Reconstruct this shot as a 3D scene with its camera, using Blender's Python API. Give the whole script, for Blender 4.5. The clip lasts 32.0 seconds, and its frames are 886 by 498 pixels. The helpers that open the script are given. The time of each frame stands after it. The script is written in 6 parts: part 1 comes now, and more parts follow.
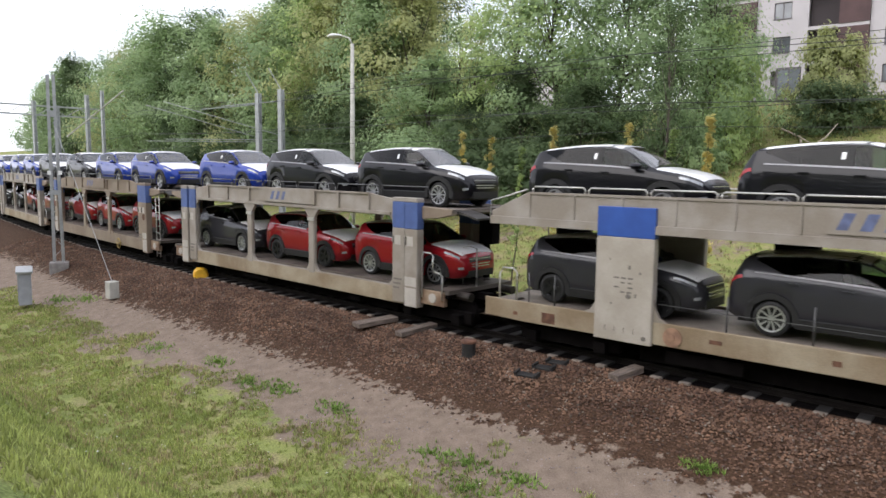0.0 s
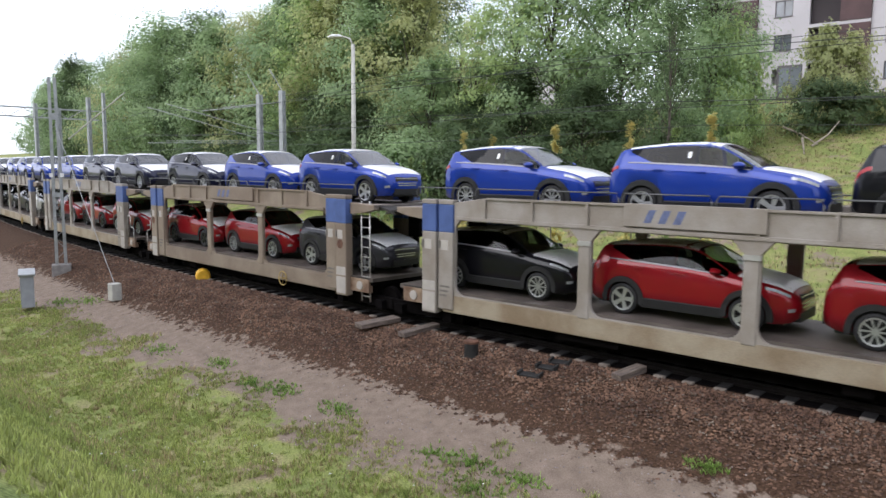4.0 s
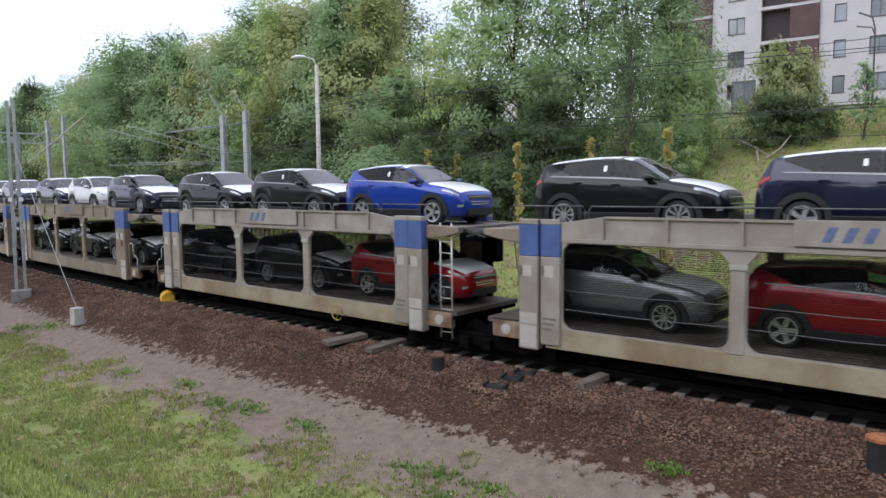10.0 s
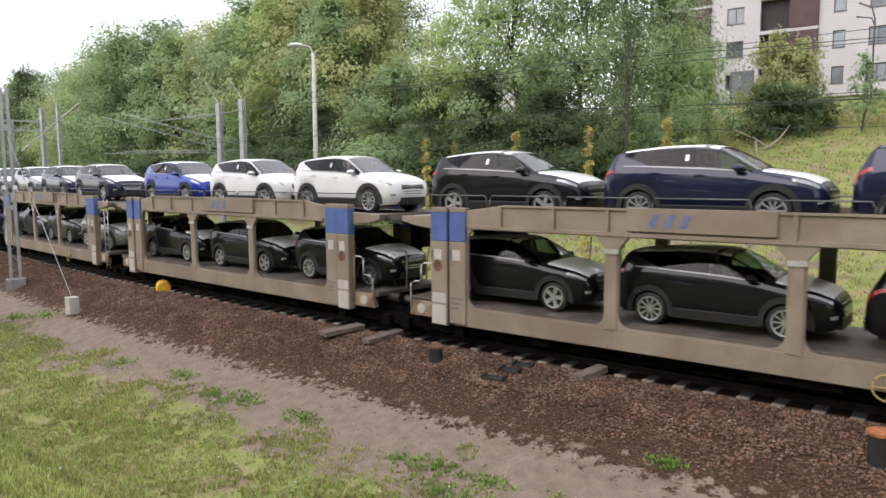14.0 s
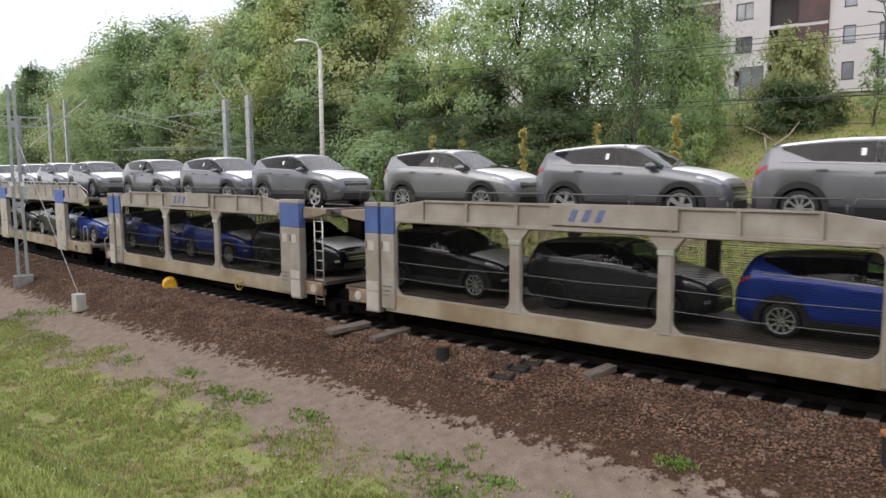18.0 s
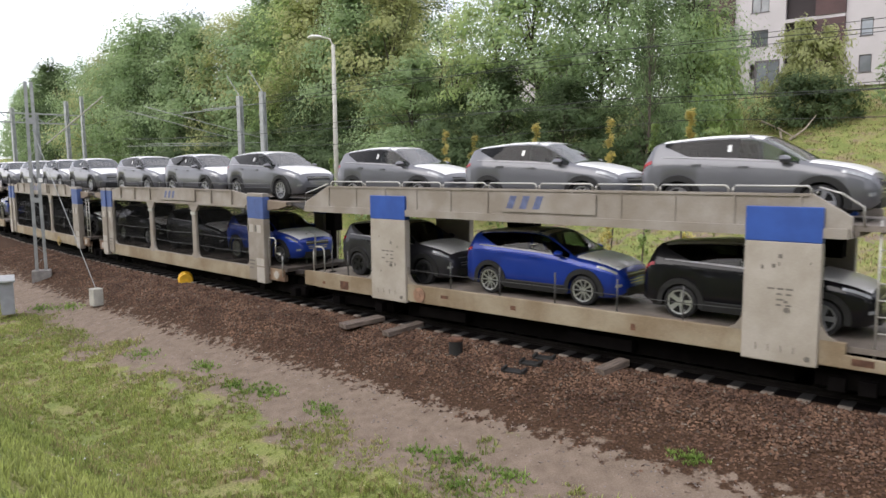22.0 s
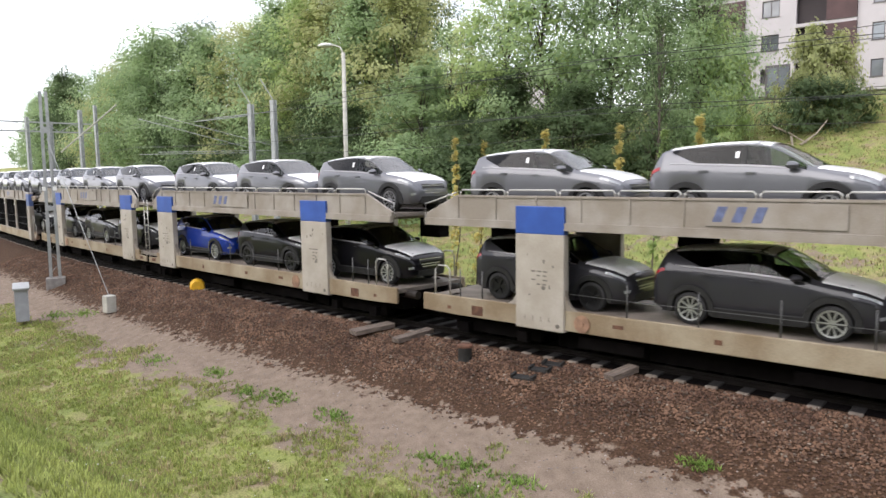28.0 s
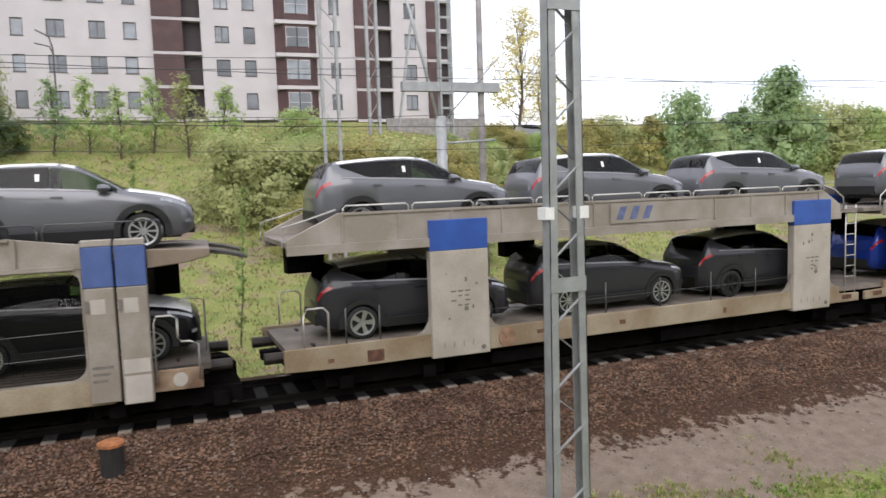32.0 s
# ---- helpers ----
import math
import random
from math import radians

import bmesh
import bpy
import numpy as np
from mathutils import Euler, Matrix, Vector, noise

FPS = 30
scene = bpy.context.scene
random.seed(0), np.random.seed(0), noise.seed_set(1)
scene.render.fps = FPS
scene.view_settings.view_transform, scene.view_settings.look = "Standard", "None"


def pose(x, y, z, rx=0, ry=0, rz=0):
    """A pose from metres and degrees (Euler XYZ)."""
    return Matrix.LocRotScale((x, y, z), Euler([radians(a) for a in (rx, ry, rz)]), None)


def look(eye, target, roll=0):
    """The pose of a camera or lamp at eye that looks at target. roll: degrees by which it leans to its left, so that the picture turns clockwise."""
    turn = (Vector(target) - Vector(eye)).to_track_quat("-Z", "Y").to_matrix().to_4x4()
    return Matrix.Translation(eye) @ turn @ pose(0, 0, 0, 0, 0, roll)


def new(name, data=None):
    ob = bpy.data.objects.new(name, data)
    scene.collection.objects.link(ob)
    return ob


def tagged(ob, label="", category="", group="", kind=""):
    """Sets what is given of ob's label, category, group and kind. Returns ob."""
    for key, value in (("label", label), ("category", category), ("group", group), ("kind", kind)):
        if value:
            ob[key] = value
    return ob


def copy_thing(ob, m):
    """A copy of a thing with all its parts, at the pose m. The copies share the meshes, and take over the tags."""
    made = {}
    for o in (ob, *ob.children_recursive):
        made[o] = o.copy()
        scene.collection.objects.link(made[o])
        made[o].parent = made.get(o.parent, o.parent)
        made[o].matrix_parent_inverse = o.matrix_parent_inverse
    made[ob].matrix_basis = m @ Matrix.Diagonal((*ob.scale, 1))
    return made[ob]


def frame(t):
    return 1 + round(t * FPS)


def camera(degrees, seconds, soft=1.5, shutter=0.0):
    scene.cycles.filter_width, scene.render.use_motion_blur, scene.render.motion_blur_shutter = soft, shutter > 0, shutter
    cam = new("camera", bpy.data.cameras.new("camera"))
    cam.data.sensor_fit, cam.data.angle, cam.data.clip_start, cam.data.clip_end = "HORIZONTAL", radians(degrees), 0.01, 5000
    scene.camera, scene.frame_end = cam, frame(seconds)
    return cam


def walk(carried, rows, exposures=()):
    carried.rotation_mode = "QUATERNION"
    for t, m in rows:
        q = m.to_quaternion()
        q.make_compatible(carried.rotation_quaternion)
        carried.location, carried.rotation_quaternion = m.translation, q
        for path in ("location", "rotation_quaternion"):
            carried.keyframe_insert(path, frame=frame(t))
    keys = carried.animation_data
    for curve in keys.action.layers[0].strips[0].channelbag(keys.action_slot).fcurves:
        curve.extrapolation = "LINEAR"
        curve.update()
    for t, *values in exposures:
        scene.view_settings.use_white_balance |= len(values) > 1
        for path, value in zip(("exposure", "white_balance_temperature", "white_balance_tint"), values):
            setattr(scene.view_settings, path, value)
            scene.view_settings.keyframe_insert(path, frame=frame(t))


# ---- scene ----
cam = camera(63.34, 32.0, soft=1.5, shutter=0.12)
PATH = [
    (0.0, pose(-0.086, 0.069, 4.384, 83.507, -0.690, 40.218)),
    (0.5, pose(-0.093, 0.077, 4.389, 83.525, -0.785, 40.094)),
    (1.0, pose(-0.093, 0.078, 4.397, 83.829, -0.617, 40.563)),
    (1.5, pose(-0.091, 0.055, 4.403, 83.892, -0.468, 40.596)),
    (2.0, pose(-0.088, 0.039, 4.407, 83.759, -0.300, 40.946)),
    (2.5, pose(-0.091, 0.046, 4.416, 83.779, -0.349, 40.808)),
    (3.0, pose(-0.099, 0.066, 4.420, 83.532, -0.349, 40.493)),
    (3.5, pose(-0.101, 0.063, 4.406, 83.394, -0.297, 40.628)),
    (5.5, pose(-0.088, 0.100, 4.376, 83.889, -0.431, 37.570)),
    (6.0, pose(-0.093, 0.086, 4.388, 83.569, -0.241, 36.830)),
    (6.5, pose(-0.080, 0.093, 4.395, 83.514, -0.203, 36.553)),
    (7.0, pose(-0.063, 0.093, 4.388, 83.450, 0.000, 36.648)),
    (7.5, pose(0.039, 0.007, 4.371, 83.640, 0.092, 36.796)),
    (8.0, pose(0.181, -0.115, 4.351, 83.583, -0.104, 36.873)),
    (8.5, pose(0.175, -0.144, 4.373, 83.605, 0.018, 36.579)),
    (9.0, pose(0.130, -0.075, 4.380, 83.718, 0.009, 36.637)),
    (9.5, pose(0.132, -0.050, 4.367, 84.064, 0.368, 37.497)),
    (10.0, pose(0.144, -0.072, 4.343, 84.947, 0.611, 37.701)),
    (10.5, pose(0.123, -0.051, 4.344, 84.954, 0.460, 37.752)),
    (11.0, pose(0.134, -0.042, 4.338, 84.833, 0.436, 37.926)),
    (11.5, pose(0.143, -0.076, 4.340, 84.575, 0.518, 37.818)),
    (12.0, pose(0.132, -0.077, 4.344, 84.466, 0.517, 37.820)),
    (12.5, pose(0.136, -0.075, 4.353, 83.965, 0.426, 37.520)),
    (13.0, pose(0.113, -0.079, 4.369, 83.813, 0.486, 37.464)),
    (13.5, pose(0.033, 0.017, 4.383, 83.804, 0.504, 37.301)),
    (14.0, pose(0.023, 0.008, 4.363, 84.100, 0.372, 37.432)),
    (14.5, pose(0.007, 0.008, 4.376, 84.077, 0.474, 37.490)),
    (16.5, pose(-0.077, 0.098, 4.402, 84.214, 0.365, 37.697)),
    (17.0, pose(-0.073, 0.084, 4.400, 83.954, 0.437, 37.962)),
    (17.5, pose(-0.074, 0.094, 4.415, 83.693, 0.690, 38.186)),
    (18.0, pose(-0.077, 0.112, 4.386, 83.798, 0.385, 37.953)),
    (18.5, pose(-0.095, 0.109, 4.393, 83.738, 0.657, 37.870)),
    (19.0, pose(-0.094, 0.099, 4.380, 83.629, 0.807, 38.266)),
    (19.5, pose(-0.097, 0.092, 4.376, 83.491, 0.479, 38.274)),
    (20.0, pose(-0.097, 0.091, 4.393, 83.522, 0.642, 38.403)),
    (20.5, pose(-0.092, 0.063, 4.412, 83.717, 0.716, 38.882)),
    (21.0, pose(-0.006, 0.022, 4.388, 83.768, 0.706, 38.933)),
    (21.5, pose(-0.017, 0.043, 4.381, 83.691, 0.763, 39.008)),
    (22.0, pose(-0.024, 0.059, 4.375, 83.446, 0.523, 38.998)),
    (22.5, pose(-0.013, 0.038, 4.398, 83.316, 0.485, 38.774)),
    (23.0, pose(0.002, 0.036, 4.385, 83.659, 0.474, 38.729)),
    (23.5, pose(0.006, 0.029, 4.384, 83.853, 0.710, 38.744)),
    (24.0, pose(0.030, 0.028, 4.370, 84.153, 0.788, 38.954)),
    (24.5, pose(0.032, 0.003, 4.368, 84.092, 0.794, 39.202)),
    (25.0, pose(0.041, -0.010, 4.367, 84.094, 0.741, 39.398)),
    (25.5, pose(0.043, 0.009, 4.367, 84.119, 0.910, 39.610)),
    (27.5, pose(0.051, 0.016, 4.381, 84.012, 0.897, 39.790)),
    (28.0, pose(0.055, 0.019, 4.400, 83.941, 0.782, 39.823)),
    (28.5, pose(0.023, 0.008, 4.400, 84.053, 0.862, 39.710)),
    (29.0, pose(-0.005, 0.041, 4.379, 84.222, 0.848, 39.851)),
    (29.5, pose(0.004, 0.131, 4.331, 84.092, 0.893, 37.332)),
    (30.0, pose(0.019, 0.188, 4.329, 83.854, 1.008, 31.303)),
    (30.5, pose(0.048, 0.201, 4.354, 83.880, 1.162, 20.098)),
    (31.0, pose(0.044, 0.144, 4.391, 83.967, 2.238, 4.797)),
    (31.5, pose(0.052, 0.242, 4.344, 84.373, 2.444, -9.703)),
    (32.0, pose(0.002, 0.218, 4.331, 84.829, 1.908, -20.710)),
]
EXPOSURES = [(0.0, -0.08, 6400, 14), (3.0, -0.1, 6200, 14), (6.0, 0.08, 6050, 14), (7.0, 0.25, 6000, 14), (9.0, 0.12, 5850, 14), (10.0, -0.3, 5950, 14), (11.0, -0.36, 6120, 14), (11.8, -0.18, 6300, 14), (12.4, -0.1, 6450, 14), (14.0, 0.05, 6600, 14), (17.0, -0.16, 6590, 14), (21.0, -0.18, 6580, 14), (23.0, 0.0, 6570, 14), (25.0, -0.05, 6560, 14), (28.0, 0.2, 6550, 14), (30.0, 0.08, 6520, 14), (31.0, 0.32, 6510, 14), (32.0, -0.08, 6500, 14)]
walk(cam, PATH, EXPOSURES)

YC, CURVE = 15.497, 0.001584      # the track's centre line at x = 0, and half its curvature behind that
# ---- world and light ----
world = bpy.data.worlds.new("overcast_sky")
scene.world = world
world.use_nodes = True
wn = world.node_tree
wn.nodes.clear()
w_out = wn.nodes.new("ShaderNodeOutputWorld")
w_bg = wn.nodes.new("ShaderNodeBackground")
w_mix = wn.nodes.new("ShaderNodeMixRGB")
w_sky = wn.nodes.new("ShaderNodeTexSky")
w_sky.sky_type = "NISHITA"
w_sky.sun_disc = False
w_sky.sun_elevation = radians(38)
w_sky.sun_rotation = radians(150)
w_scale = wn.nodes.new("ShaderNodeVectorMath")
w_scale.operation = "SCALE"
w_scale.inputs["Scale"].default_value = 0.10
w_co = wn.nodes.new("ShaderNodeTexCoord")
w_map = wn.nodes.new("ShaderNodeMapping")
w_map.inputs["Scale"].default_value = (1.0, 1.0, 3.0)
w_noise = wn.nodes.new("ShaderNodeTexNoise")
w_noise.inputs["Scale"].default_value = 2.2
w_noise.inputs["Detail"].default_value = 5
w_ramp = wn.nodes.new("ShaderNodeValToRGB")
w_ramp.color_ramp.elements[0].position, w_ramp.color_ramp.elements[0].color = 0.35, (0.66, 0.71, 0.80, 1)
w_ramp.color_ramp.elements[1].position, w_ramp.color_ramp.elements[1].color = 0.58, (1.10, 1.12, 1.19, 1)
w_mix.inputs["Fac"].default_value = 0.85
wn.links.new(w_co.outputs["Generated"], w_map.inputs["Vector"])
wn.links.new(w_map.outputs["Vector"], w_noise.inputs["Vector"])
wn.links.new(w_noise.outputs["Fac"], w_ramp.inputs["Fac"])
wn.links.new(w_sky.outputs["Color"], w_scale.inputs[0])
wn.links.new(w_scale.outputs["Vector"], w_mix.inputs["Color1"])
wn.links.new(w_ramp.outputs["Color"], w_mix.inputs["Color2"])
wn.links.new(w_mix.outputs["Color"], w_bg.inputs["Color"])
w_bg.inputs["Strength"].default_value = 1.78
wn.links.new(w_bg.outputs["Background"], w_out.inputs["Surface"])

sun = new("sun", bpy.data.lights.new("sun", "SUN"))
sun.data.energy, sun.data.angle, sun.data.color = 2.3, radians(55), (1.0, 0.96, 0.9)
sun.matrix_world = look((-30, -60, 60), (0, 15, 0))


# ---- mesh tools ----
class Shape:
    """Collects vertices and faces of one mesh; sx = -1 mirrors it along x."""

    def __init__(self, sx=1):
        self.v, self.f, self.sx = [], [], sx

    def add(self, verts, faces):
        n = len(self.v)
        self.v += [(x * self.sx, y, z) for x, y, z in verts]
        for f in faces:
            f = [n + i for i in f]
            self.f.append(f if self.sx > 0 else f[::-1])
        return self

    def box(self, x0, x1, y0, y1, z0, z1):
        vs = [(x, y, z) for z in (z0, z1) for y in (y0, y1) for x in (x0, x1)]
        return self.add(vs, [(0, 2, 3, 1), (4, 5, 7, 6), (0, 1, 5, 4), (2, 6, 7, 3), (0, 4, 6, 2), (1, 3, 7, 5)])

    def beam(self, a, b, w, h=None):
        """A square bar from a to b."""
        h = h or w
        a, b = Vector(a), Vector(b)
        d = (b - a).normalized()
        up = Vector((0, 0, 1)) if abs(d.z) < 0.9 else Vector((1, 0, 0))
        s = d.cross(up).normalized()
        u = s.cross(d)
        vs = [tuple(p + s * i * w / 2 + u * j * h / 2) for p in (a, b) for i, j in ((-1, -1), (1, -1), (1, 1), (-1, 1))]
        return self.add(vs, [(0, 3, 2, 1), (4, 5, 6, 7), (0, 1, 5, 4), (1, 2, 6, 5), (2, 3, 7, 6), (3, 0, 4, 7)])

    def tube(self, pts, r, n=6, r1=None):
        """A round bar along the points; r1: its radius at the end."""
        pts = [Vector(p) for p in pts]
        vs, fs = [], []
        m = len(pts)
        for k, p in enumerate(pts):
            d = (pts[min(k + 1, m - 1)] - pts[max(k - 1, 0)]).normalized()
            up = Vector((0, 0, 1)) if abs(d.z) < 0.9 else Vector((1, 0, 0))
            s = d.cross(up).normalized()
            u = s.cross(d)
            rr = r if r1 is None else r + (r1 - r) * k / (m - 1)
            vs += [tuple(p + (s * math.cos(a) + u * math.sin(a)) * rr) for a in (2 * math.pi * i / n for i in range(n))]
        for k in range(m - 1):
            fs += [(k * n + i, k * n + (i + 1) % n, (k + 1) * n + (i + 1) % n, (k + 1) * n + i) for i in range(n)]
        fs += [tuple(range(n))[::-1], tuple((m - 1) * n + i for i in range(n))]
        return self.add(vs, fs)

    def prism(self, poly, y0, y1):
        """A polygon in x, z pulled from y0 to y1."""
        n = len(poly)
        vs = [(x, y0, z) for x, z in poly] + [(x, y1, z) for x, z in poly]
        fs = [tuple(range(n)), tuple(range(2 * n - 1, n - 1, -1))]
        fs += [(i, n + i, n + (i + 1) % n, (i + 1) % n) for i in range(n)]
        return self.add(vs, fs)

    def lathe(self, prof, n, centre=(0, 0, 0), axis="y"):
        """Spins (radius, along) pairs round an axis."""
        vs, fs = [], []
        m = len(prof)
        for k in range(n):
            a = 2 * math.pi * k / n
            for r, h in prof:
                p = (r * math.cos(a), h, r * math.sin(a)) if axis == "y" else (r * math.cos(a), r * math.sin(a), h)
                vs.append((p[0] + centre[0], p[1] + centre[1], p[2] + centre[2]))
        for k in range(n):
            k2 = (k + 1) % n
            for i in range(m - 1):
                fs.append((k * m + i, k * m + i + 1, k2 * m + i + 1, k2 * m + i))
        return self.add(vs, fs)

    def grid(self, rows):
        """Rows of points, joined by quads."""
        n, m = len(rows), len(rows[0])
        vs = [tuple(p) for r in rows for p in r]
        return self.add(vs, [(i * m + j, i * m + j + 1, (i + 1) * m + j + 1, (i + 1) * m + j) for i in range(n - 1) for j in range(m - 1)])

    def mesh(self, name, mat, smooth=False, bevel=0.0, fix=True):
        me = bpy.data.meshes.new(name)
        me.from_pydata(self.v, [], self.f)
        if bevel or fix:
            bm = bmesh.new()
            bm.from_mesh(me)
            if fix:
                bmesh.ops.recalc_face_normals(bm, faces=bm.faces)
            if bevel:
                es = [e for e in bm.edges if e.is_manifold and e.calc_face_angle(0) > 0.6]
                bmesh.ops.bevel(bm, geom=es, offset=bevel, segments=1, affect="EDGES", clamp_overlap=True)
            bm.to_mesh(me)
            bm.free()
        me.materials.append(mat)
        if smooth:
            me.polygons.foreach_set("use_smooth", [True] * len(me.polygons))
        return me


def part(name, shape, mat, parent=None, label="", smooth=False, bevel=0.0, fix=True):
    """Links a shape, or a mesh made before, as one object under its thing."""
    me = shape if isinstance(shape, bpy.types.Mesh) else shape.mesh(name, mat, smooth, bevel, fix)
    ob = new(name, me)
    ob.parent = parent
    if label:
        ob["label"] = label
    return ob


def thing(name, label, category, group="", kind=""):
    return tagged(new(name), label, category, group, kind)


def lerp(table, x):
    """Smooth-ish value from (x, value) pairs sorted by x."""
    return float(np.interp(x, [a for a, b in table], [b for a, b in table]))


# ---- materials ----
def material(name, colour, rough=0.6, metal=0.0, spread=0.12, scale=6.0, bump=0.0, bump_scale=40.0, colour2=None, lo=0.4, hi=0.65,
             coat=0.0, obj_random=0.0, island=0.0, spec=0.5, trans=0.0, stretch=(1, 1, 1), fine=0.0):
    """A surface with two scales of variation: patches towards colour2 and a fine grain, with relief."""
    m = bpy.data.materials.new(name)
    m.use_nodes = True
    nt = m.node_tree
    b = nt.nodes["Principled BSDF"]
    b.inputs["Roughness"].default_value = rough
    b.inputs["Metallic"].default_value = metal
    b.inputs["Coat Weight"].default_value = coat
    b.inputs["Coat Roughness"].default_value = 0.03
    b.inputs["Specular IOR Level"].default_value = spec
    b.inputs["Transmission Weight"].default_value = trans
    co = nt.nodes.new("ShaderNodeTexCoord")
    mp = nt.nodes.new("ShaderNodeMapping")
    mp.inputs["Scale"].default_value = stretch
    nt.links.new(co.outputs["Object"], mp.inputs["Vector"])
    n1 = nt.nodes.new("ShaderNodeTexNoise")
    n1.inputs["Scale"].default_value = scale
    n1.inputs["Detail"].default_value = 6
    nt.links.new(mp.outputs["Vector"], n1.inputs["Vector"])
    ramp = nt.nodes.new("ShaderNodeValToRGB")
    c2 = colour2 or tuple(c * (1 - spread) for c in colour)
    ramp.color_ramp.elements[0].position, ramp.color_ramp.elements[1].position = lo, hi
    ramp.color_ramp.elements[0].color, ramp.color_ramp.elements[1].color = (*c2, 1), (*colour, 1)
    nt.links.new(n1.outputs["Fac"], ramp.inputs["Fac"])
    last = ramp.outputs["Color"]
    if fine:
        n3 = nt.nodes.new("ShaderNodeTexNoise")
        n3.inputs["Scale"].default_value = bump_scale * 1.7
        n3.inputs["Detail"].default_value = 3
        nt.links.new(mp.outputs["Vector"], n3.inputs["Vector"])
        mr = nt.nodes.new("ShaderNodeMapRange")
        mr.inputs[1].default_value, mr.inputs[2].default_value = 0.3, 0.7
        mr.inputs[3].default_value, mr.inputs[4].default_value = 1 - fine, 1 + fine
        nt.links.new(n3.outputs["Fac"], mr.inputs[0])
        hs = nt.nodes.new("ShaderNodeHueSaturation")
        nt.links.new(mr.outputs[0], hs.inputs["Value"])
        nt.links.new(last, hs.inputs["Color"])
        last = hs.outputs["Color"]
    if obj_random or island:
        src = nt.nodes.new("ShaderNodeObjectInfo" if obj_random else "ShaderNodeNewGeometry")
        amount = obj_random or island
        mr = nt.nodes.new("ShaderNodeMapRange")
        mr.inputs[3].default_value, mr.inputs[4].default_value = 1 - amount, 1 + amount
        nt.links.new(src.outputs["Random" if obj_random else "Random Per Island"], mr.inputs[0])
        hs = nt.nodes.new("ShaderNodeHueSaturation")
        nt.links.new(mr.outputs[0], hs.inputs["Value"])
        nt.links.new(last, hs.inputs["Color"])
        last = hs.outputs["Color"]
    nt.links.new(last, b.inputs["Base Color"])
    if bump:
        n2 = nt.nodes.new("ShaderNodeTexNoise")
        n2.inputs["Scale"].default_value = bump_scale
        n2.inputs["Detail"].default_value = 4
        nt.links.new(mp.outputs["Vector"], n2.inputs["Vector"])
        bp = nt.nodes.new("ShaderNodeBump")
        bp.inputs["Strength"].default_value = bump
        bp.inputs["Distance"].default_value = 0.02
        nt.links.new(n2.outputs["Fac"], bp.inputs["Height"])
        nt.links.new(bp.outputs["Normal"], b.inputs["Normal"])
    return m


def glass_material(name, tint, ior=1.5):
    """Clear tinted glass: it lets light through and mirrors by its angle."""
    m = bpy.data.materials.new(name)
    m.use_nodes = True
    nt = m.node_tree
    nt.nodes.remove(nt.nodes["Principled BSDF"])
    tr = nt.nodes.new("ShaderNodeBsdfTransparent")
    tr.inputs["Color"].default_value = (*tint, 1)
    gl = nt.nodes.new("ShaderNodeBsdfGlossy")
    gl.inputs["Roughness"].default_value = 0.015
    fr = nt.nodes.new("ShaderNodeFresnel")
    fr.inputs["IOR"].default_value = ior
    mx = nt.nodes.new("ShaderNodeMixShader")
    nt.links.new(fr.outputs[0], mx.inputs[0])
    nt.links.new(tr.outputs[0], mx.inputs[1])
    nt.links.new(gl.outputs[0], mx.inputs[2])
    nt.links.new(mx.outputs[0], nt.nodes["Material Output"].inputs["Surface"])
    return m


M = {}
M["beige"] = material("weathered_beige_paint", (0.317, 0.288, 0.255), 0.55, spread=0.3, scale=1.3, bump=0.15, bump_scale=25, colour2=(0.238, 0.206, 0.17), fine=0.08)
M["brownish"] = material("dusty_brown_beige_paint", (0.245, 0.199, 0.148), 0.6, spread=0.3, scale=1.1, bump=0.15, bump_scale=25, colour2=(0.187, 0.142, 0.104), fine=0.08)
M["pale"] = material("pale_primer_patch", (0.446, 0.412, 0.37), 0.6, spread=0.15, scale=3, fine=0.06)
M["blue_band"] = material("faded_blue_paint", (0.072, 0.121, 0.311), 0.5, spread=0.25, scale=2, fine=0.08)
M["blue_new"] = material("strong_blue_paint", (0.03, 0.09, 0.36), 0.45, spread=0.2, scale=2, fine=0.05)
M["rail_tube"] = material("worn_grey_tube", (0.5, 0.49, 0.46), 0.4, 0.5, scale=5)
# sooty iron; the shade under and inside the wagons is put into its colour
M["dark"] = material("sooty_shaded_underframe", (0.007, 0.006, 0.006), 0.95, spec=0.04, scale=3, spread=0.4, bump=0.3)
M["rust"] = material("rusty_iron", (0.16, 0.075, 0.045), 0.85, scale=5, spread=0.5, bump=0.4, fine=0.15)
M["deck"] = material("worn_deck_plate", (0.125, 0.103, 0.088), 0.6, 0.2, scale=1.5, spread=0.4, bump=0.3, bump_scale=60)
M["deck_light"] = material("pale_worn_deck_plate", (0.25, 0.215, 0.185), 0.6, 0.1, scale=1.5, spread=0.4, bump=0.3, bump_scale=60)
M["tyre"] = material("tyre_rubber", (0.015, 0.015, 0.016), 0.8, spread=0.2)
M["rim"] = material("alloy_rim", (0.55, 0.56, 0.58), 0.35, 0.85, spread=0.1)
M["beige_stained"] = material("stained_beige_paint", (0.33, 0.28, 0.20), 0.6, scale=0.9, colour2=(0.21, 0.155, 0.095), bump=0.15, bump_scale=25, fine=0.12)
M["glass"] = glass_material("tinted_car_glass", (0.34, 0.44, 0.38), 1.38)
M["privacy_glass"] = glass_material("dark_privacy_glass", (0.07, 0.08, 0.08), 1.36)
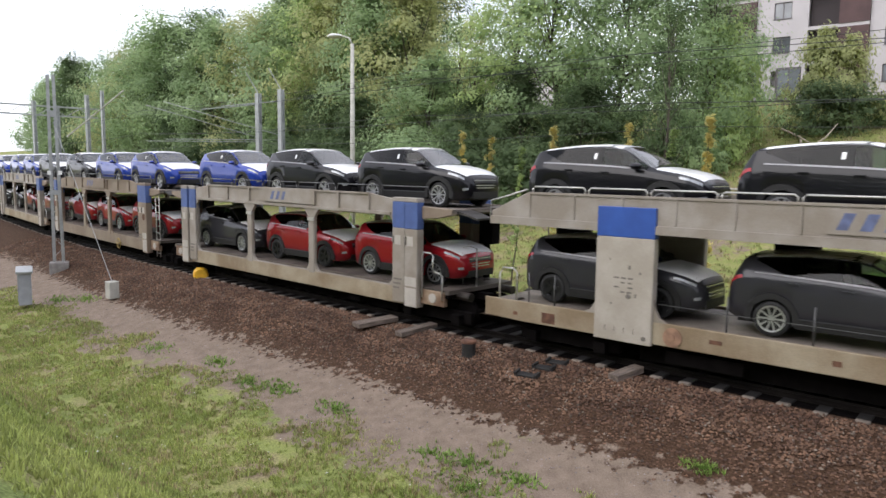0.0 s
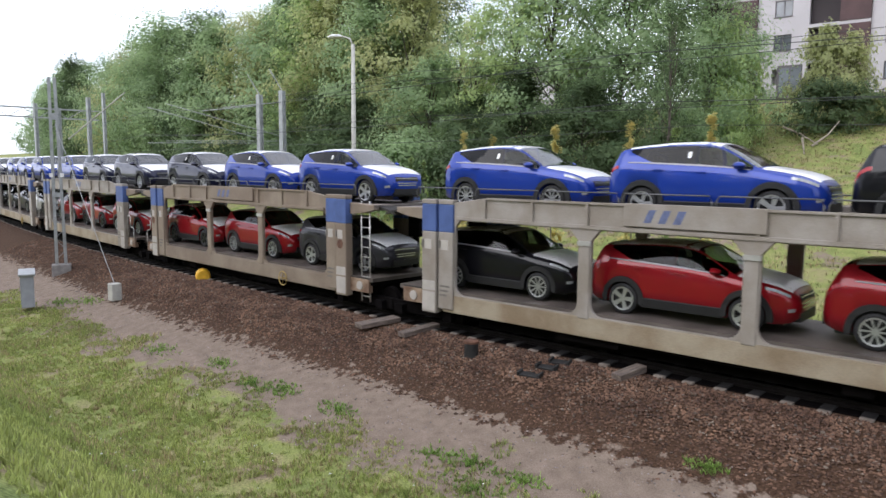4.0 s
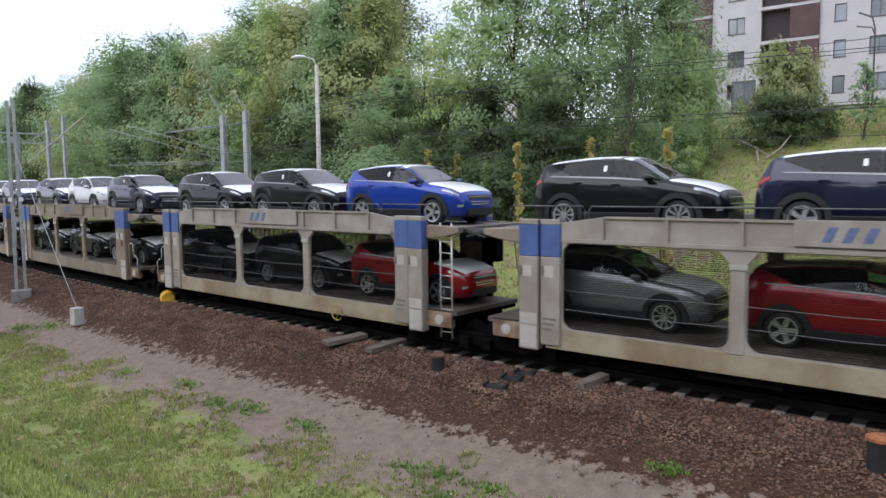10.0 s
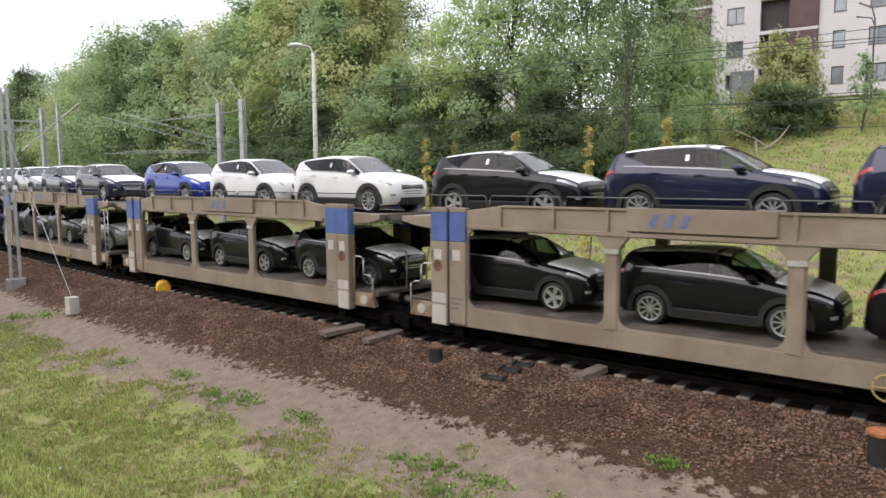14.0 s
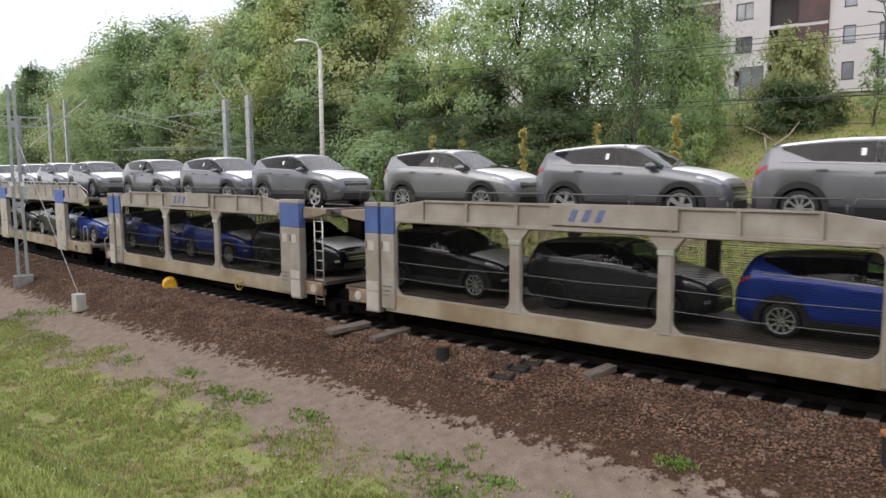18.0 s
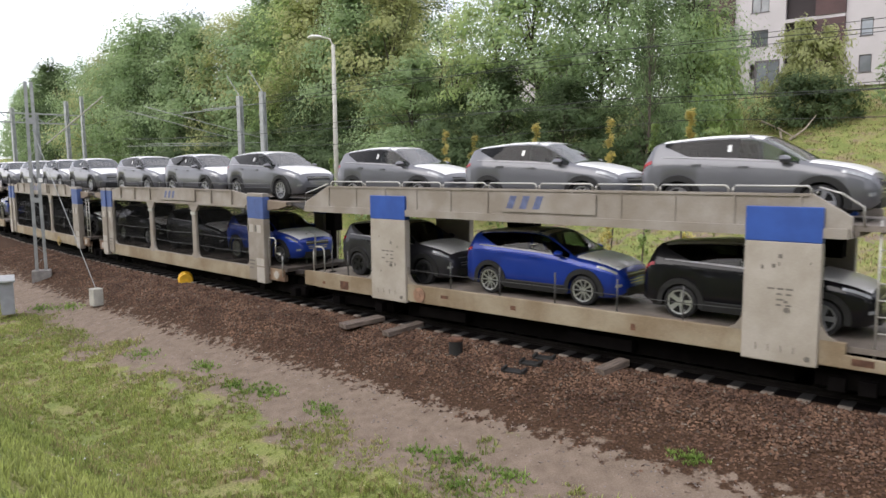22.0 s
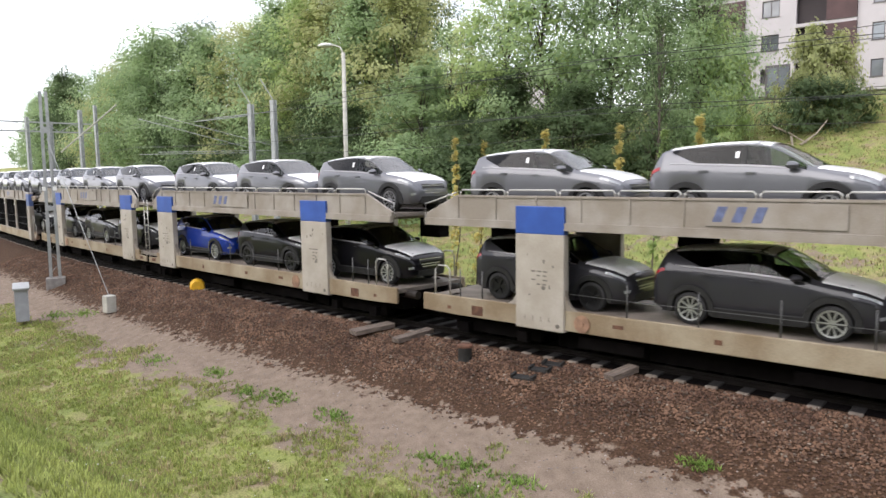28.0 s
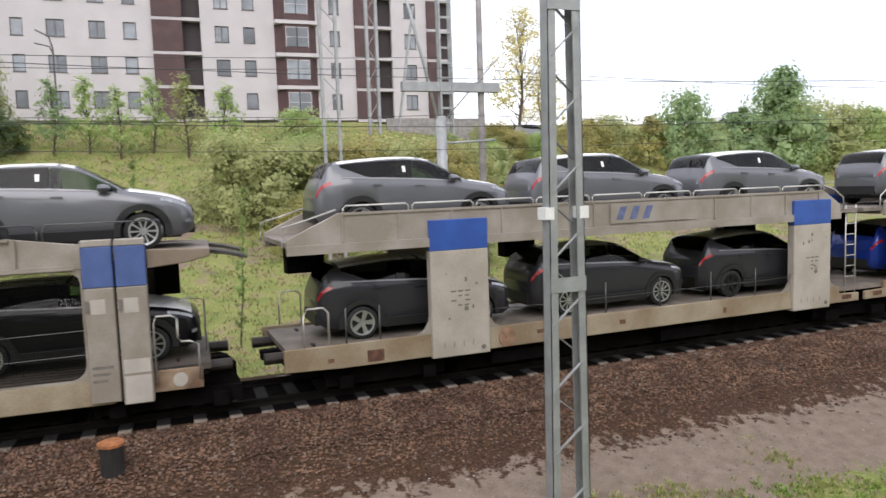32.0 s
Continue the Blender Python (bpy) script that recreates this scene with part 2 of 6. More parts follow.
M["windshield"] = glass_material("windshield_glass", (0.42, 0.50, 0.46), 2.3)
M["cabin"] = material("dark_cabin_trim", (0.02, 0.02, 0.021), 0.8, spread=0.2, spec=0.2)
M["trim"] = material("black_plastic_cladding", (0.011, 0.011, 0.012), 0.55, spread=0.2, bump=0.1, bump_scale=200)
M["chrome"] = material("chrome_trim", (0.68, 0.68, 0.7), 0.25, 0.7, spread=0.05)
M["window_line"] = material("satin_window_line", (0.25, 0.25, 0.26), 0.45, 0.5, spread=0.05)
M["red_lens"] = material("red_tail_lens", (0.36, 0.008, 0.012), 0.15, spread=0.1, coat=0.5)
M["lamp_lens"] = material("headlight_lens", (0.38, 0.40, 0.42), 0.12, 0.3, spread=0.3, scale=20, coat=0.6)
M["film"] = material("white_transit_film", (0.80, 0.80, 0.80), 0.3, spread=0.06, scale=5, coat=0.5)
PAINT = {
    "black": ((0.006, 0.006, 0.008), 0.0), "charcoal": ((0.036, 0.036, 0.042), 0.2), "gray": ((0.146, 0.149, 0.163), 0.35),
    "silver": ((0.22, 0.225, 0.23), 0.5), "white": ((0.62, 0.62, 0.62), 0.0), "navy": ((0.010, 0.012, 0.035), 0.2),
    "blue": ((0.012, 0.04, 0.28), 0.25), "red": ((0.23, 0.007, 0.012), 0.2),
}
WORDS = {"black": "black", "charcoal": "charcoal grey", "gray": "metallic grey", "silver": "light silver grey", "white": "white",
         "navy": "dark navy blue", "blue": "bright blue", "red": "deep red"}
for key, (col, met) in PAINT.items():
    M["paint_" + key] = material("car_paint_" + key, col, 0.32, met, spread=0.06, scale=1.2, coat=0.55 if key in ("black", "charcoal") else 0.8, spec=0.1)

# ---- the track's line ----
R_CURVE = 1 / (2 * CURVE)
RAIL = 0.17          # rail top above the sleepers


ARC_END, ARC_START = -62.0, 10.0      # outside these the track runs straight


def along(s, off=0.0, z=0.0):
    """The place and heading (degrees) at s metres along the track, off metres to its far side: an arc with straights at both ends."""
    c = min(max(s, ARC_END), ARC_START)
    a = c / R_CURVE
    d = s - c
    x, y = (R_CURVE - off) * math.sin(a), YC + R_CURVE - (R_CURVE - off) * math.cos(a)
    return x + d * math.cos(a), y + d * math.sin(a), z, math.degrees(a)


def rail_pose(s, off=0.0, z=0.0):
    x, y, z, h = along(s, off, z)
    return pose(x, y, z, 0, 0, h)


ENDS = [along(ARC_END), along(ARC_START)]


def lateral(x, y):
    """How far a point lies beyond the track's centre line."""
    for (ex, ey, _, h), beyond in ((ENDS[0], x < ENDS[0][0]), (ENDS[1], x > ENDS[1][0])):
        if beyond:
            return (y - ey) * math.cos(radians(h)) - (x - ex) * math.sin(radians(h))
    return R_CURVE - math.hypot(x, YC + R_CURVE - y) if y < YC + 150 else y - YC


# ---- cars ----
TOP = [(-2.24, 0.86), (-2.22, 1.00), (-2.16, 1.12), (-2.10, 1.23), (-2.02, 1.38), (-1.95, 1.495), (-1.88, 1.535), (-1.72, 1.56), (-1.4, 1.595), (-0.8, 1.64), (-0.3, 1.65),
       (0.0, 1.64), (0.25, 1.585), (0.45, 1.49), (0.7, 1.345), (1.0, 1.17), (1.08, 1.145), (1.3, 1.11), (1.6, 1.065), (1.85, 1.0), (2.02, 0.935), (2.12, 0.875), (2.2, 0.79), (2.24, 0.67)]
LOW = [(-2.24, 0.42), (-2.18, 0.33), (-2.0, 0.27), (-1.7, 0.23), (1.7, 0.21), (2.0, 0.23), (2.16, 0.27), (2.24, 0.36)]
WID = [(-2.24, 0.66), (-2.19, 0.75), (-2.08, 0.83), (-1.9, 0.885), (-1.5, 0.92), (0.0, 0.915), (1.3, 0.925), (1.75, 0.89), (2.0, 0.82), (2.14, 0.72), (2.24, 0.55)]
BELT = [(-2.24, 0.82), (-2.2, 0.97), (-2.12, 1.09), (-2.0, 1.16), (-1.7, 1.20), (-1.0, 1.175), (0.0, 1.13), (0.6, 1.095), (1.0, 1.05), (1.5, 0.985), (1.85, 0.92), (2.02, 0.86), (2.14, 0.79), (2.24, 0.62)]
ROOFW = [(-2.24, 0.58), (-2.1, 0.70), (-1.95, 0.68), (-1.7, 0.66), (-0.5, 0.68), (0.36, 0.68), (0.7, 0.73), (1.02, 0.79), (1.5, 0.76), (2.02, 0.66), (2.24, 0.46)]
AXLES = (1.335, -1.335)
WHEEL_R = 0.345


def car_ring(x):
    """The half section of the car at x, from the floor to the middle of the roof."""
    top, low, w, belt, rw = lerp(TOP, x), lerp(LOW, x), lerp(WID, x), lerp(BELT, x), lerp(ROOFW, x)
    arch = low
    for ax in AXLES:
        d = abs(x - ax)
        if d < 0.40:
            arch = max(arch, WHEEL_R + math.sqrt(max(0.0, 0.40 ** 2 - d * d)))
    drop = 0.05 if x < 1.05 else 0.035
    z2 = max(0.60, arch + 0.03) if low < 0.4 else 0.55
    z2 = min(z2, belt - 0.10)
    z3 = max(z2 + 0.02, belt - 0.13)
    return [(0.5 * w, arch), (0.965 * w, min(arch + 0.012, z2 - 0.01)), (w, z2), (0.99 * w, z3), (0.95 * w, belt),
            (rw, top - drop), (rw * 0.82, top - 0.012), (rw * 0.45, top), (0.0, top + 0.006)]


def car_point(x, v, out=0.0):
    r = car_ring(x)
    i = min(int(v), len(r) - 2)
    a, b, k = r[i], r[i + 1], v - i
    dy, dz = b[0] - a[0], b[1] - a[1]
    n = math.hypot(dy, dz) or 1
    return x, a[0] + dy * k + out * dz / n, a[1] + dz * k - out * dy / n


def car_patch(x0, x1, v0, v1, out, side=1, nx=6, nv=3, thick=0.02):
    """A panel that lies on the car's skin between two stations and two heights; side -1: the camera's side."""
    sh = Shape()
    for o in (out, out - thick):
        rows = []
        for i in range(nx + 1):
            x = x0 + (x1 - x0) * i / nx
            rows.append([(p[0], p[1] * side, p[2]) for p in (car_point(x, v0 + (v1 - v0) * j / nv, o) for j in range(nv + 1))])
        if o == out:
            sh.grid(rows)
            outer = rows
    # rim of the panel
    inner = rows
    n, m = nx + 1, nv + 1
    edge = [(i, 0) for i in range(n)] + [(n - 1, j) for j in range(1, m)] + [(i, m - 1) for i in range(n - 2, -1, -1)] + [(0, j) for j in range(m - 2, 0, -1)]
    vs = [outer[i][j] for i, j in edge] + [inner[i][j] for i, j in edge]
    k = len(edge)
    sh.add(vs, [(i, (i + 1) % k, k + (i + 1) % k, k + i) for i in range(k)])
    return sh


WINDOW_BACK, WINDOW_FRONT = -1.70, 0.93
POST_A, POST_B = -0.26, -0.17        # the post between the side windows


def window_low(x):
    """Lower edge of the side windows: it climbs towards the rear corner."""
    return min(4.86, 4.07 + 0.70 * max(0.0, 1 - (x - WINDOW_BACK) / 0.62) ** 1.2)


def build_body():
    xs = sorted(set(round(v, 3) for v in [a for a, _ in TOP] + [-2.0 + 0.1 * i for i in range(41)] + [WINDOW_BACK, WINDOW_FRONT, POST_A, POST_B, 0.30, 1.02, -2.08, -1.84]
                    + [ax + d for ax in AXLES for d in (-0.4, -0.39, -0.36, -0.31, -0.24, -0.16, -0.08, 0, 0.08, 0.16, 0.24, 0.31, 0.36, 0.39, 0.4)]))
    sh = Shape()
    rows = []
    for x in xs:
        half = [car_point(x, v)[1:] for v in (0, 1, 2, 3, 4, window_low(x), 4.9, 5, 5.16, 6, 7, 8)]
        rows.append([(x, -y, z) for y, z in half] + [(x, y, z) for y, z in reversed(half[:-1])])
    m = len(rows[0])
    for i in range(len(rows) - 1):
        x = (xs[i] + xs[i + 1]) / 2
        side = WINDOW_BACK < x < POST_A or POST_B < x < WINDOW_FRONT
        screen = 0.30 < x < 1.02 or -2.08 < x < -1.84
        for j in range(m - 1):
            k = min(j, m - 2 - j)
            if (k == 5 and side) or (k >= 8 and screen):
                continue
            sh.add([rows[i][j], rows[i][j + 1], rows[i + 1][j + 1], rows[i + 1][j]], [(0, 1, 2, 3)])
    for row in (rows[0], rows[-1]):
        h = m // 2
        mid = [tuple((row[j][k] + row[m - 1 - j][k]) / 2 for k in range(3)) for j in range(h + 1)]
        sh.grid([row[:h + 1], mid])
        sh.grid([mid, [row[m - 1 - j] for j in range(h + 1)]])
    return sh


def side_glass(x0, x1, side):
    """A side window that lies just proud of its opening."""
    n = 9
    rows = []
    for i in range(n + 1):
        x = x0 + (x1 - x0) * i / n
        lo = window_low(x) - 0.02
        rows.append([(q[0], q[1] * side, q[2]) for q in (car_point(x, lo + (4.92 - lo) * j / 3, 0.005) for j in range(4))])
    return Shape().grid(rows)


def cabin():
    """Seats, dashboard, door linings and floor seen through the windows."""
    sh = Shape()
    sh.box(-1.75, 1.05, -0.76, 0.76, 0.46, 0.52)
    for side in (-1, 1):
        sh.box(-1.7, 0.95, side * 0.80 - 0.02, side * 0.80 + 0.02, 0.5, 1.0)
    sh.prism([(0.62, 0.6), (1.04, 0.6), (1.04, 1.02), (0.86, 1.06), (0.66, 0.98)], -0.76, 0.76)
    for y in (-0.38, 0.38):
        sh.box(-0.30, 0.26, y - 0.24, y + 0.24, 0.5, 0.74)
        sh.prism([(-0.18, 0.70), (-0.02, 0.70), (-0.22, 1.28), (-0.34, 1.26)], y - 0.23, y + 0.23)
        sh.prism([(-0.26, 1.29), (-0.16, 1.30), (-0.22, 1.47), (-0.32, 1.46)], y - 0.12, y + 0.12)
        sh.prism([(-1.24, 1.17), (-1.14, 1.18), (-1.20, 1.36), (-1.30, 1.35)], y - 0.12, y + 0.12)
    sh.box(-1.20, -0.70, -0.68, 0.68, 0.5, 0.74)
    sh.prism([(-1.14, 0.70), (-0.98, 0.70), (-1.16, 1.18), (-1.30, 1.16)], -0.68, 0.68)
    sh.lathe([(0.17, -0.015), (0.19, 0.0), (0.17, 0.015), (0.15, 0.0), (0.17, -0.015)], 14, (0.50, 0.38, 1.0), "z")
    return sh


def arch_band(ax, side):
    """The black plastic edge round a wheel opening."""
    rows = []
    for i in range(15):
        a = math.pi * (-0.06 + 1.12 * i / 14)
        row = []
        for r, out in ((0.385, 0.004), (0.39, 0.022), (0.50, 0.024), (0.515, -0.03)):
            x, z = ax + r * math.cos(a), max(WHEEL_R + r * math.sin(a), 0.24)
            row.append((x, side * (lerp(WID, x) * (0.99 if z < 0.6 else 1.0) + out), z))
        rows.append(row)
    return rows


def car_meshes():
    g = {}
    g["body"] = build_body()
    cl = Shape()
    cl.box(-2.02, 2.0, -0.72, 0.72, 0.20, 0.66)
    for ax in AXLES:
        for side in (-1, 1):
            cl.grid(arch_band(ax, side))
    for side in (-1, 1):
        rows = []
        for x in (-0.9, -0.6, -0.2, 0.3, 0.6, 0.9):
            w = lerp(WID, x)
            rows.append([(x, side * (w * 0.93), 0.2), (x, side * (w * 0.97 + 0.02), 0.22), (x, side * (w * 0.99 + 0.022), 0.40), (x, side * w * 0.97, 0.43)])
        cl.grid(rows)
    cl.box(2.10, 2.25, -0.52, 0.52, 0.26, 0.44)
    cl.box(-2.262, -2.12, -0.6, 0.6, 0.32, 0.56)
    g["cladding"] = cl
    both = Shape()
    for side in (-1, 1):
        both.grid([[(p[0], p[1] * side, p[2]) for p in (car_point(x, v, 0.006) for v in (5.12, 5.7, 6.4, 7.2, 8.0))] for x in (0.26, 0.4, 0.55, 0.7, 0.85, 1.0, 1.06)])
    g["windshield"] = both
    both = Shape()
    for side in (-1, 1):
        both.grid([[(p[0], p[1] * side, p[2]) for p in (car_point(x, v, 0.006) for v in (5.2, 5.7, 6.4, 7.2, 8.0))] for x in (-2.10, -2.03, -1.96, -1.88, -1.82)])
    g["rear_window"] = both
    for side, tag in ((-1, "r"), (1, "l")):
        g["wf" + tag] = side_glass(POST_B + 0.005, WINDOW_FRONT + 0.005, side)
        g["wr" + tag] = side_glass(WINDOW_BACK - 0.005, POST_B, side)
        g["head" + tag] = car_patch(1.66, 2.10, 3.55, 3.98, 0.01, side, 6, 2)
        g["tail" + tag] = car_patch(-2.215, -1.93, 3.3, 3.85, 0.012, side, 6, 2)
        mi = Shape()
        rows = []
        for k, (dx, sc) in enumerate(((-0.10, 0.5), (-0.08, 0.9), (0.0, 1.0), (0.07, 0.75), (0.11, 0.3))):
            rows.append([(0.72 + dx, side * (0.97 + 0.12 * sc * math.cos(a)), 1.16 + 0.075 * sc * math.sin(a)) for a in (2 * math.pi * i / 8 for i in range(9))])
        mi.grid(rows)
        mi.add(rows[0][:8], [tuple(range(8))])
        mi.box(0.70, 0.76, side * 0.86 if side > 0 else -0.92, 0.92 if side > 0 else -0.86, 1.08, 1.13)
        g["mirror" + tag] = mi
        for x, tag2 in ((-0.05, "f"), (-0.98, "b")):
            y = car_point(x, 3.1)[1] * side
            z = car_point(x, 3.1)[2]
            g["handle" + tag + tag2] = Shape().box(x - 0.10, x + 0.10, min(y, y + side * 0.03), max(y, y + side * 0.03), z - 0.018, z + 0.018)
    g["cabin"] = cabin()
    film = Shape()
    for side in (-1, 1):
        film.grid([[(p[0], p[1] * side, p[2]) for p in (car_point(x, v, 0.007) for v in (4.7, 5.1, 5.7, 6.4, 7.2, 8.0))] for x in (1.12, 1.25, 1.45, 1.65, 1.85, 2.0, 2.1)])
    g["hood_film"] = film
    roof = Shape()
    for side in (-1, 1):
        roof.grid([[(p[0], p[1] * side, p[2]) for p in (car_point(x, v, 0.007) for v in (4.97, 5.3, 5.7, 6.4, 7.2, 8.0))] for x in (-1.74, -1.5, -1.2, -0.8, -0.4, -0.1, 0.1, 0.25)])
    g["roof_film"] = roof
    for side, tag in ((-1, "r"), (1, "l")):
        g["line" + tag] = car_patch(-1.70, 0.90, 4.02, 4.09, 0.011, side, 14, 1)
        g["fog" + tag] = car_patch(2.08, 2.18, 1.62, 1.82, 0.012, side, 3, 1)
    gr = Shape()
    for k in range(4):
        z, hw = 0.53 + 0.068 * k, 0.36 + 0.03 * k
        gr.box(2.15, 2.247 - 0.012 * max(0, k - 1), -hw, hw, z, z + 0.026)
    g["grille"] = gr
    g["grille_back"] = Shape().prism([(2.08, 0.49), (2.238, 0.49), (2.238, 0.70), (2.20, 0.79), (2.08, 0.82)], -0.45, 0.45)
    g["sticker"] = Shape().add([(q[0], -q[1], q[2]) for q in (car_point(-0.385, 4.36, 0.009), car_point(-0.315, 4.36, 0.009), car_point(-0.315, 4.64, 0.009), car_point(-0.385, 4.64, 0.009))], [(0, 1, 2, 3)])
    ty = Shape()
    ty.lathe([(0.20, -0.10), (0.255, -0.11), (0.325, -0.105), (0.345, -0.08), (0.345, 0.08), (0.325, 0.105), (0.235, 0.11), (0.2, 0.1)], 28)
    ty.lathe([(0.0, -0.04), (0.24, -0.04)], 20)
    g["tyre"] = ty

    def rim(n, width):
        ri = Shape()
        ri.lathe([(0.228, -0.112), (0.262, -0.118), (0.262, -0.05), (0.245, -0.05), (0.228, -0.112)], 28)
        ri.lathe([(0.0, -0.105), (0.055, -0.105), (0.065, -0.08), (0.065, -0.05)], 12)
        for k in range(n):
            a = 2 * math.pi * k / n
            ca, sa = math.cos(a), math.sin(a)
            for tw in ((-0.5, 0.5),):
                vs = []
                for r, w, y in ((0.05, width * 0.8, -0.10), (0.238, width * 1.1, -0.110)):
                    for q in (-w / 2, w / 2):
                        for dy in (0, 0.03):
                            vs.append((r * ca - q * sa, y + dy, r * sa + q * ca))
                ri.add(vs, [(0, 2, 6, 4), (1, 5, 7, 3), (0, 4, 5, 1), (2, 3, 7, 6), (0, 1, 3, 2), (4, 6, 7, 5)])
        return ri
    g["rim5"] = rim(5, 0.095)
    g["rim10"] = rim(10, 0.034)
    return g


CAR_SHAPES = car_meshes()
CAR_MESH = {}


def shared(key, mat, smooth=False):
    """The mesh of a car part, made once for each material."""
    name = key.rstrip("0123456789")
    if (key, mat) not in CAR_MESH:
        CAR_MESH[key, mat] = CAR_SHAPES[key].mesh(name, M[mat], smooth)
        if key == "body":
            me = CAR_MESH[key, mat]
            bm = bmesh.new()
            bm.from_mesh(me)
            bmesh.ops.remove_doubles(bm, verts=bm.verts, dist=0.002)
            bmesh.ops.recalc_face_normals(bm, faces=bm.faces)
            bm.to_mesh(me)
            bm.free()
            me.polygons.foreach_set("use_smooth", [True] * len(me.polygons))
    return CAR_MESH[key, mat]


def make_car(colour, rim_key, rim_mat, level):
    car = thing("car", f"{WORDS[colour]} compact SUV on the {level} deck of a wagon", "car", "cars on the train")
    paint = "paint_" + colour
    part("body", shared("body", paint, True), None, car)
    part("cladding", shared("cladding", "trim"), None, car, "black plastic cladding and underbody")
    part("windshield", shared("windshield", "windshield", True), None, car)
    part("interior", shared("cabin", "cabin"), None, car, "dark seats and dashboard")
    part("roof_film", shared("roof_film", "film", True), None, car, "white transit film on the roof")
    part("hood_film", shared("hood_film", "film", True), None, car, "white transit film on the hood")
    part("rear_window", shared("rear_window", "privacy_glass", True), None, car)
    for k in ("wfr", "wrr", "wfl", "wrl"):
        part("side_window", shared(k, "glass" if k[1] == "f" else "privacy_glass", True), None, car)
    for k in ("r", "l"):
        part("mirror", shared("mirror" + k, paint, True), None, car)
        part("headlight", shared("head" + k, "lamp_lens", True), None, car)
        part("taillight", shared("tail" + k, "red_lens", True), None, car)
        part("fog_lamp", shared("fog" + k, "lamp_lens", True), None, car)
    if level == "upper":
        part("window_sticker", shared("sticker", "film"), None, car, "white paper transport sticker")
    part("window_trim", shared("liner", "window_line", True), None, car, "thin chrome window line")
    for k in ("rf", "rb"):
        part("door_handle", shared("handle" + k, paint), None, car)
    gb = part("grille", shared("grille_back", "trim"), None, car)
    part("grille_trim", shared("grille", "chrome"), None, gb, "chrome bars")
    for ax in AXLES:
        for side in (-1, 1):
            ty = part("wheel", shared("tyre", "tyre", True), None, car, "black tyre")
            ty.matrix_basis = pose(ax, side * 0.795, WHEEL_R, 0, 0, 0 if side < 0 else 180)
            if side < 0:
                part("rim", shared(rim_key, rim_mat), None, ty)
    return car

# ---- ground ----
PROFILE = [(-400, 2.0), (-60, 2.6), (-14.6, 2.8), (-13.6, 2.2), (-9.5, -1.25), (-8, -1.3), (-5.6, -1.05), (-3.8, -0.66), (-2.8, -0.24), (-1.85, -0.03), (-1.2, 0.0),
           (1.2, 0.0), (1.9, -0.03), (3.2, -0.6), (5.0, -0.8), (11, -0.7), (16, 0.55), (22, 2.4), (31, 5.6), (38, 8.2), (43, 9.6), (60, 10.2), (400, 14)]


def ground_z(x, y):
    o = lateral(x, y)
    z = lerp(PROFILE, o)
    if 13 < o < 45:
        # the bank is lower towards the right
        z -= (z + 0.7) * 0.35 * min(1.0, max(0.0, (x - 16) / 30))
    if o < -3.2 or o > 3.5:
        k = min(1.0, (abs(o) - 3.2) / 3)
        z += k * 0.10 * noise.noise(Vector((x * 0.35, y * 0.35, 0))) + k * 0.04 * noise.noise(Vector((x * 1.7, y * 1.7, 3)))
    return z


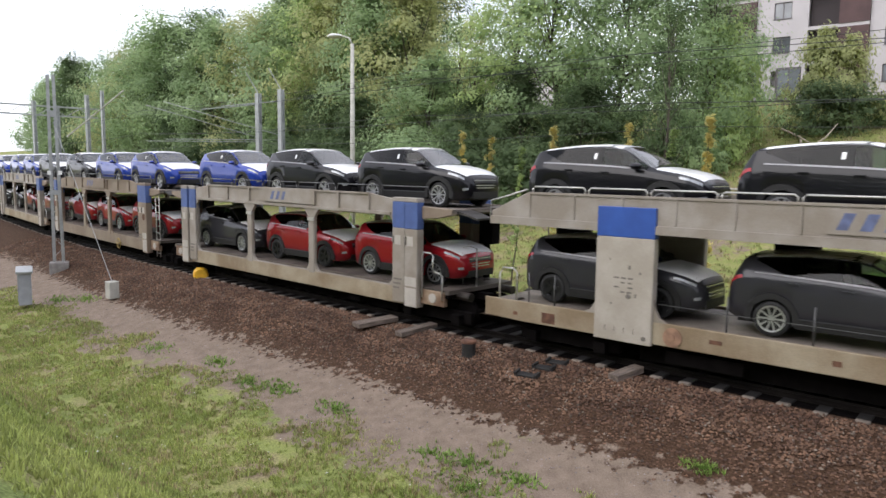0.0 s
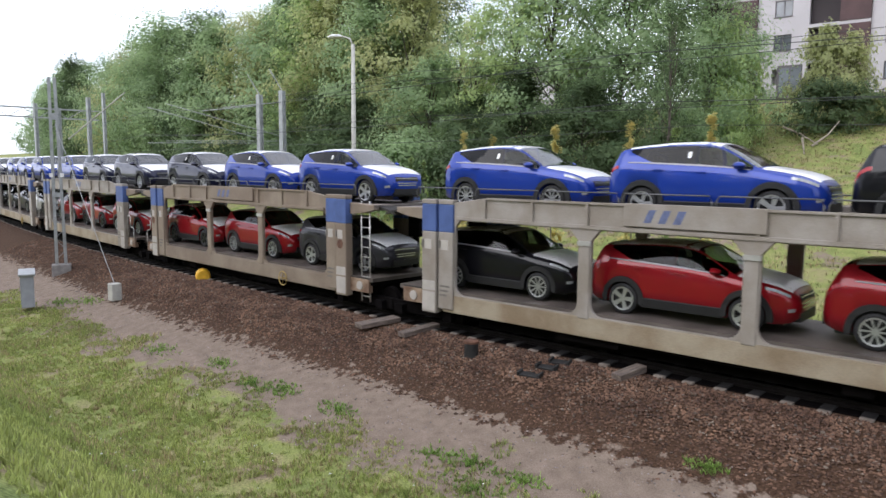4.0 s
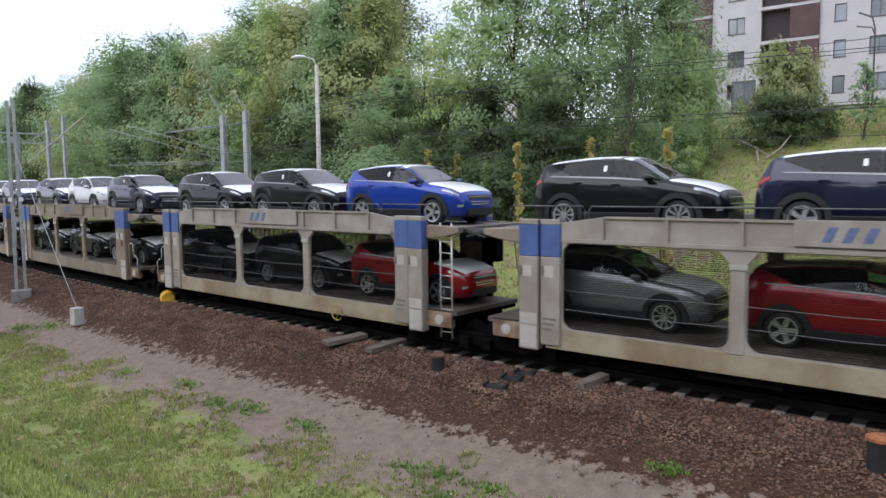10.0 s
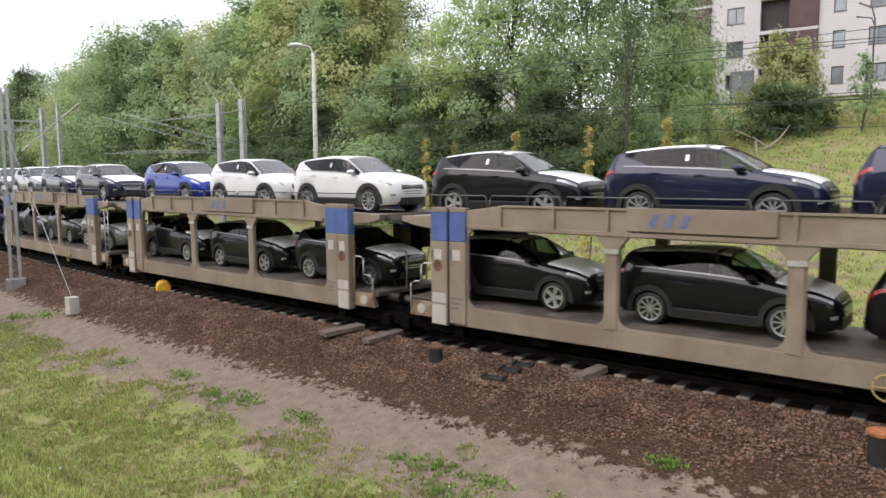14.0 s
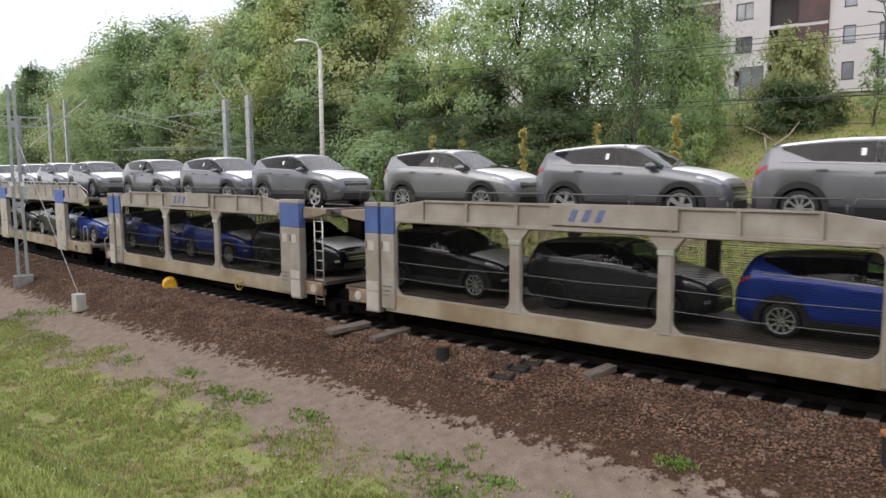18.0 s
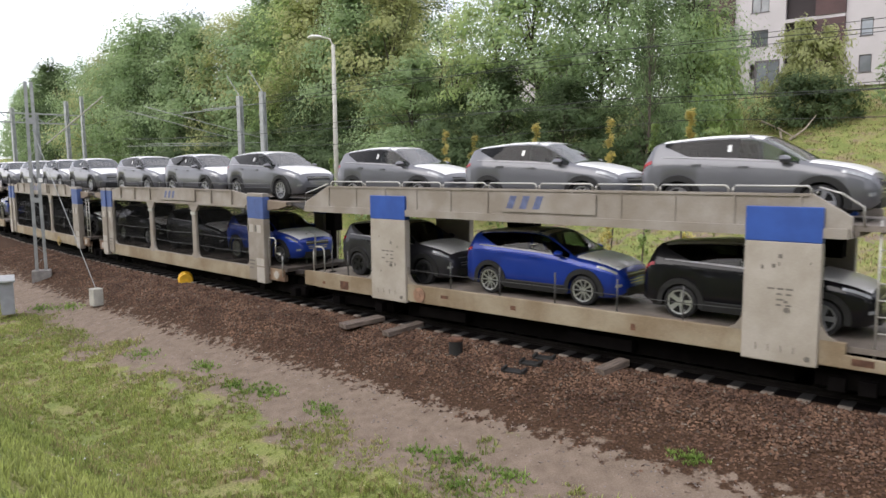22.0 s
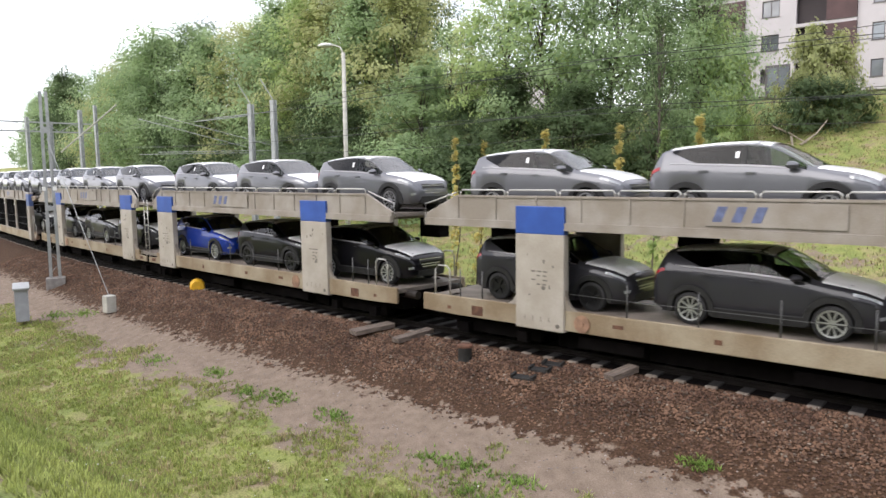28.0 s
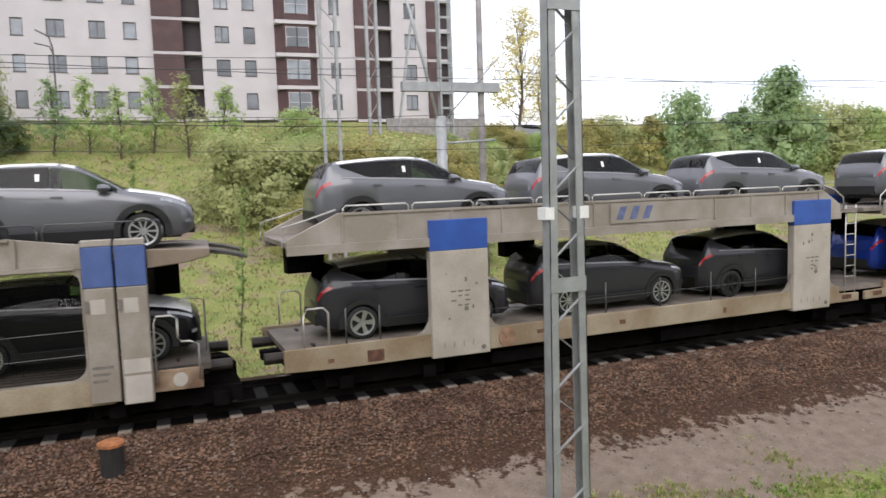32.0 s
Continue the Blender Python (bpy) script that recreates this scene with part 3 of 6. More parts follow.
def ground_material():
    """Grass, worn path and ballast, laid out by the distance from the track."""
    m = bpy.data.materials.new("ground_cover")
    m.use_nodes = True
    nt = m.node_tree
    b = nt.nodes["Principled BSDF"]
    b.inputs["Roughness"].default_value = 0.95
    b.inputs["Specular IOR Level"].default_value = 0.15
    L = nt.links.new
    co = nt.nodes.new("ShaderNodeTexCoord")

    def tex(scale, detail=6):
        n = nt.nodes.new("ShaderNodeTexNoise")
        n.inputs["Scale"].default_value = scale
        n.inputs["Detail"].default_value = detail
        L(co.outputs["Object"], n.inputs["Vector"])
        return n.outputs["Fac"]

    def ramp(fac, stops):
        r = nt.nodes.new("ShaderNodeValToRGB")
        els = r.color_ramp.elements
        while len(els) < len(stops):
            els.new(0.5)
        for e, (p, c) in zip(els, stops):
            e.position, e.color = p, (*c, 1)
        L(fac, r.inputs["Fac"])
        return r.outputs["Color"]

    def mixed(fac, a, c):
        x = nt.nodes.new("ShaderNodeMixRGB")
        L(fac, x.inputs["Fac"])
        L(a, x.inputs["Color1"])
        L(c, x.inputs["Color2"])
        return x.outputs["Color"]

    def math_node(op, a, c, clamp=False):
        x = nt.nodes.new("ShaderNodeMath")
        x.operation, x.use_clamp = op, clamp
        for i, v in enumerate((a, c)):
            if isinstance(v, (int, float)):
                x.inputs[i].default_value = v
            else:
                L(v, x.inputs[i])
        return x.outputs[0]

    grass = ramp(tex(1.1), [(0.3, (0.16, 0.20, 0.062)), (0.5, (0.24, 0.265, 0.085)), (0.62, (0.27, 0.245, 0.115)), (0.70, (0.25, 0.195, 0.13))])
    grain = ramp(tex(26, 3), [(0.3, (0.5, 0.5, 0.5)), (0.7, (1.3, 1.3, 1.3))])
    mul = nt.nodes.new("ShaderNodeMixRGB")
    mul.blend_type = "MULTIPLY"
    mul.inputs["Fac"].default_value = 1
    L(grass, mul.inputs["Color1"])
    L(grain, mul.inputs["Color2"])
    grass = mul.outputs["Color"]
    path = ramp(tex(3.5), [(0.3, (0.16, 0.118, 0.085)), (0.7, (0.255, 0.195, 0.15))])
    path = mixed(math_node("MULTIPLY", tex(60, 2), 0.5), path, ramp(tex(45, 2), [(0.4, (0.10, 0.08, 0.066)), (0.6, (0.30, 0.255, 0.215))]))
    at = nt.nodes.new("ShaderNodeAttribute")
    at.attribute_name = "cover"
    wob = math_node("MULTIPLY", math_node("SUBTRACT", tex(0.7), 0.5), 1.7)
    wob2 = math_node("MULTIPLY", math_node("SUBTRACT", tex(5.0), 0.5), 0.8)
    fac = math_node("ADD", math_node("ADD", at.outputs["Fac"], wob), wob2, True)
    sharp = ramp(fac, [(0.42, (0, 0, 0)), (0.58, (1, 1, 1))])
    col = mixed(sharp, grass, path)
    ballast = ramp(tex(22, 3), [(0.3, (0.028, 0.0155, 0.0095)), (0.5, (0.060, 0.034, 0.0205)), (0.7, (0.098, 0.058, 0.036))])
    at2 = nt.nodes.new("ShaderNodeAttribute")
    at2.attribute_name = "stone"
    fac2 = math_node("ADD", at2.outputs["Fac"], math_node("MULTIPLY", math_node("SUBTRACT", tex(4.0), 0.5), 1.5), True)
    col = mixed(ramp(fac2, [(0.42, (0, 0, 0)), (0.55, (1, 1, 1))]), col, ballast)
    L(col, b.inputs["Base Color"])
    bp = nt.nodes.new("ShaderNodeBump")
    bp.inputs["Strength"].default_value = 0.6
    bp.inputs["Distance"].default_value = 0.04
    L(tex(30, 4), bp.inputs["Height"])
    L(bp.outputs["Normal"], b.inputs["Normal"])
    return m


def cover_of(o):
    """How much bare path: 1 on it, 0 on grass."""
    return lerp([(-7.7, 0.0), (-5.6, 0.95), (-4.9, 1.0), (-3.2, 1.0), (3.0, 0.9), (4.2, 0.1), (5, 0.0), (12, 0.0), (17, 0.36), (25, 0.38), (30, 0.2), (36, 0.0)], o)


def stone_of(o):
    return lerp([(-5.0, 0.0), (-4.1, 0.45), (-3.5, 0.8), (-3.0, 1.0), (3.0, 1.0), (4.0, 0.2), (4.6, 0)], o)


def build_ground():
    xs = [-2500, -900, -400, -250, -180, -140] + [-110 + 2 * i for i in range(20)] + [-70 + i for i in range(30)] + [-40 + 0.5 * i for i in range(140)] + [30 + 2 * i for i in range(20)] + [75, 100, 160, 300, 900, 2500]
    os_ = [-2500, -900, -300, -100, -40] + [-20 + 0.5 * i for i in range(72)] + [16 + i for i in range(45)] + [62, 70, 90, 140, 300, 900, 2500]
    verts, cov, sto = [], [], []
    for x in xs:
        for o in os_:
            # the rows follow the bend near the track and straighten far from it
            bend = along(max(-300, min(60, x)))[1] - YC
            y = YC + o + bend
            verts.append((x, y, ground_z(x, y) if abs(o) < 400 else lerp(PROFILE, max(-400, min(400, o)))))
            ol = lateral(x, y)
            cov.append(cover_of(ol))
            sto.append(stone_of(ol))
    m = len(os_)
    faces = [(i * m + j, (i + 1) * m + j, (i + 1) * m + j + 1, i * m + j + 1) for i in range(len(xs) - 1) for j in range(m - 1)]
    me = bpy.data.meshes.new("ground")
    me.from_pydata(verts, [], faces)
    for nm, vals in (("cover", cov), ("stone", sto)):
        a = me.attributes.new(nm, "FLOAT", "POINT")
        a.data.foreach_set("value", vals)
    me.materials.append(ground_material())
    me.polygons.foreach_set("use_smooth", [True] * len(me.polygons))
    return tagged(new("ground", me), "grassy ground with a worn path and a brown ballast shoulder", "ground", kind="structure")


build_ground()

# ---- wagons ----
W2 = 1.42            # half the width over the side frames
LOW_DECK, UP_DECK = 1.17, 3.30


def hand_rail(x0, x1, y, z, h, n):
    """n low tube loops in a row."""
    out = []
    d = (x1 - x0) / n
    for i in range(n):
        a, b = x0 + i * d + 0.04, x0 + (i + 1) * d - 0.04
        out.append([(a, y, z), (a, y, z + h * 0.6), (a + 0.06, y, z + h), (b - 0.06, y, z + h), (b, y, z + h * 0.6), (b, y, z)])
    return out


def bogie(wagon, x, sx):
    bg = Shape(sx)
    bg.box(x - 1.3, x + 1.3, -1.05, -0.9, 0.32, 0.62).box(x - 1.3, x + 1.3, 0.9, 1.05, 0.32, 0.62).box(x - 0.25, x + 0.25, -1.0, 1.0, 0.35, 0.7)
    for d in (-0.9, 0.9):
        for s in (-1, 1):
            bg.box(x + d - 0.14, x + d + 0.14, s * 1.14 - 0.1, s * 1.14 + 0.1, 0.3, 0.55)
    b = part("bogie", bg, M["dark"], wagon, "sooty bogie with shade put into its black colour")
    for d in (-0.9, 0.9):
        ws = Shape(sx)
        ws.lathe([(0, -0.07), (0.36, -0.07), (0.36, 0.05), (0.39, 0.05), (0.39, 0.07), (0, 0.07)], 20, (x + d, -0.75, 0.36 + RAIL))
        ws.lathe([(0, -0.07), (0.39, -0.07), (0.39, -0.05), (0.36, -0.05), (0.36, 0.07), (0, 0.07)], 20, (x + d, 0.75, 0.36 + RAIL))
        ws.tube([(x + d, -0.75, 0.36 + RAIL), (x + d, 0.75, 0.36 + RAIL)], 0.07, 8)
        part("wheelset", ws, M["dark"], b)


def ladder(wagon, x, y, z0, z1, sx, mat="rail_tube"):
    la = Shape(sx)
    for d in (-0.19, 0.19):
        la.tube([(x + d, y, z0), (x + d, y, z1)], 0.022)
    k = z0 + 0.15
    while k < z1 - 0.05:
        la.tube([(x - 0.19, y, k), (x + 0.19, y, k)], 0.016)
        k += 0.29
    part("ladder", la, M[mat], wagon, "steel tube ladder", smooth=True)


def coupling(wagon, x, sx):
    for s in (-1, 1):
        bu = Shape(sx)
        bu.tube([(x - 0.35, s * 0.87, 1.0), (x + 0.35, s * 0.87, 1.0)], 0.12, 12)
        bu.tube([(x + 0.35, s * 0.87, 1.0), (x + 0.62, s * 0.87, 1.0)], 0.085, 12)
        bu.tube([(x + 0.6, s * 0.87, 1.0), (x + 0.66, s * 0.87, 1.0)], 0.22, 16)
        part("buffer", bu, M["buffer"], wagon, "dark greasy round buffer")
    ho = Shape(sx)
    ho.box(x - 0.3, x + 0.3, -0.12, 0.12, 0.82, 1.0).tube([(x, -0.35, 0.95), (x + 0.2, -0.38, 0.62), (x + 0.5, -0.36, 0.6), (x + 0.75, -0.3, 0.9)], 0.03)
    ho.tube([(x, 0.35, 0.95), (x + 0.2, 0.38, 0.6), (x + 0.5, 0.36, 0.62), (x + 0.75, 0.3, 0.9)], 0.03)
    part("coupling", ho, M["dark"], wagon, "sooty coupling with brake hoses, shade put into its black colour")


def logo_bars(panel, x0, x1, y, z, h, mat):
    """The maker's sign as slanted plain bars."""
    lg = Shape()
    d = (x1 - x0) / 3
    for i in range(3):
        a, k = x0 + i * d, 0.12
        lg.prism([(a, z), (a + d * 0.5, z), (a + d * 0.5 + k, z + h), (a + k, z + h)], y - 0.004, y)
    part("sign", lg, M[mat], panel, "slanted blue bars of a faded company sign")


def wagon_a(sx, logo=True):
    """Newer half: full panelled top beam, two broad solid pillars a side; its coupled end at -x when sx is 1."""
    wg = thing("car_carrier_wagon", "beige double-deck car carrier wagon half with broad blue-topped pillars", "railway wagon", "wagons of the train")
    fr = Shape(sx)
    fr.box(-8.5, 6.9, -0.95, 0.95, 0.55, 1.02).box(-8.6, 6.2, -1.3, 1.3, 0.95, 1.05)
    part("underframe", fr, M["dark"], wg, "sooty underframe with shade put into its black colour")
    # the wide first box is added to shut out light below the frame
    part("brake_gear", Shape(sx).box(-4.9, 5.2, -0.85, 0.85, 0.24, 0.55).box(-4.2, -2.6, -1.15, -0.85, 0.36, 0.62).box(0.4, 2.0, -1.15, -0.85, 0.34, 0.6), M["dark"], wg, "dark tanks and pipes under the frame with an added light-blocking box")
    bogie(wg, -6.6, sx)
    bogie(wg, 6.9, sx)
    dk = Shape(sx)
    dk.box(-8.65, 7.05, -1.33, 1.33, 1.06, LOW_DECK)
    part("lower_deck", dk, M["deck_light"], wg, "worn pale brown lower deck with wheel tracks", bevel=0.0)
    ud = Shape(sx)
    ud.box(-8.6, 6.9, -1.33, 1.33, UP_DECK - 0.1, UP_DECK)
    for k in range(13):
        x = -8.2 + k * 1.2
        ud.box(x - 0.04, x + 0.04, -1.33, 1.33, UP_DECK - 0.2, UP_DECK - 0.1)
    part("upper_deck", ud, M["deck_light"], wg, "underside-ribbed upper deck")
    for y in (-1, 1):
        ya, yb = (-W2, -W2 + 0.09) if y < 0 else (W2 - 0.09, W2)
        si = Shape(sx)
        si.prism([(-8.75, 0.80), (-8.75, 1.24), (6.15, 1.24), (6.15, 1.02), (6.9, 1.0), (6.9, 0.78), (-7.6, 0.76)], ya, yb)
        sill = part("sill", si, M["beige_stained"], wg, "long stained beige side sill", bevel=0.012)
        if y < 0:
            for x0, x1, z0, z1 in ((-7.9, -7.78, 0.9, 0.98), (-7.1, -6.75, 0.82, 1.06), (-3.2, -2.95, 0.98, 1.06), (-1.0, -0.85, 0.95, 1.05), (2.1, 2.2, 0.9, 1.04), (6.25, 6.6, 0.86, 0.98)):
                part("fitting_plate", Shape(sx).box(x0, x1, ya - 0.008, ya, z0, z1), M["rust"], sill, "rust-stained plate")
        be = Shape(sx)
        be.prism([(-8.6, 3.06), (-8.6, 3.36), (-7.55, 3.84), (5.5, 3.84), (6.15, 3.44), (6.15, 3.06)], ya, yb)
        beam = part("top_beam", be, M["beige"], wg, "panelled beige top beam", bevel=0.012)
        out = -1 if y < 0 else 1
        rb = Shape(sx)
        yo = ya if y < 0 else yb
        lo, hi = (yo - 0.03, yo) if y < 0 else (yo, yo + 0.03)
        x = -7.5
        while x < 5.5:
            rb.box(x - 0.02, x + 0.02, lo, hi, 3.26, 3.80)
            x += 1.165
        rb.box(-8.6, 6.1, lo - 0.03 * (y < 0), hi + 0.03 * (y > 0), 3.06, 3.24).box(-7.5, 5.45, lo, hi, 3.79, 3.84)
        part("beam_ribs", rb, M["beige"], beam)
        # the sign panel
        a, b = (-1.25, 1.25)
        pn = Shape().box(a, b, lo - 0.012 if y < 0 else hi, lo if y < 0 else hi + 0.012, 3.30, 3.76)
        panel = part("sign_panel", pn, M["beige"], beam, "greyish panel with a faded sign")
        if y < 0 and logo:
            logo_bars(panel, a + 0.15, a + 1.25, lo - 0.012, 3.38, 0.30, "sign_blue")
        for px in (-5.05, 5.05):
            pi = Shape(sx)
            pa, pb = (-W2 - 0.07, -W2 + 0.14) if y < 0 else (W2 - 0.14, W2 + 0.07)
            pi.prism([(px - 0.66, 0.72), (px + 0.66, 0.72), (px + 0.66, 2.96), (px - 0.66, 2.96)], pa, pb)
            # curved foot brackets
            pil = part("pillar", pi, M["pale_beige"], wg, "broad pale beige pillar", bevel=0.015)
            part("blue_band", Shape(sx).box(px - 0.66, px + 0.66, pa, pb, 2.962, 3.60), M["blue_new"], pil, "strong blue pillar head", bevel=0.012)
            for s in (-1, 1):
                part("gusset", Shape(sx).prism([(px + s * 0.66, 1.24), (px + s * 0.95, 1.24), (px + s * 0.80, 1.32), (px + s * 0.70, 1.48), (px + s * 0.66, 1.7)], ya, yb), M["beige"], pil)
            if y < 0:
                wr = Shape()
                c = px * sx
                rng = random.Random(int(px * 10) + sx)
                for r in range(4):
                    for q in range(3):
                        if rng.random() < 0.7:
                            wr.box(c - 0.22 + 0.16 * q, c - 0.10 + 0.16 * q - 0.03 * (r % 2), pa - 0.003, pa, 2.08 - 0.10 * r, 2.115 - 0.10 * r)
                for q in range(4):
                    wr.box(c - 0.4 + 0.22 * q, c - 0.385 + 0.22 * q, pa - 0.003, pa, 0.92, 1.04)
                for q in range(6):
                    qx, qz = rng.uniform(-0.55, 0.5), rng.uniform(1.3, 2.8)
                    wr.box(c + qx, c + qx + rng.uniform(0.02, 0.07), pa - 0.003, pa, qz, qz + rng.uniform(0.02, 0.09))
                wr.tube([(c + 0.12, pa, 1.72), (c + 0.12, pa - 0.02, 1.72)], 0.05, 10).tube([(c + 0.5, pa, 0.86), (c + 0.5, pa - 0.02, 0.86)], 0.05, 10)
                tagged(part("stencil_mark", wr, M["mark"], pil, "dark illegible stencil bars and bolts"), kind="stuff")
        yy = y * (W2 - 0.05)
        for pts in hand_rail(-7.5, 5.5, yy, 3.84, 0.13, 9):
            part("hand_rail", Shape(sx).tube(pts, 0.02), M["rail_tube"], wg, "low grey tube rail", smooth=True)
        hr = Shape(sx)
        hr.tube([(5.55, yy, 3.84), (5.6, yy, 3.95), (5.95, yy, 3.85), (6.3, yy, 3.62), (6.32, yy, 3.3)], 0.02)
        part("end_rail", hr, M["rail_tube"], wg, "bent end rail", smooth=True)
        part("end_rail", Shape(sx).tube([(-7.6, yy, 3.9), (-8.2, yy, 3.72), (-8.65, yy, 3.6), (-8.68, yy, 3.2)], 0.02), M["rail_tube"], wg, "bent end rail", smooth=True)
        st = Shape(sx)
        for x in (-7.5, -6.8, -2.9, -1.35, 0.2, 1.75, 3.2):
            st.tube([(x, yy, 1.2), (x, yy, 1.95)], 0.018)
        st.tube([(-4.3, yy, 1.62), (-2.9, yy, 1.6), (-1.35, yy, 1.6), (0.2, yy, 1.6), (1.75, yy, 1.6), (3.2, yy, 1.6), (4.4, yy, 1.62)], 0.008, 4)
        part("side_guard", st, M["dark_tube"], wg, "thin dark stanchions with a cable", smooth=True)
        st = Shape(sx)
        st.tube([(-8.35, yy, 1.2), (-8.35, yy, 1.85), (-8.25, yy, 2.0), (-7.95, yy, 2.0), (-7.85, yy, 1.9), (-7.85, yy, 1.2)], 0.022)
        part("end_handrail", st, M["rail_tube"], wg, "bent grey grab rail", smooth=True)
        if y < 0:
            rc = Shape(sx).tube([(-3.95, ya, 0.98), (-3.95, ya - 0.03, 0.98)], 0.2, 18).tube([(-3.95, ya - 0.03, 0.98), (-3.95, ya - 0.05, 0.98)], 0.06, 10)
            part("round_cover", rc, M["rust_pale"], wg, "rusty round cover")
    # plain dark panels below the upper deck, towards the far side
    for x in (-8.2, -2.75, 4.7):
        part("deck_jack", Shape(sx).box(x, x + 0.85, 0.9, 1.3, 2.45, 3.2), M["dark"], wg, "dark panel under the upper deck")
    coupling(wg, -8.7 * 1, sx)
    return wg


def wagon_b(sx, style):
    """Older half: slim posts, rounded openings, divided pillars near both ends; ladder end at +x when sx is 1."""
    paint = "brownish" if style.get("brown") else "beige"
    word = "dusty brown-beige" if style.get("brown") else "weathered beige"
    wg = thing("car_carrier_wagon", f"{word} double-deck car carrier wagon half with rounded side openings", "railway wagon", "wagons of the train")
    part("underframe", Shape(sx).box(-7.4, 7.4, -0.95, 0.95, 0.5, 1.02).box(-7.6, 7.6, -1.3, 1.3, 0.95, 1.05), M["dark"], wg, "sooty underframe with shade put into its black colour")
    bogie(wg, -6.9, sx)
    bogie(wg, 6.9, sx)
    dk = Shape(sx).box(-7.65, 7.65, -1.33, 1.33, 1.06, LOW_DECK)
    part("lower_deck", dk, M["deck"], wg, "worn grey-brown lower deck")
    ud = Shape(sx).box(-7.75, 7.75, -1.33, 1.33, UP_DECK - 0.1, UP_DECK)
    for k in range(13):
        x = -7.2 + k * 1.2
        ud.box(x - 0.04, x + 0.04, -1.33, 1.33, UP_DECK - 0.2, UP_DECK - 0.1)
    part("upper_deck", ud, M["deck_light"], wg, "ribbed upper deck with open ends")
    for x in (-7.75, 7.0):
        for ye in (-1.26, 1.26):
            f = 1 if x > 0 else -1
            part("end_arm", Shape(sx).prism([(f * 6.66, 3.0), (f * 7.3, 3.06), (f * 7.75, 3.16), (f * 7.75, 3.3), (f * 6.66, 3.34)], ye - 0.1, ye + 0.1), M["brownish"], wg, "grimy tapered deck arm", bevel=0.015)
        sp = Shape(sx)
        e = 1 if x > 0 else -1
        # dark panel standing in for the black inner face of the far-side pillar
        part("deck_jack", Shape(sx).box(min(e * 6.66, e * 7.15), max(e * 6.66, e * 7.15), 1.0, 1.34, 2.2, 3.19), M["dark"], wg, "dark panel under the upper deck")
        for ye in (-0.85, 0.85):
            part("bridge_flap", Shape(sx).prism([(e * 7.7, 3.27), (e * 8.08, 3.2), (e * 8.42, 3.1), (e * 8.42, 3.05), (e * 8.08, 3.14), (e * 7.7, 3.2)], ye - 0.3, ye + 0.3), M["flap"], wg, "dark steel bridging flap")
        part("step_grating", Shape(sx).box(min(e * 6.7, e * 7.5), max(e * 6.7, e * 7.5), -1.34, -1.0, 1.125, 1.165), M["flap"], wg, "dark step grating")
        part("end_post", Shape(sx).box(min(e * 6.66, e * 6.8), max(e * 6.66, e * 6.8), 1.2, 1.34, 1.06, 3.2), M["dark"], wg)
        sp.box(min(e * 6.6, e * 7.5), max(e * 6.6, e * 7.5), -1.36, -1.2, 0.72, 1.12)
        part("end_sill", sp, M["end_rust"], wg, "rust-stained end sill", bevel=0.015)
        di = Shape(sx)
        di.tube([(e * 7.1, -1.36, 0.92), (e * 7.1, -1.385, 0.92)], 0.13, 16)
        part("round_cover", di, M["pale"], wg, "pale round cover")
    for y in (-1, 1):
        ya, yb = (-W2, -W2 + 0.09) if y < 0 else (W2 - 0.09, W2)
        lo = lambda d: ya - d if y < 0 else yb
        hi = lambda d: ya if y < 0 else yb + d
        si = Shape(sx)
        si.prism([(-6.0, 0.62), (6.0, 0.62), (6.0, 1.08), (-6.0, 1.08)], ya, yb)
        sill = part("sill", si, M[paint if style.get("brown") else "beige_stained"], wg, "beige side sill", bevel=0.012)
        be = Shape(sx)
        be.prism([(-5.9, 3.06), (5.9, 3.06), (5.9, 3.50), (5.55, 3.50), (4.55, 3.64), (-4.55, 3.64), (-5.55, 3.50), (-5.9, 3.50)], ya, yb)
        beam = part("top_beam", be, M[paint], wg, "beige top beam", bevel=0.012)
        rb = Shape(sx)
        for x in (-4.6, -3.2, -1.9, 1.75, 3.2, 4.6):
            rb.box(x - 0.035, x + 0.035, lo(0.06), hi(0.06), 3.14, 3.63)
        rb.box(-5.5, 5.5, lo(0.05), hi(0.05), 3.06, 3.14).box(-4.55, 4.55, lo(0.05), hi(0.05), 3.60, 3.65)
        part("beam_ribs", rb, M[paint], beam)
        if style.get("sign", True):
            a, b = -1.15 - 0.3 * sx, 1.75 - 0.3 * sx
            pn = Shape().box(a, b, lo(0.07), hi(0.07), 3.18, 3.66)
            panel = part("sign_panel", pn, M[paint], beam, "raised panel with a faded sign", bevel=0.008)
            if y < 0:
                logo_bars(panel, a + 0.45, a + 1.4, ya - 0.07, 3.27, 0.27, "sign_blue")
        for x in (-1.8, 1.8):
            po = Shape(sx)
            po.prism([(x - 0.14, 1.04), (x + 0.14, 1.04), (x + 0.13, 2.75), (x + 0.42, 3.08), (x - 0.42, 3.08), (x - 0.13, 2.75)], ya - 0.02 if y < 0 else ya, yb if y < 0 else yb + 0.02)
            post = part("post", po, M[paint], wg, "slim flared post", bevel=0.012)
            part("collar", Shape(sx).box(x - 0.17, x + 0.17, lo(0.045), hi(0.045), 2.68, 2.78), M["rail_tube"], post)
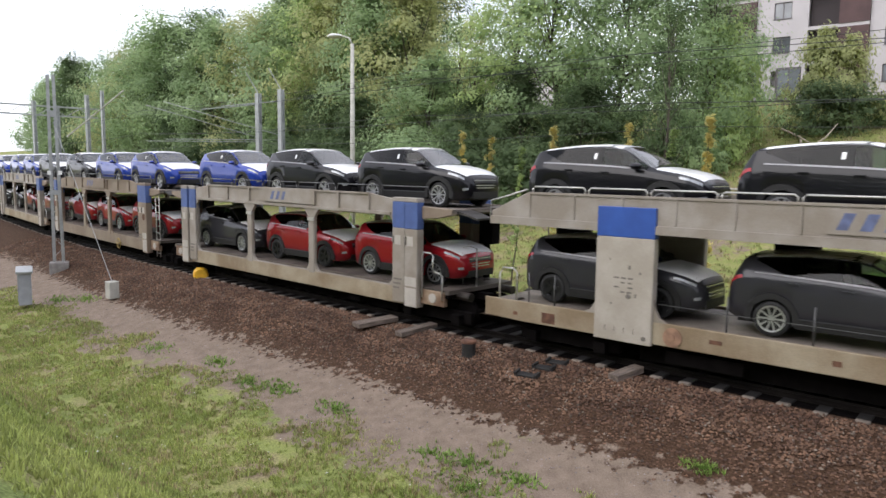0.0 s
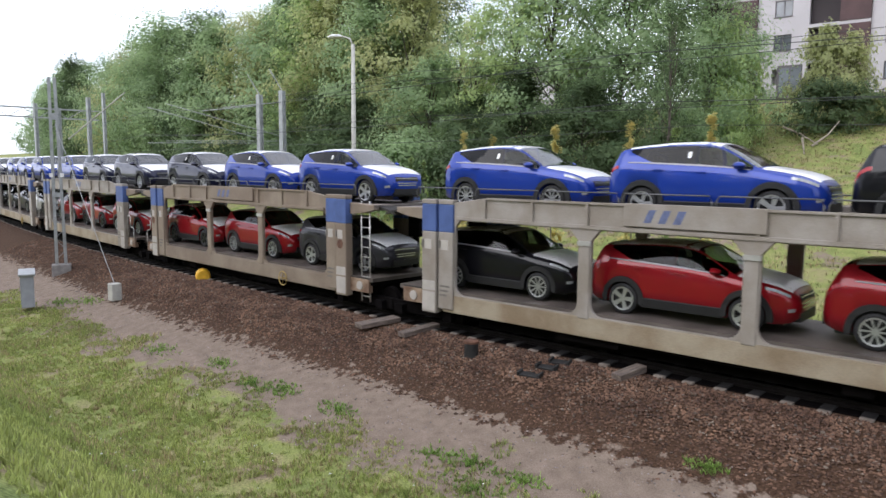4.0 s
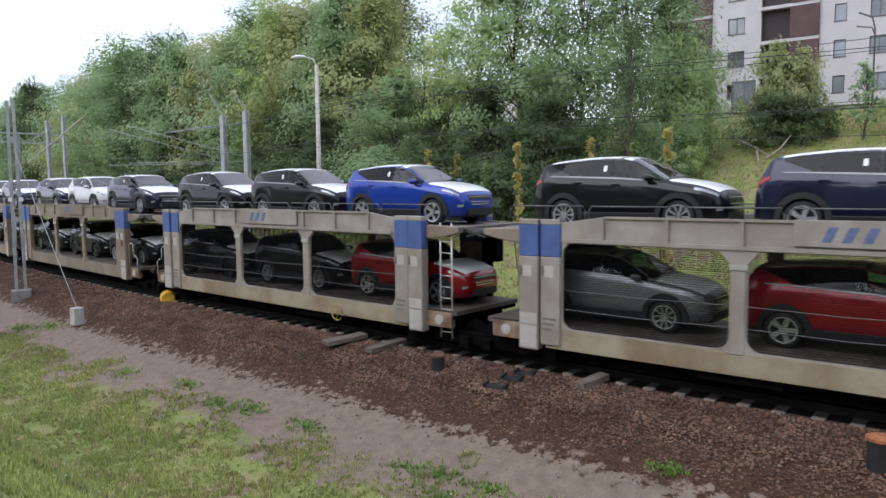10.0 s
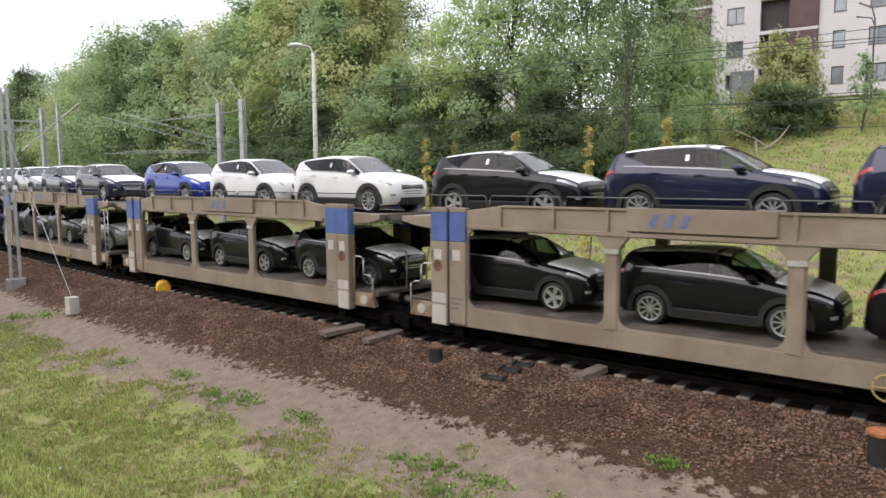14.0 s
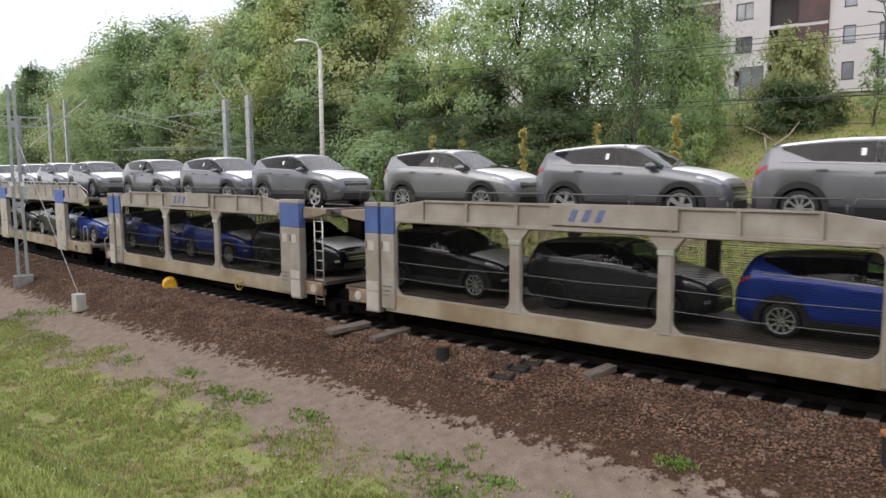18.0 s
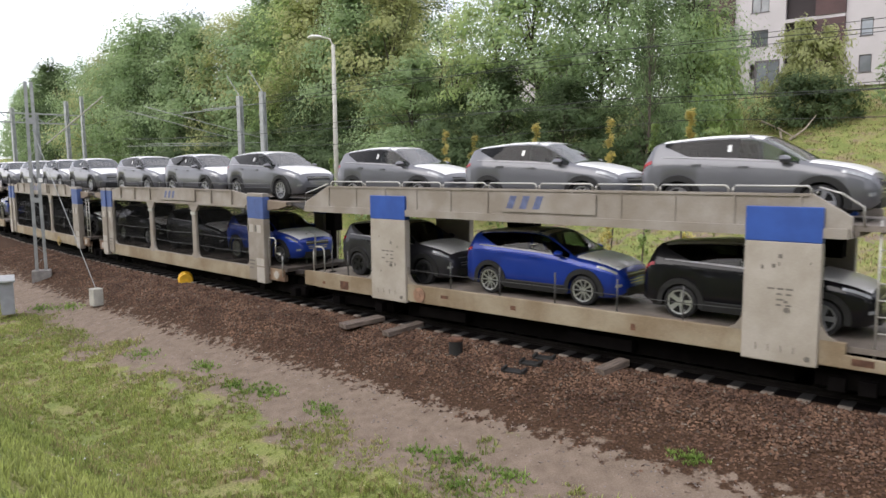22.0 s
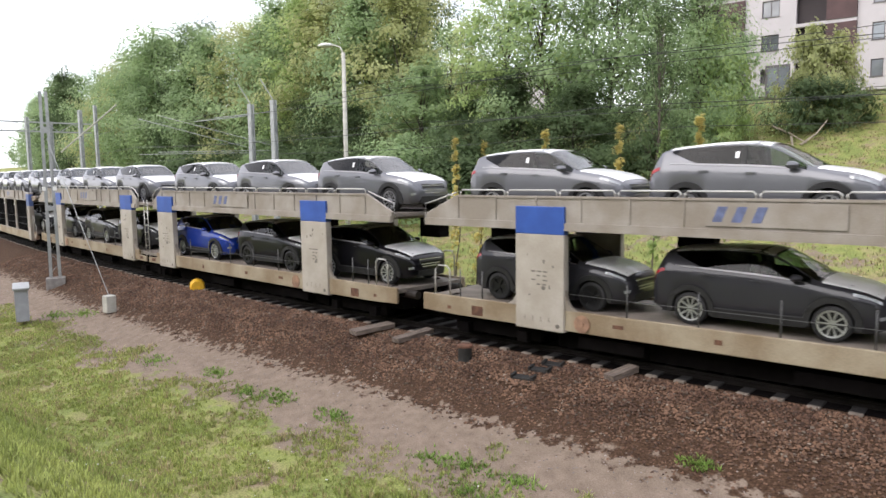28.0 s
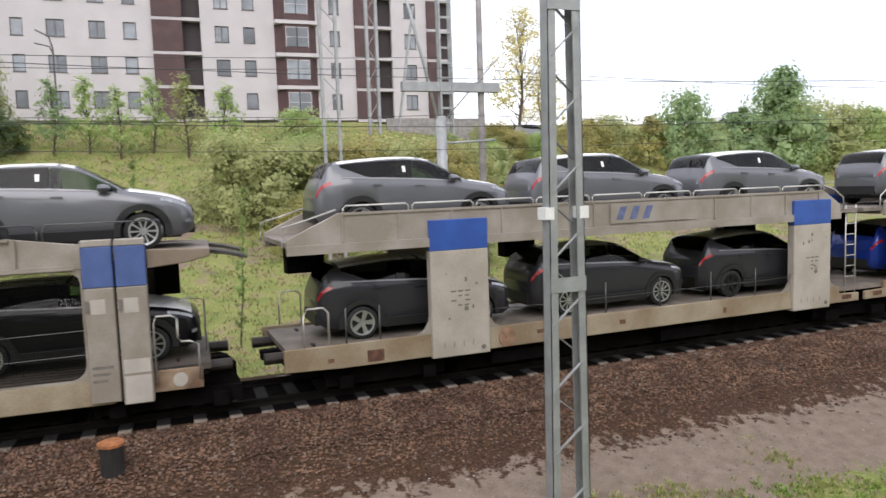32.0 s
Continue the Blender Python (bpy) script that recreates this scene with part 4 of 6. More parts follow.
        # rounded corners of the openings
        for x0, x1 in ((-5.6, -1.94), (-1.66, 1.66), (1.94, 5.6)):
            gs = Shape(sx)
            for xc, s in ((x0, 1), (x1, -1)):
                gs.prism([(xc, 1.08), (xc + s * 0.34, 1.08), (xc + s * 0.16, 1.14), (xc + s * 0.06, 1.24), (xc, 1.42)], ya + 0.004, yb - 0.004)
                gs.prism([(xc, 3.06), (xc, 2.74), (xc + s * 0.06, 2.92), (xc + s * 0.16, 3.02), (xc + s * 0.34, 3.06)], ya + 0.004, yb - 0.004)
                gs.box(min(xc, xc + s * 0.025), max(xc, xc + s * 0.025), ya + 0.006, yb - 0.006, 1.3, 2.85)
            gs.box(x0 + 0.2, x1 - 0.2, ya + 0.006, yb - 0.006, 1.08, 1.105).box(x0 + 0.2, x1 - 0.2, ya + 0.006, yb - 0.006, 3.035, 3.06)
            part("opening_frame", gs, M[paint], wg, "rounded frame of a side opening")
        for px in (-6.13, 6.13):
            e = 1 if px > 0 else -1
            pa, pb = (-W2 - 0.05, -W2 + 0.16) if y < 0 else (W2 - 0.16, W2 + 0.05)
            for k, (a, b, z0, shade) in enumerate(((px - 0.52, px - 0.02, 0.60, 0), (px + 0.02, px + 0.52, 0.56, 1))):
                inner = (e > 0) == (k == 0)
                d = 0.0 if inner else 0.05
                p2a, p2b = (pa - d, pb) if y < 0 else (pa, pb + d)
                pil = part("pillar", Shape(sx).box(a, b, p2a, p2b, z0 + (0.10 if inner else 0), 2.72), M[paint], wg, "divided beige pillar", bevel=0.02)
                part("blue_band", Shape(sx).box(a, b, p2a, p2b, 2.722, 3.44), M["blue_band"], pil, "faded blue pillar head", bevel=0.015)
                part("pillar_cap", Shape(sx).box(a, b, p2a, p2b, 3.442, 3.56), M[paint], pil, bevel=0.015)
                if y < 0:
                    ca, cb = sorted((a * sx, b * sx))
                    spots = [(ca + 0.10, ca + 0.34, 2.26, 2.52)]
                    if not inner:
                        spots += [(ca + 0.03, cb - 0.03, 0.62, 1.12), (ca + 0.03, cb - 0.03, 1.17, 1.42)]
                    for xa, xb, za, zb in spots:
                        part("pale_patch", Shape().box(xa, xb, p2a - 0.004, p2a, za, zb), M["pale"], pil, "pale repainted patch")
                    mk = Shape()
                    mk.box(ca + 0.02, ca + 0.08, p2a - 0.03, p2a, 2.3, 2.5)
                    if inner:
                        for r in range(3):
                            mk.box(ca + 0.06, ca + 0.40 - 0.05 * r, p2a - 0.004, p2a, 1.28 - 0.12 * r, 1.33 - 0.12 * r)
                    part("latch", mk, M["mark"], pil, "dark latch and illegible stencil bars")
                    if style.get("rusty") and not inner:
                        part("rust_stain", Shape().tube([(ca + 0.22, p2a, 2.1), (ca + 0.22, p2a - 0.006, 2.1)], 0.14, 14), M["rust"], pil, "round rust stain")
        yy = y * (W2 - 0.05)
        for pts in hand_rail(-7.0, 7.0, yy, 3.56, 0.30, 7):
            part("hand_rail", Shape(sx).tube(pts, 0.018), M["dark_tube"], wg, "dark tube rail", smooth=True)
        if y < 0:
            hl = Shape(sx)
            hl.tube([(-7.45, yy, 0.9), (-7.45, yy, 1.55), (-7.3, yy, 1.62), (-7.15, yy, 1.62), (-7.1, yy, 1.7), (-7.1, yy, 2.05), (-7.0, yy, 2.12), (-6.75, yy, 2.12), (-6.7, yy, 2.0), (-6.7, yy, 0.9)], 0.022)
            part("end_handrail", hl, M["rail_tube"], wg, "bent grey grab rail", smooth=True)
            hl = Shape(sx)
            hl.tube([(-7.6, yy + 1.2, 1.1), (-7.6, yy + 1.2, 2.2), (-7.3, yy + 1.2, 2.25), (-7.1, yy + 1.2, 2.2), (-7.1, yy + 1.2, 1.1)], 0.022)
            part("end_handrail", hl, M["rail_tube"], wg, "bent grey grab rail", smooth=True)
        if style.get("net"):
            for x0, x1 in ((-5.6, -1.94), (-1.66, 1.66), (1.94, 5.6)):
                nt_ = Shape()
                for k in range(int((x1 - x0) / 0.048)):
                    nt_.box(x0 + 0.048 * k, x0 + 0.048 * k + 0.006, y * 1.355 - 0.004, y * 1.355 + 0.004, 1.08, 3.06)
                for k in range(41):
                    nt_.box(x0, x1, y * 1.355 - 0.003, y * 1.355 + 0.003, 1.08 + 0.048 * k, 1.08 + 0.048 * k + 0.006)
                part("wire_mesh", nt_, M["mesh_wire"], wg, "fine dark wire mesh in the opening", fix=False)
                if y < 0:
                    for z in (1.55, 1.98):
                        part("guard_cable", Shape(sx).tube([(x0, -1.375, z), ((x0 + x1) / 2, -1.375, z - 0.03), (x1, -1.375, z)], 0.008, 5), M["dark_tube"], wg, "slack steel guard cable")
    if style.get("wheel", True):
        hw = Shape(sx)
        n = 18
        hw.tube([(3.3 + 0.23 * math.cos(2 * math.pi * i / n), -W2 - 0.12, 0.72 + 0.23 * math.sin(2 * math.pi * i / n)) for i in range(n + 1)], 0.02)
        hw.tube([(3.3 - 0.22, -W2 - 0.12, 0.72), (3.3 + 0.22, -W2 - 0.12, 0.72)], 0.014).tube([(3.3, -W2 - 0.12, 0.72 - 0.22), (3.3, -W2 - 0.12, 0.72 + 0.22)], 0.014)
        hw.tube([(3.3, -W2 - 0.12, 0.72), (3.3, -W2 + 0.05, 0.72)], 0.03)
        part("brake_wheel", hw, M["brass"], wg, "yellow-brown hand brake wheel", smooth=True)
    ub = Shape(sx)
    # wide box added to keep light from passing beneath the wagon
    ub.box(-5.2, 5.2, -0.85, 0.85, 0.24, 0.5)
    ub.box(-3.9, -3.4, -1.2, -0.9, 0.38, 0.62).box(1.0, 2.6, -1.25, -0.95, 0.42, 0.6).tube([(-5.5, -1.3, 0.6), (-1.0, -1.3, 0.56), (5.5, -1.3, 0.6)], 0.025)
    part("brake_gear", ub, M["dark"], wg, "dark boxes and pipes under the sill with an added light-blocking box")
    coupling(wg, -7.7, sx)
    return wg


M["end_rust"] = material("rust_stained_end_paint", (0.30, 0.22, 0.15), 0.75, scale=2.2, colour2=(0.13, 0.075, 0.045), bump=0.2, bump_scale=25, fine=0.12)
M["buffer"] = material("greasy_buffer_iron", (0.035, 0.028, 0.024), 0.5, 0.3, scale=5, spread=0.5, bump=0.3)
M["flap"] = material("dark_worn_flap_steel", (0.06, 0.055, 0.05), 0.6, 0.3, scale=4, spread=0.5, bump=0.3)
M["rust_pale"] = material("pale_rust", (0.34, 0.2, 0.13), 0.8, scale=6, spread=0.4, bump=0.3)
M["pale_beige"] = material("pale_beige_paint", (0.418, 0.383, 0.335), 0.5, scale=1.4, colour2=(0.342, 0.307, 0.257), bump=0.1, bump_scale=25, fine=0.07)
M["sign_blue"] = material("faded_sign_blue", (0.122, 0.15, 0.281), 0.6, scale=8, spread=0.3)
M["mark"] = material("stencil_grey", (0.17, 0.155, 0.135), 0.7, spread=0.2)
M["dark_tube"] = material("dark_grey_tube", (0.10, 0.10, 0.10), 0.45, 0.4, spread=0.2)
M["mesh_wire"] = material("dark_mesh_wire", (0.008, 0.008, 0.008), 0.9, spread=0.2, spec=0.1)
M["brass"] = material("yellowed_iron", (0.42, 0.30, 0.10), 0.6, 0.2, spread=0.3)
M["black_rim"] = material("black_rim", (0.012, 0.012, 0.013), 0.35, 0.3, spread=0.1)

# the train, front half first: place along the track at the start, kind, upper cars, lower cars (from the rear), and how far
# the middle car stands before the middle of its wagon on the upper and on the lower deck
TRAIN = [
    (-1.80, "A", "black black black", "charcoal charcoal charcoal", -0.85, -0.85),
    (-19.44, "B", "blue black black", "charcoal red red", 0.50, 0.40),
    (-36.04, "Br", "black blue blue", "red red red", 0.35, 0.40),
    (-52.53, "B", "blue blue black", "black red red", 0.60, 0.24),
    (-68.90, "Br", "navy blue blue", "red red charcoal", 0.47, 0.40),
    (-85.23, "B", "blue navy navy", "red red red", 0.70, 0.28),
    (-101.75, "B", "blue blue blue", "black black white", 0.45, 0.35),
    (-118.06, "Bn", "black navy navy", "silver red black", 0.50, 0.20),
    (-134.26, "Bn", "black black blue", "black black red", 0.25, 0.40),
    (-150.83, "Br", "navy white navy", "black black black", 0.45, 0.35),
    (-167.20, "Br", "black navy navy", "black black black", -0.10, 0.20),
    (-183.46, "Br", "blue white white", "black black black", 0.55, 0.45),
    (-199.89, "Br", "silver navy navy", "charcoal charcoal silver", -0.15, 0.30),
    (-216.42, "Bn", "silver gray gray", "black charcoal blue", 0.50, 0.30),
    (-232.51, "Bn", "gray gray gray", "blue blue black", 0.31, 0.36),
    (-250.13, "A", "gray gray gray", "black black blue", 1.42, 1.35),
    (-264.36, "A", "gray gray gray", "charcoal blue black", -0.75, -0.65),
    (-281.75, "Bn", "gray gray gray", "black charcoal blue", 0.45, 0.30),
    (-298.07, "Bn", "gray gray gray", "charcoal charcoal black", 0.38, 0.60),
    (-315.57, "A", "gray gray gray", "black charcoal blue", 1.50, 1.26),
    (-329.77, "A", "gray gray gray", "charcoal charcoal charcoal", -0.50, -0.38),
    (-348.20, "A", "gray gray gray", "blue black black", 1.65, 1.49),
    (-362.25, "A", "gray gray gray", "charcoal charcoal charcoal", -0.60, -0.70),
    (-379.90, "Bn", "gray gray gray", "black black black", 0.40, 0.35),
    (-396.30, "Bn", "gray silver gray", "black charcoal black", 0.40, 0.40),
]
SPEED, GAIN = 11.6, 0.0031


def run(t):
    """How far the train has gone at t seconds."""
    return SPEED * t + GAIN * t * t / 2


TIMES = [0.0, 2.0, 4.0, 6.0, 8.0, 10.0, 12.0, 14.0, 16.0, 18.0, 20.0, 22.0, 24.0, 26.0, 28.0, 30.0, 32.0]
MOVING = []          # object, place along the track at the start, height, far-side offset


def place(ob, s, z=0.0, off=0.0):
    ob.matrix_basis = rail_pose(s, off, z)
    MOVING.append((ob, s, z, off))


WAGONS, CARS = {}, {}
rng = random.Random(7)
for i, (s, kind, up, low, up_shift, low_shift) in enumerate(TRAIN):
    # the coupled ends: a unit is two halves
    sx = -1 if i % 2 == 1 else 1
    key = (kind, sx)
    if key not in WAGONS:
        if kind == "A":
            WAGONS[key] = wagon_a(sx)
        else:
            WAGONS[key] = wagon_b(sx, {"wheel": sx > 0, "net": kind == "Bn", "brown": kind == "Br", "rusty": kind == "Br"})
        wg = WAGONS[key]
        if sx > 0:
            x = 6.75 if kind == "A" else 7.25
            ladder(wg, x, -1.25, 0.45 if kind != "A" else 1.0, 3.4, 1)
        place(wg, s)
    else:
        place(copy_thing(WAGONS[key], rail_pose(s)), s)
    for deck, names, z, shift in (("upper", up, UP_DECK, up_shift), ("lower", low, LOW_DECK, low_shift)):
        for k, colour in enumerate(names.split()):
            dark_wheel = deck == "lower" and (i * 3 + k) % 4 == 0
            rk, rm = ("rim5", "black_rim") if dark_wheel else (("rim10", "rim") if (i + k) % 2 else ("rim5", "rim"))
            ck = (colour, rk, rm, deck)
            at = s + shift + (-4.98, 0.0, 4.87)[k] + rng.uniform(-0.04, 0.04)
            if ck not in CARS:
                CARS[ck] = make_car(*ck)
                place(CARS[ck], at, z + 0.03 * (kind == "A" and deck == "lower"), rng.uniform(-0.03, 0.03))
            else:
                place(copy_thing(CARS[ck], rail_pose(at, 0, z)), at, z, rng.uniform(-0.03, 0.03))

# ---- track ----
def sleeper_material():
    """Grey timber, oily between its ends, with the train's shade painted in there."""
    m = material("oily_shaded_sleeper", (0.23, 0.192, 0.158), 0.9, scale=5, spread=0.35, bump=0.4, bump_scale=25, obj_random=0.2, fine=0.12)
    nt = m.node_tree
    b = nt.nodes["Principled BSDF"]
    src = b.inputs["Base Color"].links[0].from_socket
    co = nt.nodes.new("ShaderNodeTexCoord")
    sp = nt.nodes.new("ShaderNodeSeparateXYZ")
    nt.links.new(co.outputs["Object"], sp.inputs[0])
    ab = nt.nodes.new("ShaderNodeMath")
    ab.operation = "ABSOLUTE"
    nt.links.new(sp.outputs["Y"], ab.inputs[0])
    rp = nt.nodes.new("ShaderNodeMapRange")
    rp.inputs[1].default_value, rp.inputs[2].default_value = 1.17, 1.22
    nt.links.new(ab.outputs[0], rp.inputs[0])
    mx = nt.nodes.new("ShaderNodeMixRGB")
    # near-black middle: the shade under the train is put into this colour
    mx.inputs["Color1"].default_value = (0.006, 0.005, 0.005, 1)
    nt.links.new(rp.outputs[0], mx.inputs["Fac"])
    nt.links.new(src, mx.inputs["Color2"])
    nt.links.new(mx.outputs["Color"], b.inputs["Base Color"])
    return m


# rail steel kept near black, with the shade below the wagons in its colour
M["rail"] = material("worn_rail_steel", (0.012, 0.010, 0.009), 0.8, 0.0, scale=3, spread=0.4, spec=0.1)
M["sleeper"] = sleeper_material()
M["wood"] = material("weathered_timber", (0.178, 0.139, 0.114), 0.9, scale=3, spread=0.45, bump=0.5, bump_scale=18, stretch=(1, 6, 6), obj_random=0.2, fine=0.12)
M["stone"] = material("rusty_ballast_stone", (0.155, 0.089, 0.056), 0.9, scale=1.2, colour2=(0.085, 0.045, 0.028), bump=0.2, island=0.6, fine=0.1)
# oily ballast whose colour also carries the shade under the train
M["bed_shade"] = material("oily_shaded_ballast", (0.006, 0.005, 0.005), 0.95, spec=0.03, scale=6, spread=0.4, bump=0.8, bump_scale=30)


def build_rails():
    prof = [(-0.075, 0.02), (-0.075, 0.035), (-0.012, 0.055), (-0.012, 0.125), (-0.036, 0.135), (-0.036, 0.168), (0.036, 0.168), (0.036, 0.135), (0.012, 0.125), (0.012, 0.055), (0.075, 0.035), (0.075, 0.02)]
    for off in (-0.755, 0.755):
        rows = [[along(s, off + o, z)[:3] for o, z in prof + prof[:1]] for s in [-300, -200, -120] + list(range(-90, 61, 3)) + [100, 200]]
        tagged(part("rail", Shape().grid(rows), M["rail"]), "worn steel running rail on sleepers", "rail", "rails of the track", "structure")
    # dark strip along the track that paints in the shade below the wagons
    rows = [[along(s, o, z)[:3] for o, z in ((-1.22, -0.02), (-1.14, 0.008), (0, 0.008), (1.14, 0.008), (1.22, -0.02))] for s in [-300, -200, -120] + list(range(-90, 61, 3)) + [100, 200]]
    tagged(part("oily_track_bed", Shape().grid(rows), M["bed_shade"]), "oily ballast between the rails, blackened with the train's shade", "ballast", kind="structure")


build_rails()
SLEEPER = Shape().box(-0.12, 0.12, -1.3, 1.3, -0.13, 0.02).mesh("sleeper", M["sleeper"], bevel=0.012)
BED = thing("track", "row of timber sleepers under the rails", "railway track", kind="structure")
far = Shape()
for i in range(-300, 200):
    s = 0.25 + 0.64 * i
    if -70 < s < 34:
        ob = part("sleeper", SLEEPER, None, BED)
        ob.matrix_basis = rail_pose(s, rng.uniform(-0.05, 0.05), rng.uniform(0.004, 0.024)) @ pose(0, 0, 0, rng.uniform(-0.4, 0.4), rng.uniform(-2, 2), rng.uniform(-1.5, 1.5))
    else:
        x, y, z, h = along(s)
        c, sn = math.cos(radians(h)), math.sin(radians(h))
        far.beam((x + sn * 1.3, y - c * 1.3, -0.05), (x - sn * 1.3, y + c * 1.3, -0.05), 0.24, 0.14)
tagged(part("far_sleepers", far, M["wood"], BED), kind="stuff")


def scatter(name, count, bounds, size, mat, label, category, maker, seed):
    """Many small pieces on the ground joined as one object of kind stuff; bounds: along and offset ranges, density by weight()."""
    r = np.random.RandomState(seed)
    vs, fs = [], []
    done = 0
    while done < count:
        s, o = r.uniform(*bounds[0]), r.uniform(*bounds[1])
        x, y, _, h = along(s, o)
        if maker(r, vs, fs, x, y, s, o, r.uniform(*size)):
            done += 1
    me = bpy.data.meshes.new(name)
    me.from_pydata(vs, [], fs)
    me.materials.append(mat)
    return tagged(new(name, me), label, category, kind="stuff")


OCTA = [(1, 0, 0), (0, 1, 0), (-1, 0, 0), (0, -1, 0), (0, 0, 1), (0, 0, -1)]
OCTA_F = [(0, 1, 4), (1, 2, 4), (2, 3, 4), (3, 0, 4), (1, 0, 5), (2, 1, 5), (3, 2, 5), (0, 3, 5)]


def stone_at(r, vs, fs, x, y, s, o, size):
    if o < -3.3 and r.rand() < (-3.3 - o) / 1.5 + 0.3:
        return False
    if s < -30 and r.rand() < 0.5:
        return False
    a = r.uniform(0, 6.28)
    ca, sa = math.cos(a), math.sin(a)
    sx, sy, sz = size * r.uniform(0.7, 1.4), size * r.uniform(0.6, 1.1), size * r.uniform(0.5, 0.9)
    n = len(vs)
    z = ground_z(x, y) + sz * r.uniform(0.1, 0.6)
    jit = r.uniform(-0.35, 0.35, (6, 3))
    for (px, py, pz), (jx, jy, jz) in zip(OCTA, jit):
        px, py, pz = (px + jx) * sx, (py + jy) * sy, (pz + jz) * sz
        vs.append((x + px * ca - py * sa, y + px * sa + py * ca, z + pz))
    fs += [tuple(n + i for i in f) for f in OCTA_F]
    return True


scatter("ballast_stones", 60000, ((-46, 23), (-4.9, -1.31)), (0.020, 0.043), M["stone"], "loose rusty brown ballast stones", "ballast", stone_at, 3)


M["grey_stone"] = material("grey_ballast_stone", (0.19, 0.155, 0.125), 0.9, scale=1.2, colour2=(0.11, 0.085, 0.065), bump=0.2, island=0.5, fine=0.1)
scatter("grey_ballast_stones", 6000, ((-46, 23), (-4.9, -1.33)), (0.018, 0.040), M["grey_stone"], "loose grey-brown ballast stones", "ballast", stone_at, 4)


def stone_near(r, vs, fs, x, y, size):
    n = len(vs)
    z = ground_z(x, y)
    jit = r.uniform(-0.4, 0.4, (6, 3))
    vs += [(x + (p[0] + j[0]) * size, y + (p[1] + j[1]) * size, z + (p[2] + j[2]) * size * 0.6) for p, j in zip(OCTA, jit)]
    fs += [tuple(n + i for i in f) for f in OCTA_F]
    return True


M["pebble"] = material("pale_pebble", (0.244, 0.204, 0.182), 0.9, spread=0.3, island=0.5)
scatter("path_pebbles", 5200, ((-40, 22), (-6.2, -3.5)), (0.012, 0.032), M["pebble"], "small pale pebbles on the worn path", "pebbles",
        lambda r, vs, fs, x, y, s, o, z: stone_near(r, vs, fs, x, y, z), 5)


def leaf_material(name, c1, c2, vary=0.16, glow=0.58):
    m = material(name, c1, 0.6, scale=0.5, colour2=c2, island=vary, spec=0.25)
    nt = m.node_tree
    b = nt.nodes["Principled BSDF"]
    tr = nt.nodes.new("ShaderNodeBsdfTranslucent")
    mx = nt.nodes.new("ShaderNodeMixShader")
    mx.inputs[0].default_value = glow
    nt.links.new(b.inputs["Base Color"].links[0].from_socket, tr.inputs["Color"])
    nt.links.new(b.outputs[0], mx.inputs[1])
    nt.links.new(tr.outputs[0], mx.inputs[2])
    nt.links.new(mx.outputs[0], nt.nodes["Material Output"].inputs["Surface"])
    return m


M["leaf_dark"] = leaf_material("dark_green_leaves", (0.16, 0.22, 0.1), (0.1, 0.15, 0.07))
M["leaf_mid"] = leaf_material("green_leaves", (0.4, 0.51, 0.265), (0.265, 0.365, 0.185))
M["leaf_olive"] = leaf_material("yellowing_leaves", (0.52, 0.54, 0.26), (0.39, 0.42, 0.2))
M["leaf_light"] = leaf_material("light_green_leaves", (0.5, 0.6, 0.26), (0.38, 0.49, 0.2))
M["leaf_yellow"] = leaf_material("autumn_yellow_leaves", (0.74, 0.66, 0.27), (0.62, 0.56, 0.24))
M["leaf_gold"] = leaf_material("dull_gold_leaves", (0.48, 0.42, 0.16), (0.36, 0.34, 0.14))
M["bark"] = material("grey_brown_bark", (0.12, 0.10, 0.08), 0.9, scale=3, spread=0.4, bump=0.6, bump_scale=12)
M["grass"] = leaf_material("grass_blades", (0.37, 0.41, 0.13), (0.26, 0.31, 0.09), 0.45, 0.35)
M["dry"] = leaf_material("dry_grass", (0.42, 0.35, 0.19), (0.29, 0.235, 0.12), 0.45, 0.25)


def grassiness(s, x, y, o):
    """Share of grass at a place by the path's edge and its bare spots."""
    edge = -5.55 + 1.6 * noise.noise(Vector((x * 0.45, y * 0.45, 1.0))) + 0.5 * noise.noise(Vector((x * 1.6, y * 1.6, 5.0)))
    return max(0.0, min(1.0, (edge - o) / 0.7))


def tuft_at(r, vs, fs, x, y, s, o, size, tall=1.0):
    g = grassiness(s, x, y, o)
    bare = noise.noise(Vector((x * 0.9, y * 0.9, 21.0)))
    if r.rand() > g * (0.12 if bare > 0.33 else 1.0):
        return False
    z = ground_z(x, y) - 0.01
    lush = 0.75 + 0.5 * noise.noise(Vector((x * 0.8, y * 0.8, 9.0)))
    for k in range(7):
        a = r.uniform(0, 6.28)
        hgt = size * r.uniform(0.5, 1.1) * lush * tall
        bx, by = x + r.uniform(-0.05, 0.05), y + r.uniform(-0.05, 0.05)
        w = 0.006 + 0.006 * r.rand()
        lean = hgt * r.uniform(0.1, 0.8)
        n = len(vs)
        ca, sa = math.cos(a), math.sin(a)
        vs += [(bx - sa * w, by + ca * w, z), (bx + sa * w, by - ca * w, z), (bx + ca * lean * 0.4 + sa * w * 0.7, by + sa * lean * 0.4 - ca * w * 0.7, z + hgt * 0.6),
               (bx + ca * lean * 0.4 - sa * w * 0.7, by + sa * lean * 0.4 + ca * w * 0.7, z + hgt * 0.6), (bx + ca * lean, by + sa * lean, z + hgt)]
        fs += [(n, n + 1, n + 2, n + 3), (n + 3, n + 2, n + 4)]
    return True


scatter("meadow_grass", 44000, ((-34, 13), (-14.0, -4.6)), (0.07, 0.17), M["grass"], "short fresh green grass beside the path", "grass", tuft_at, 11)
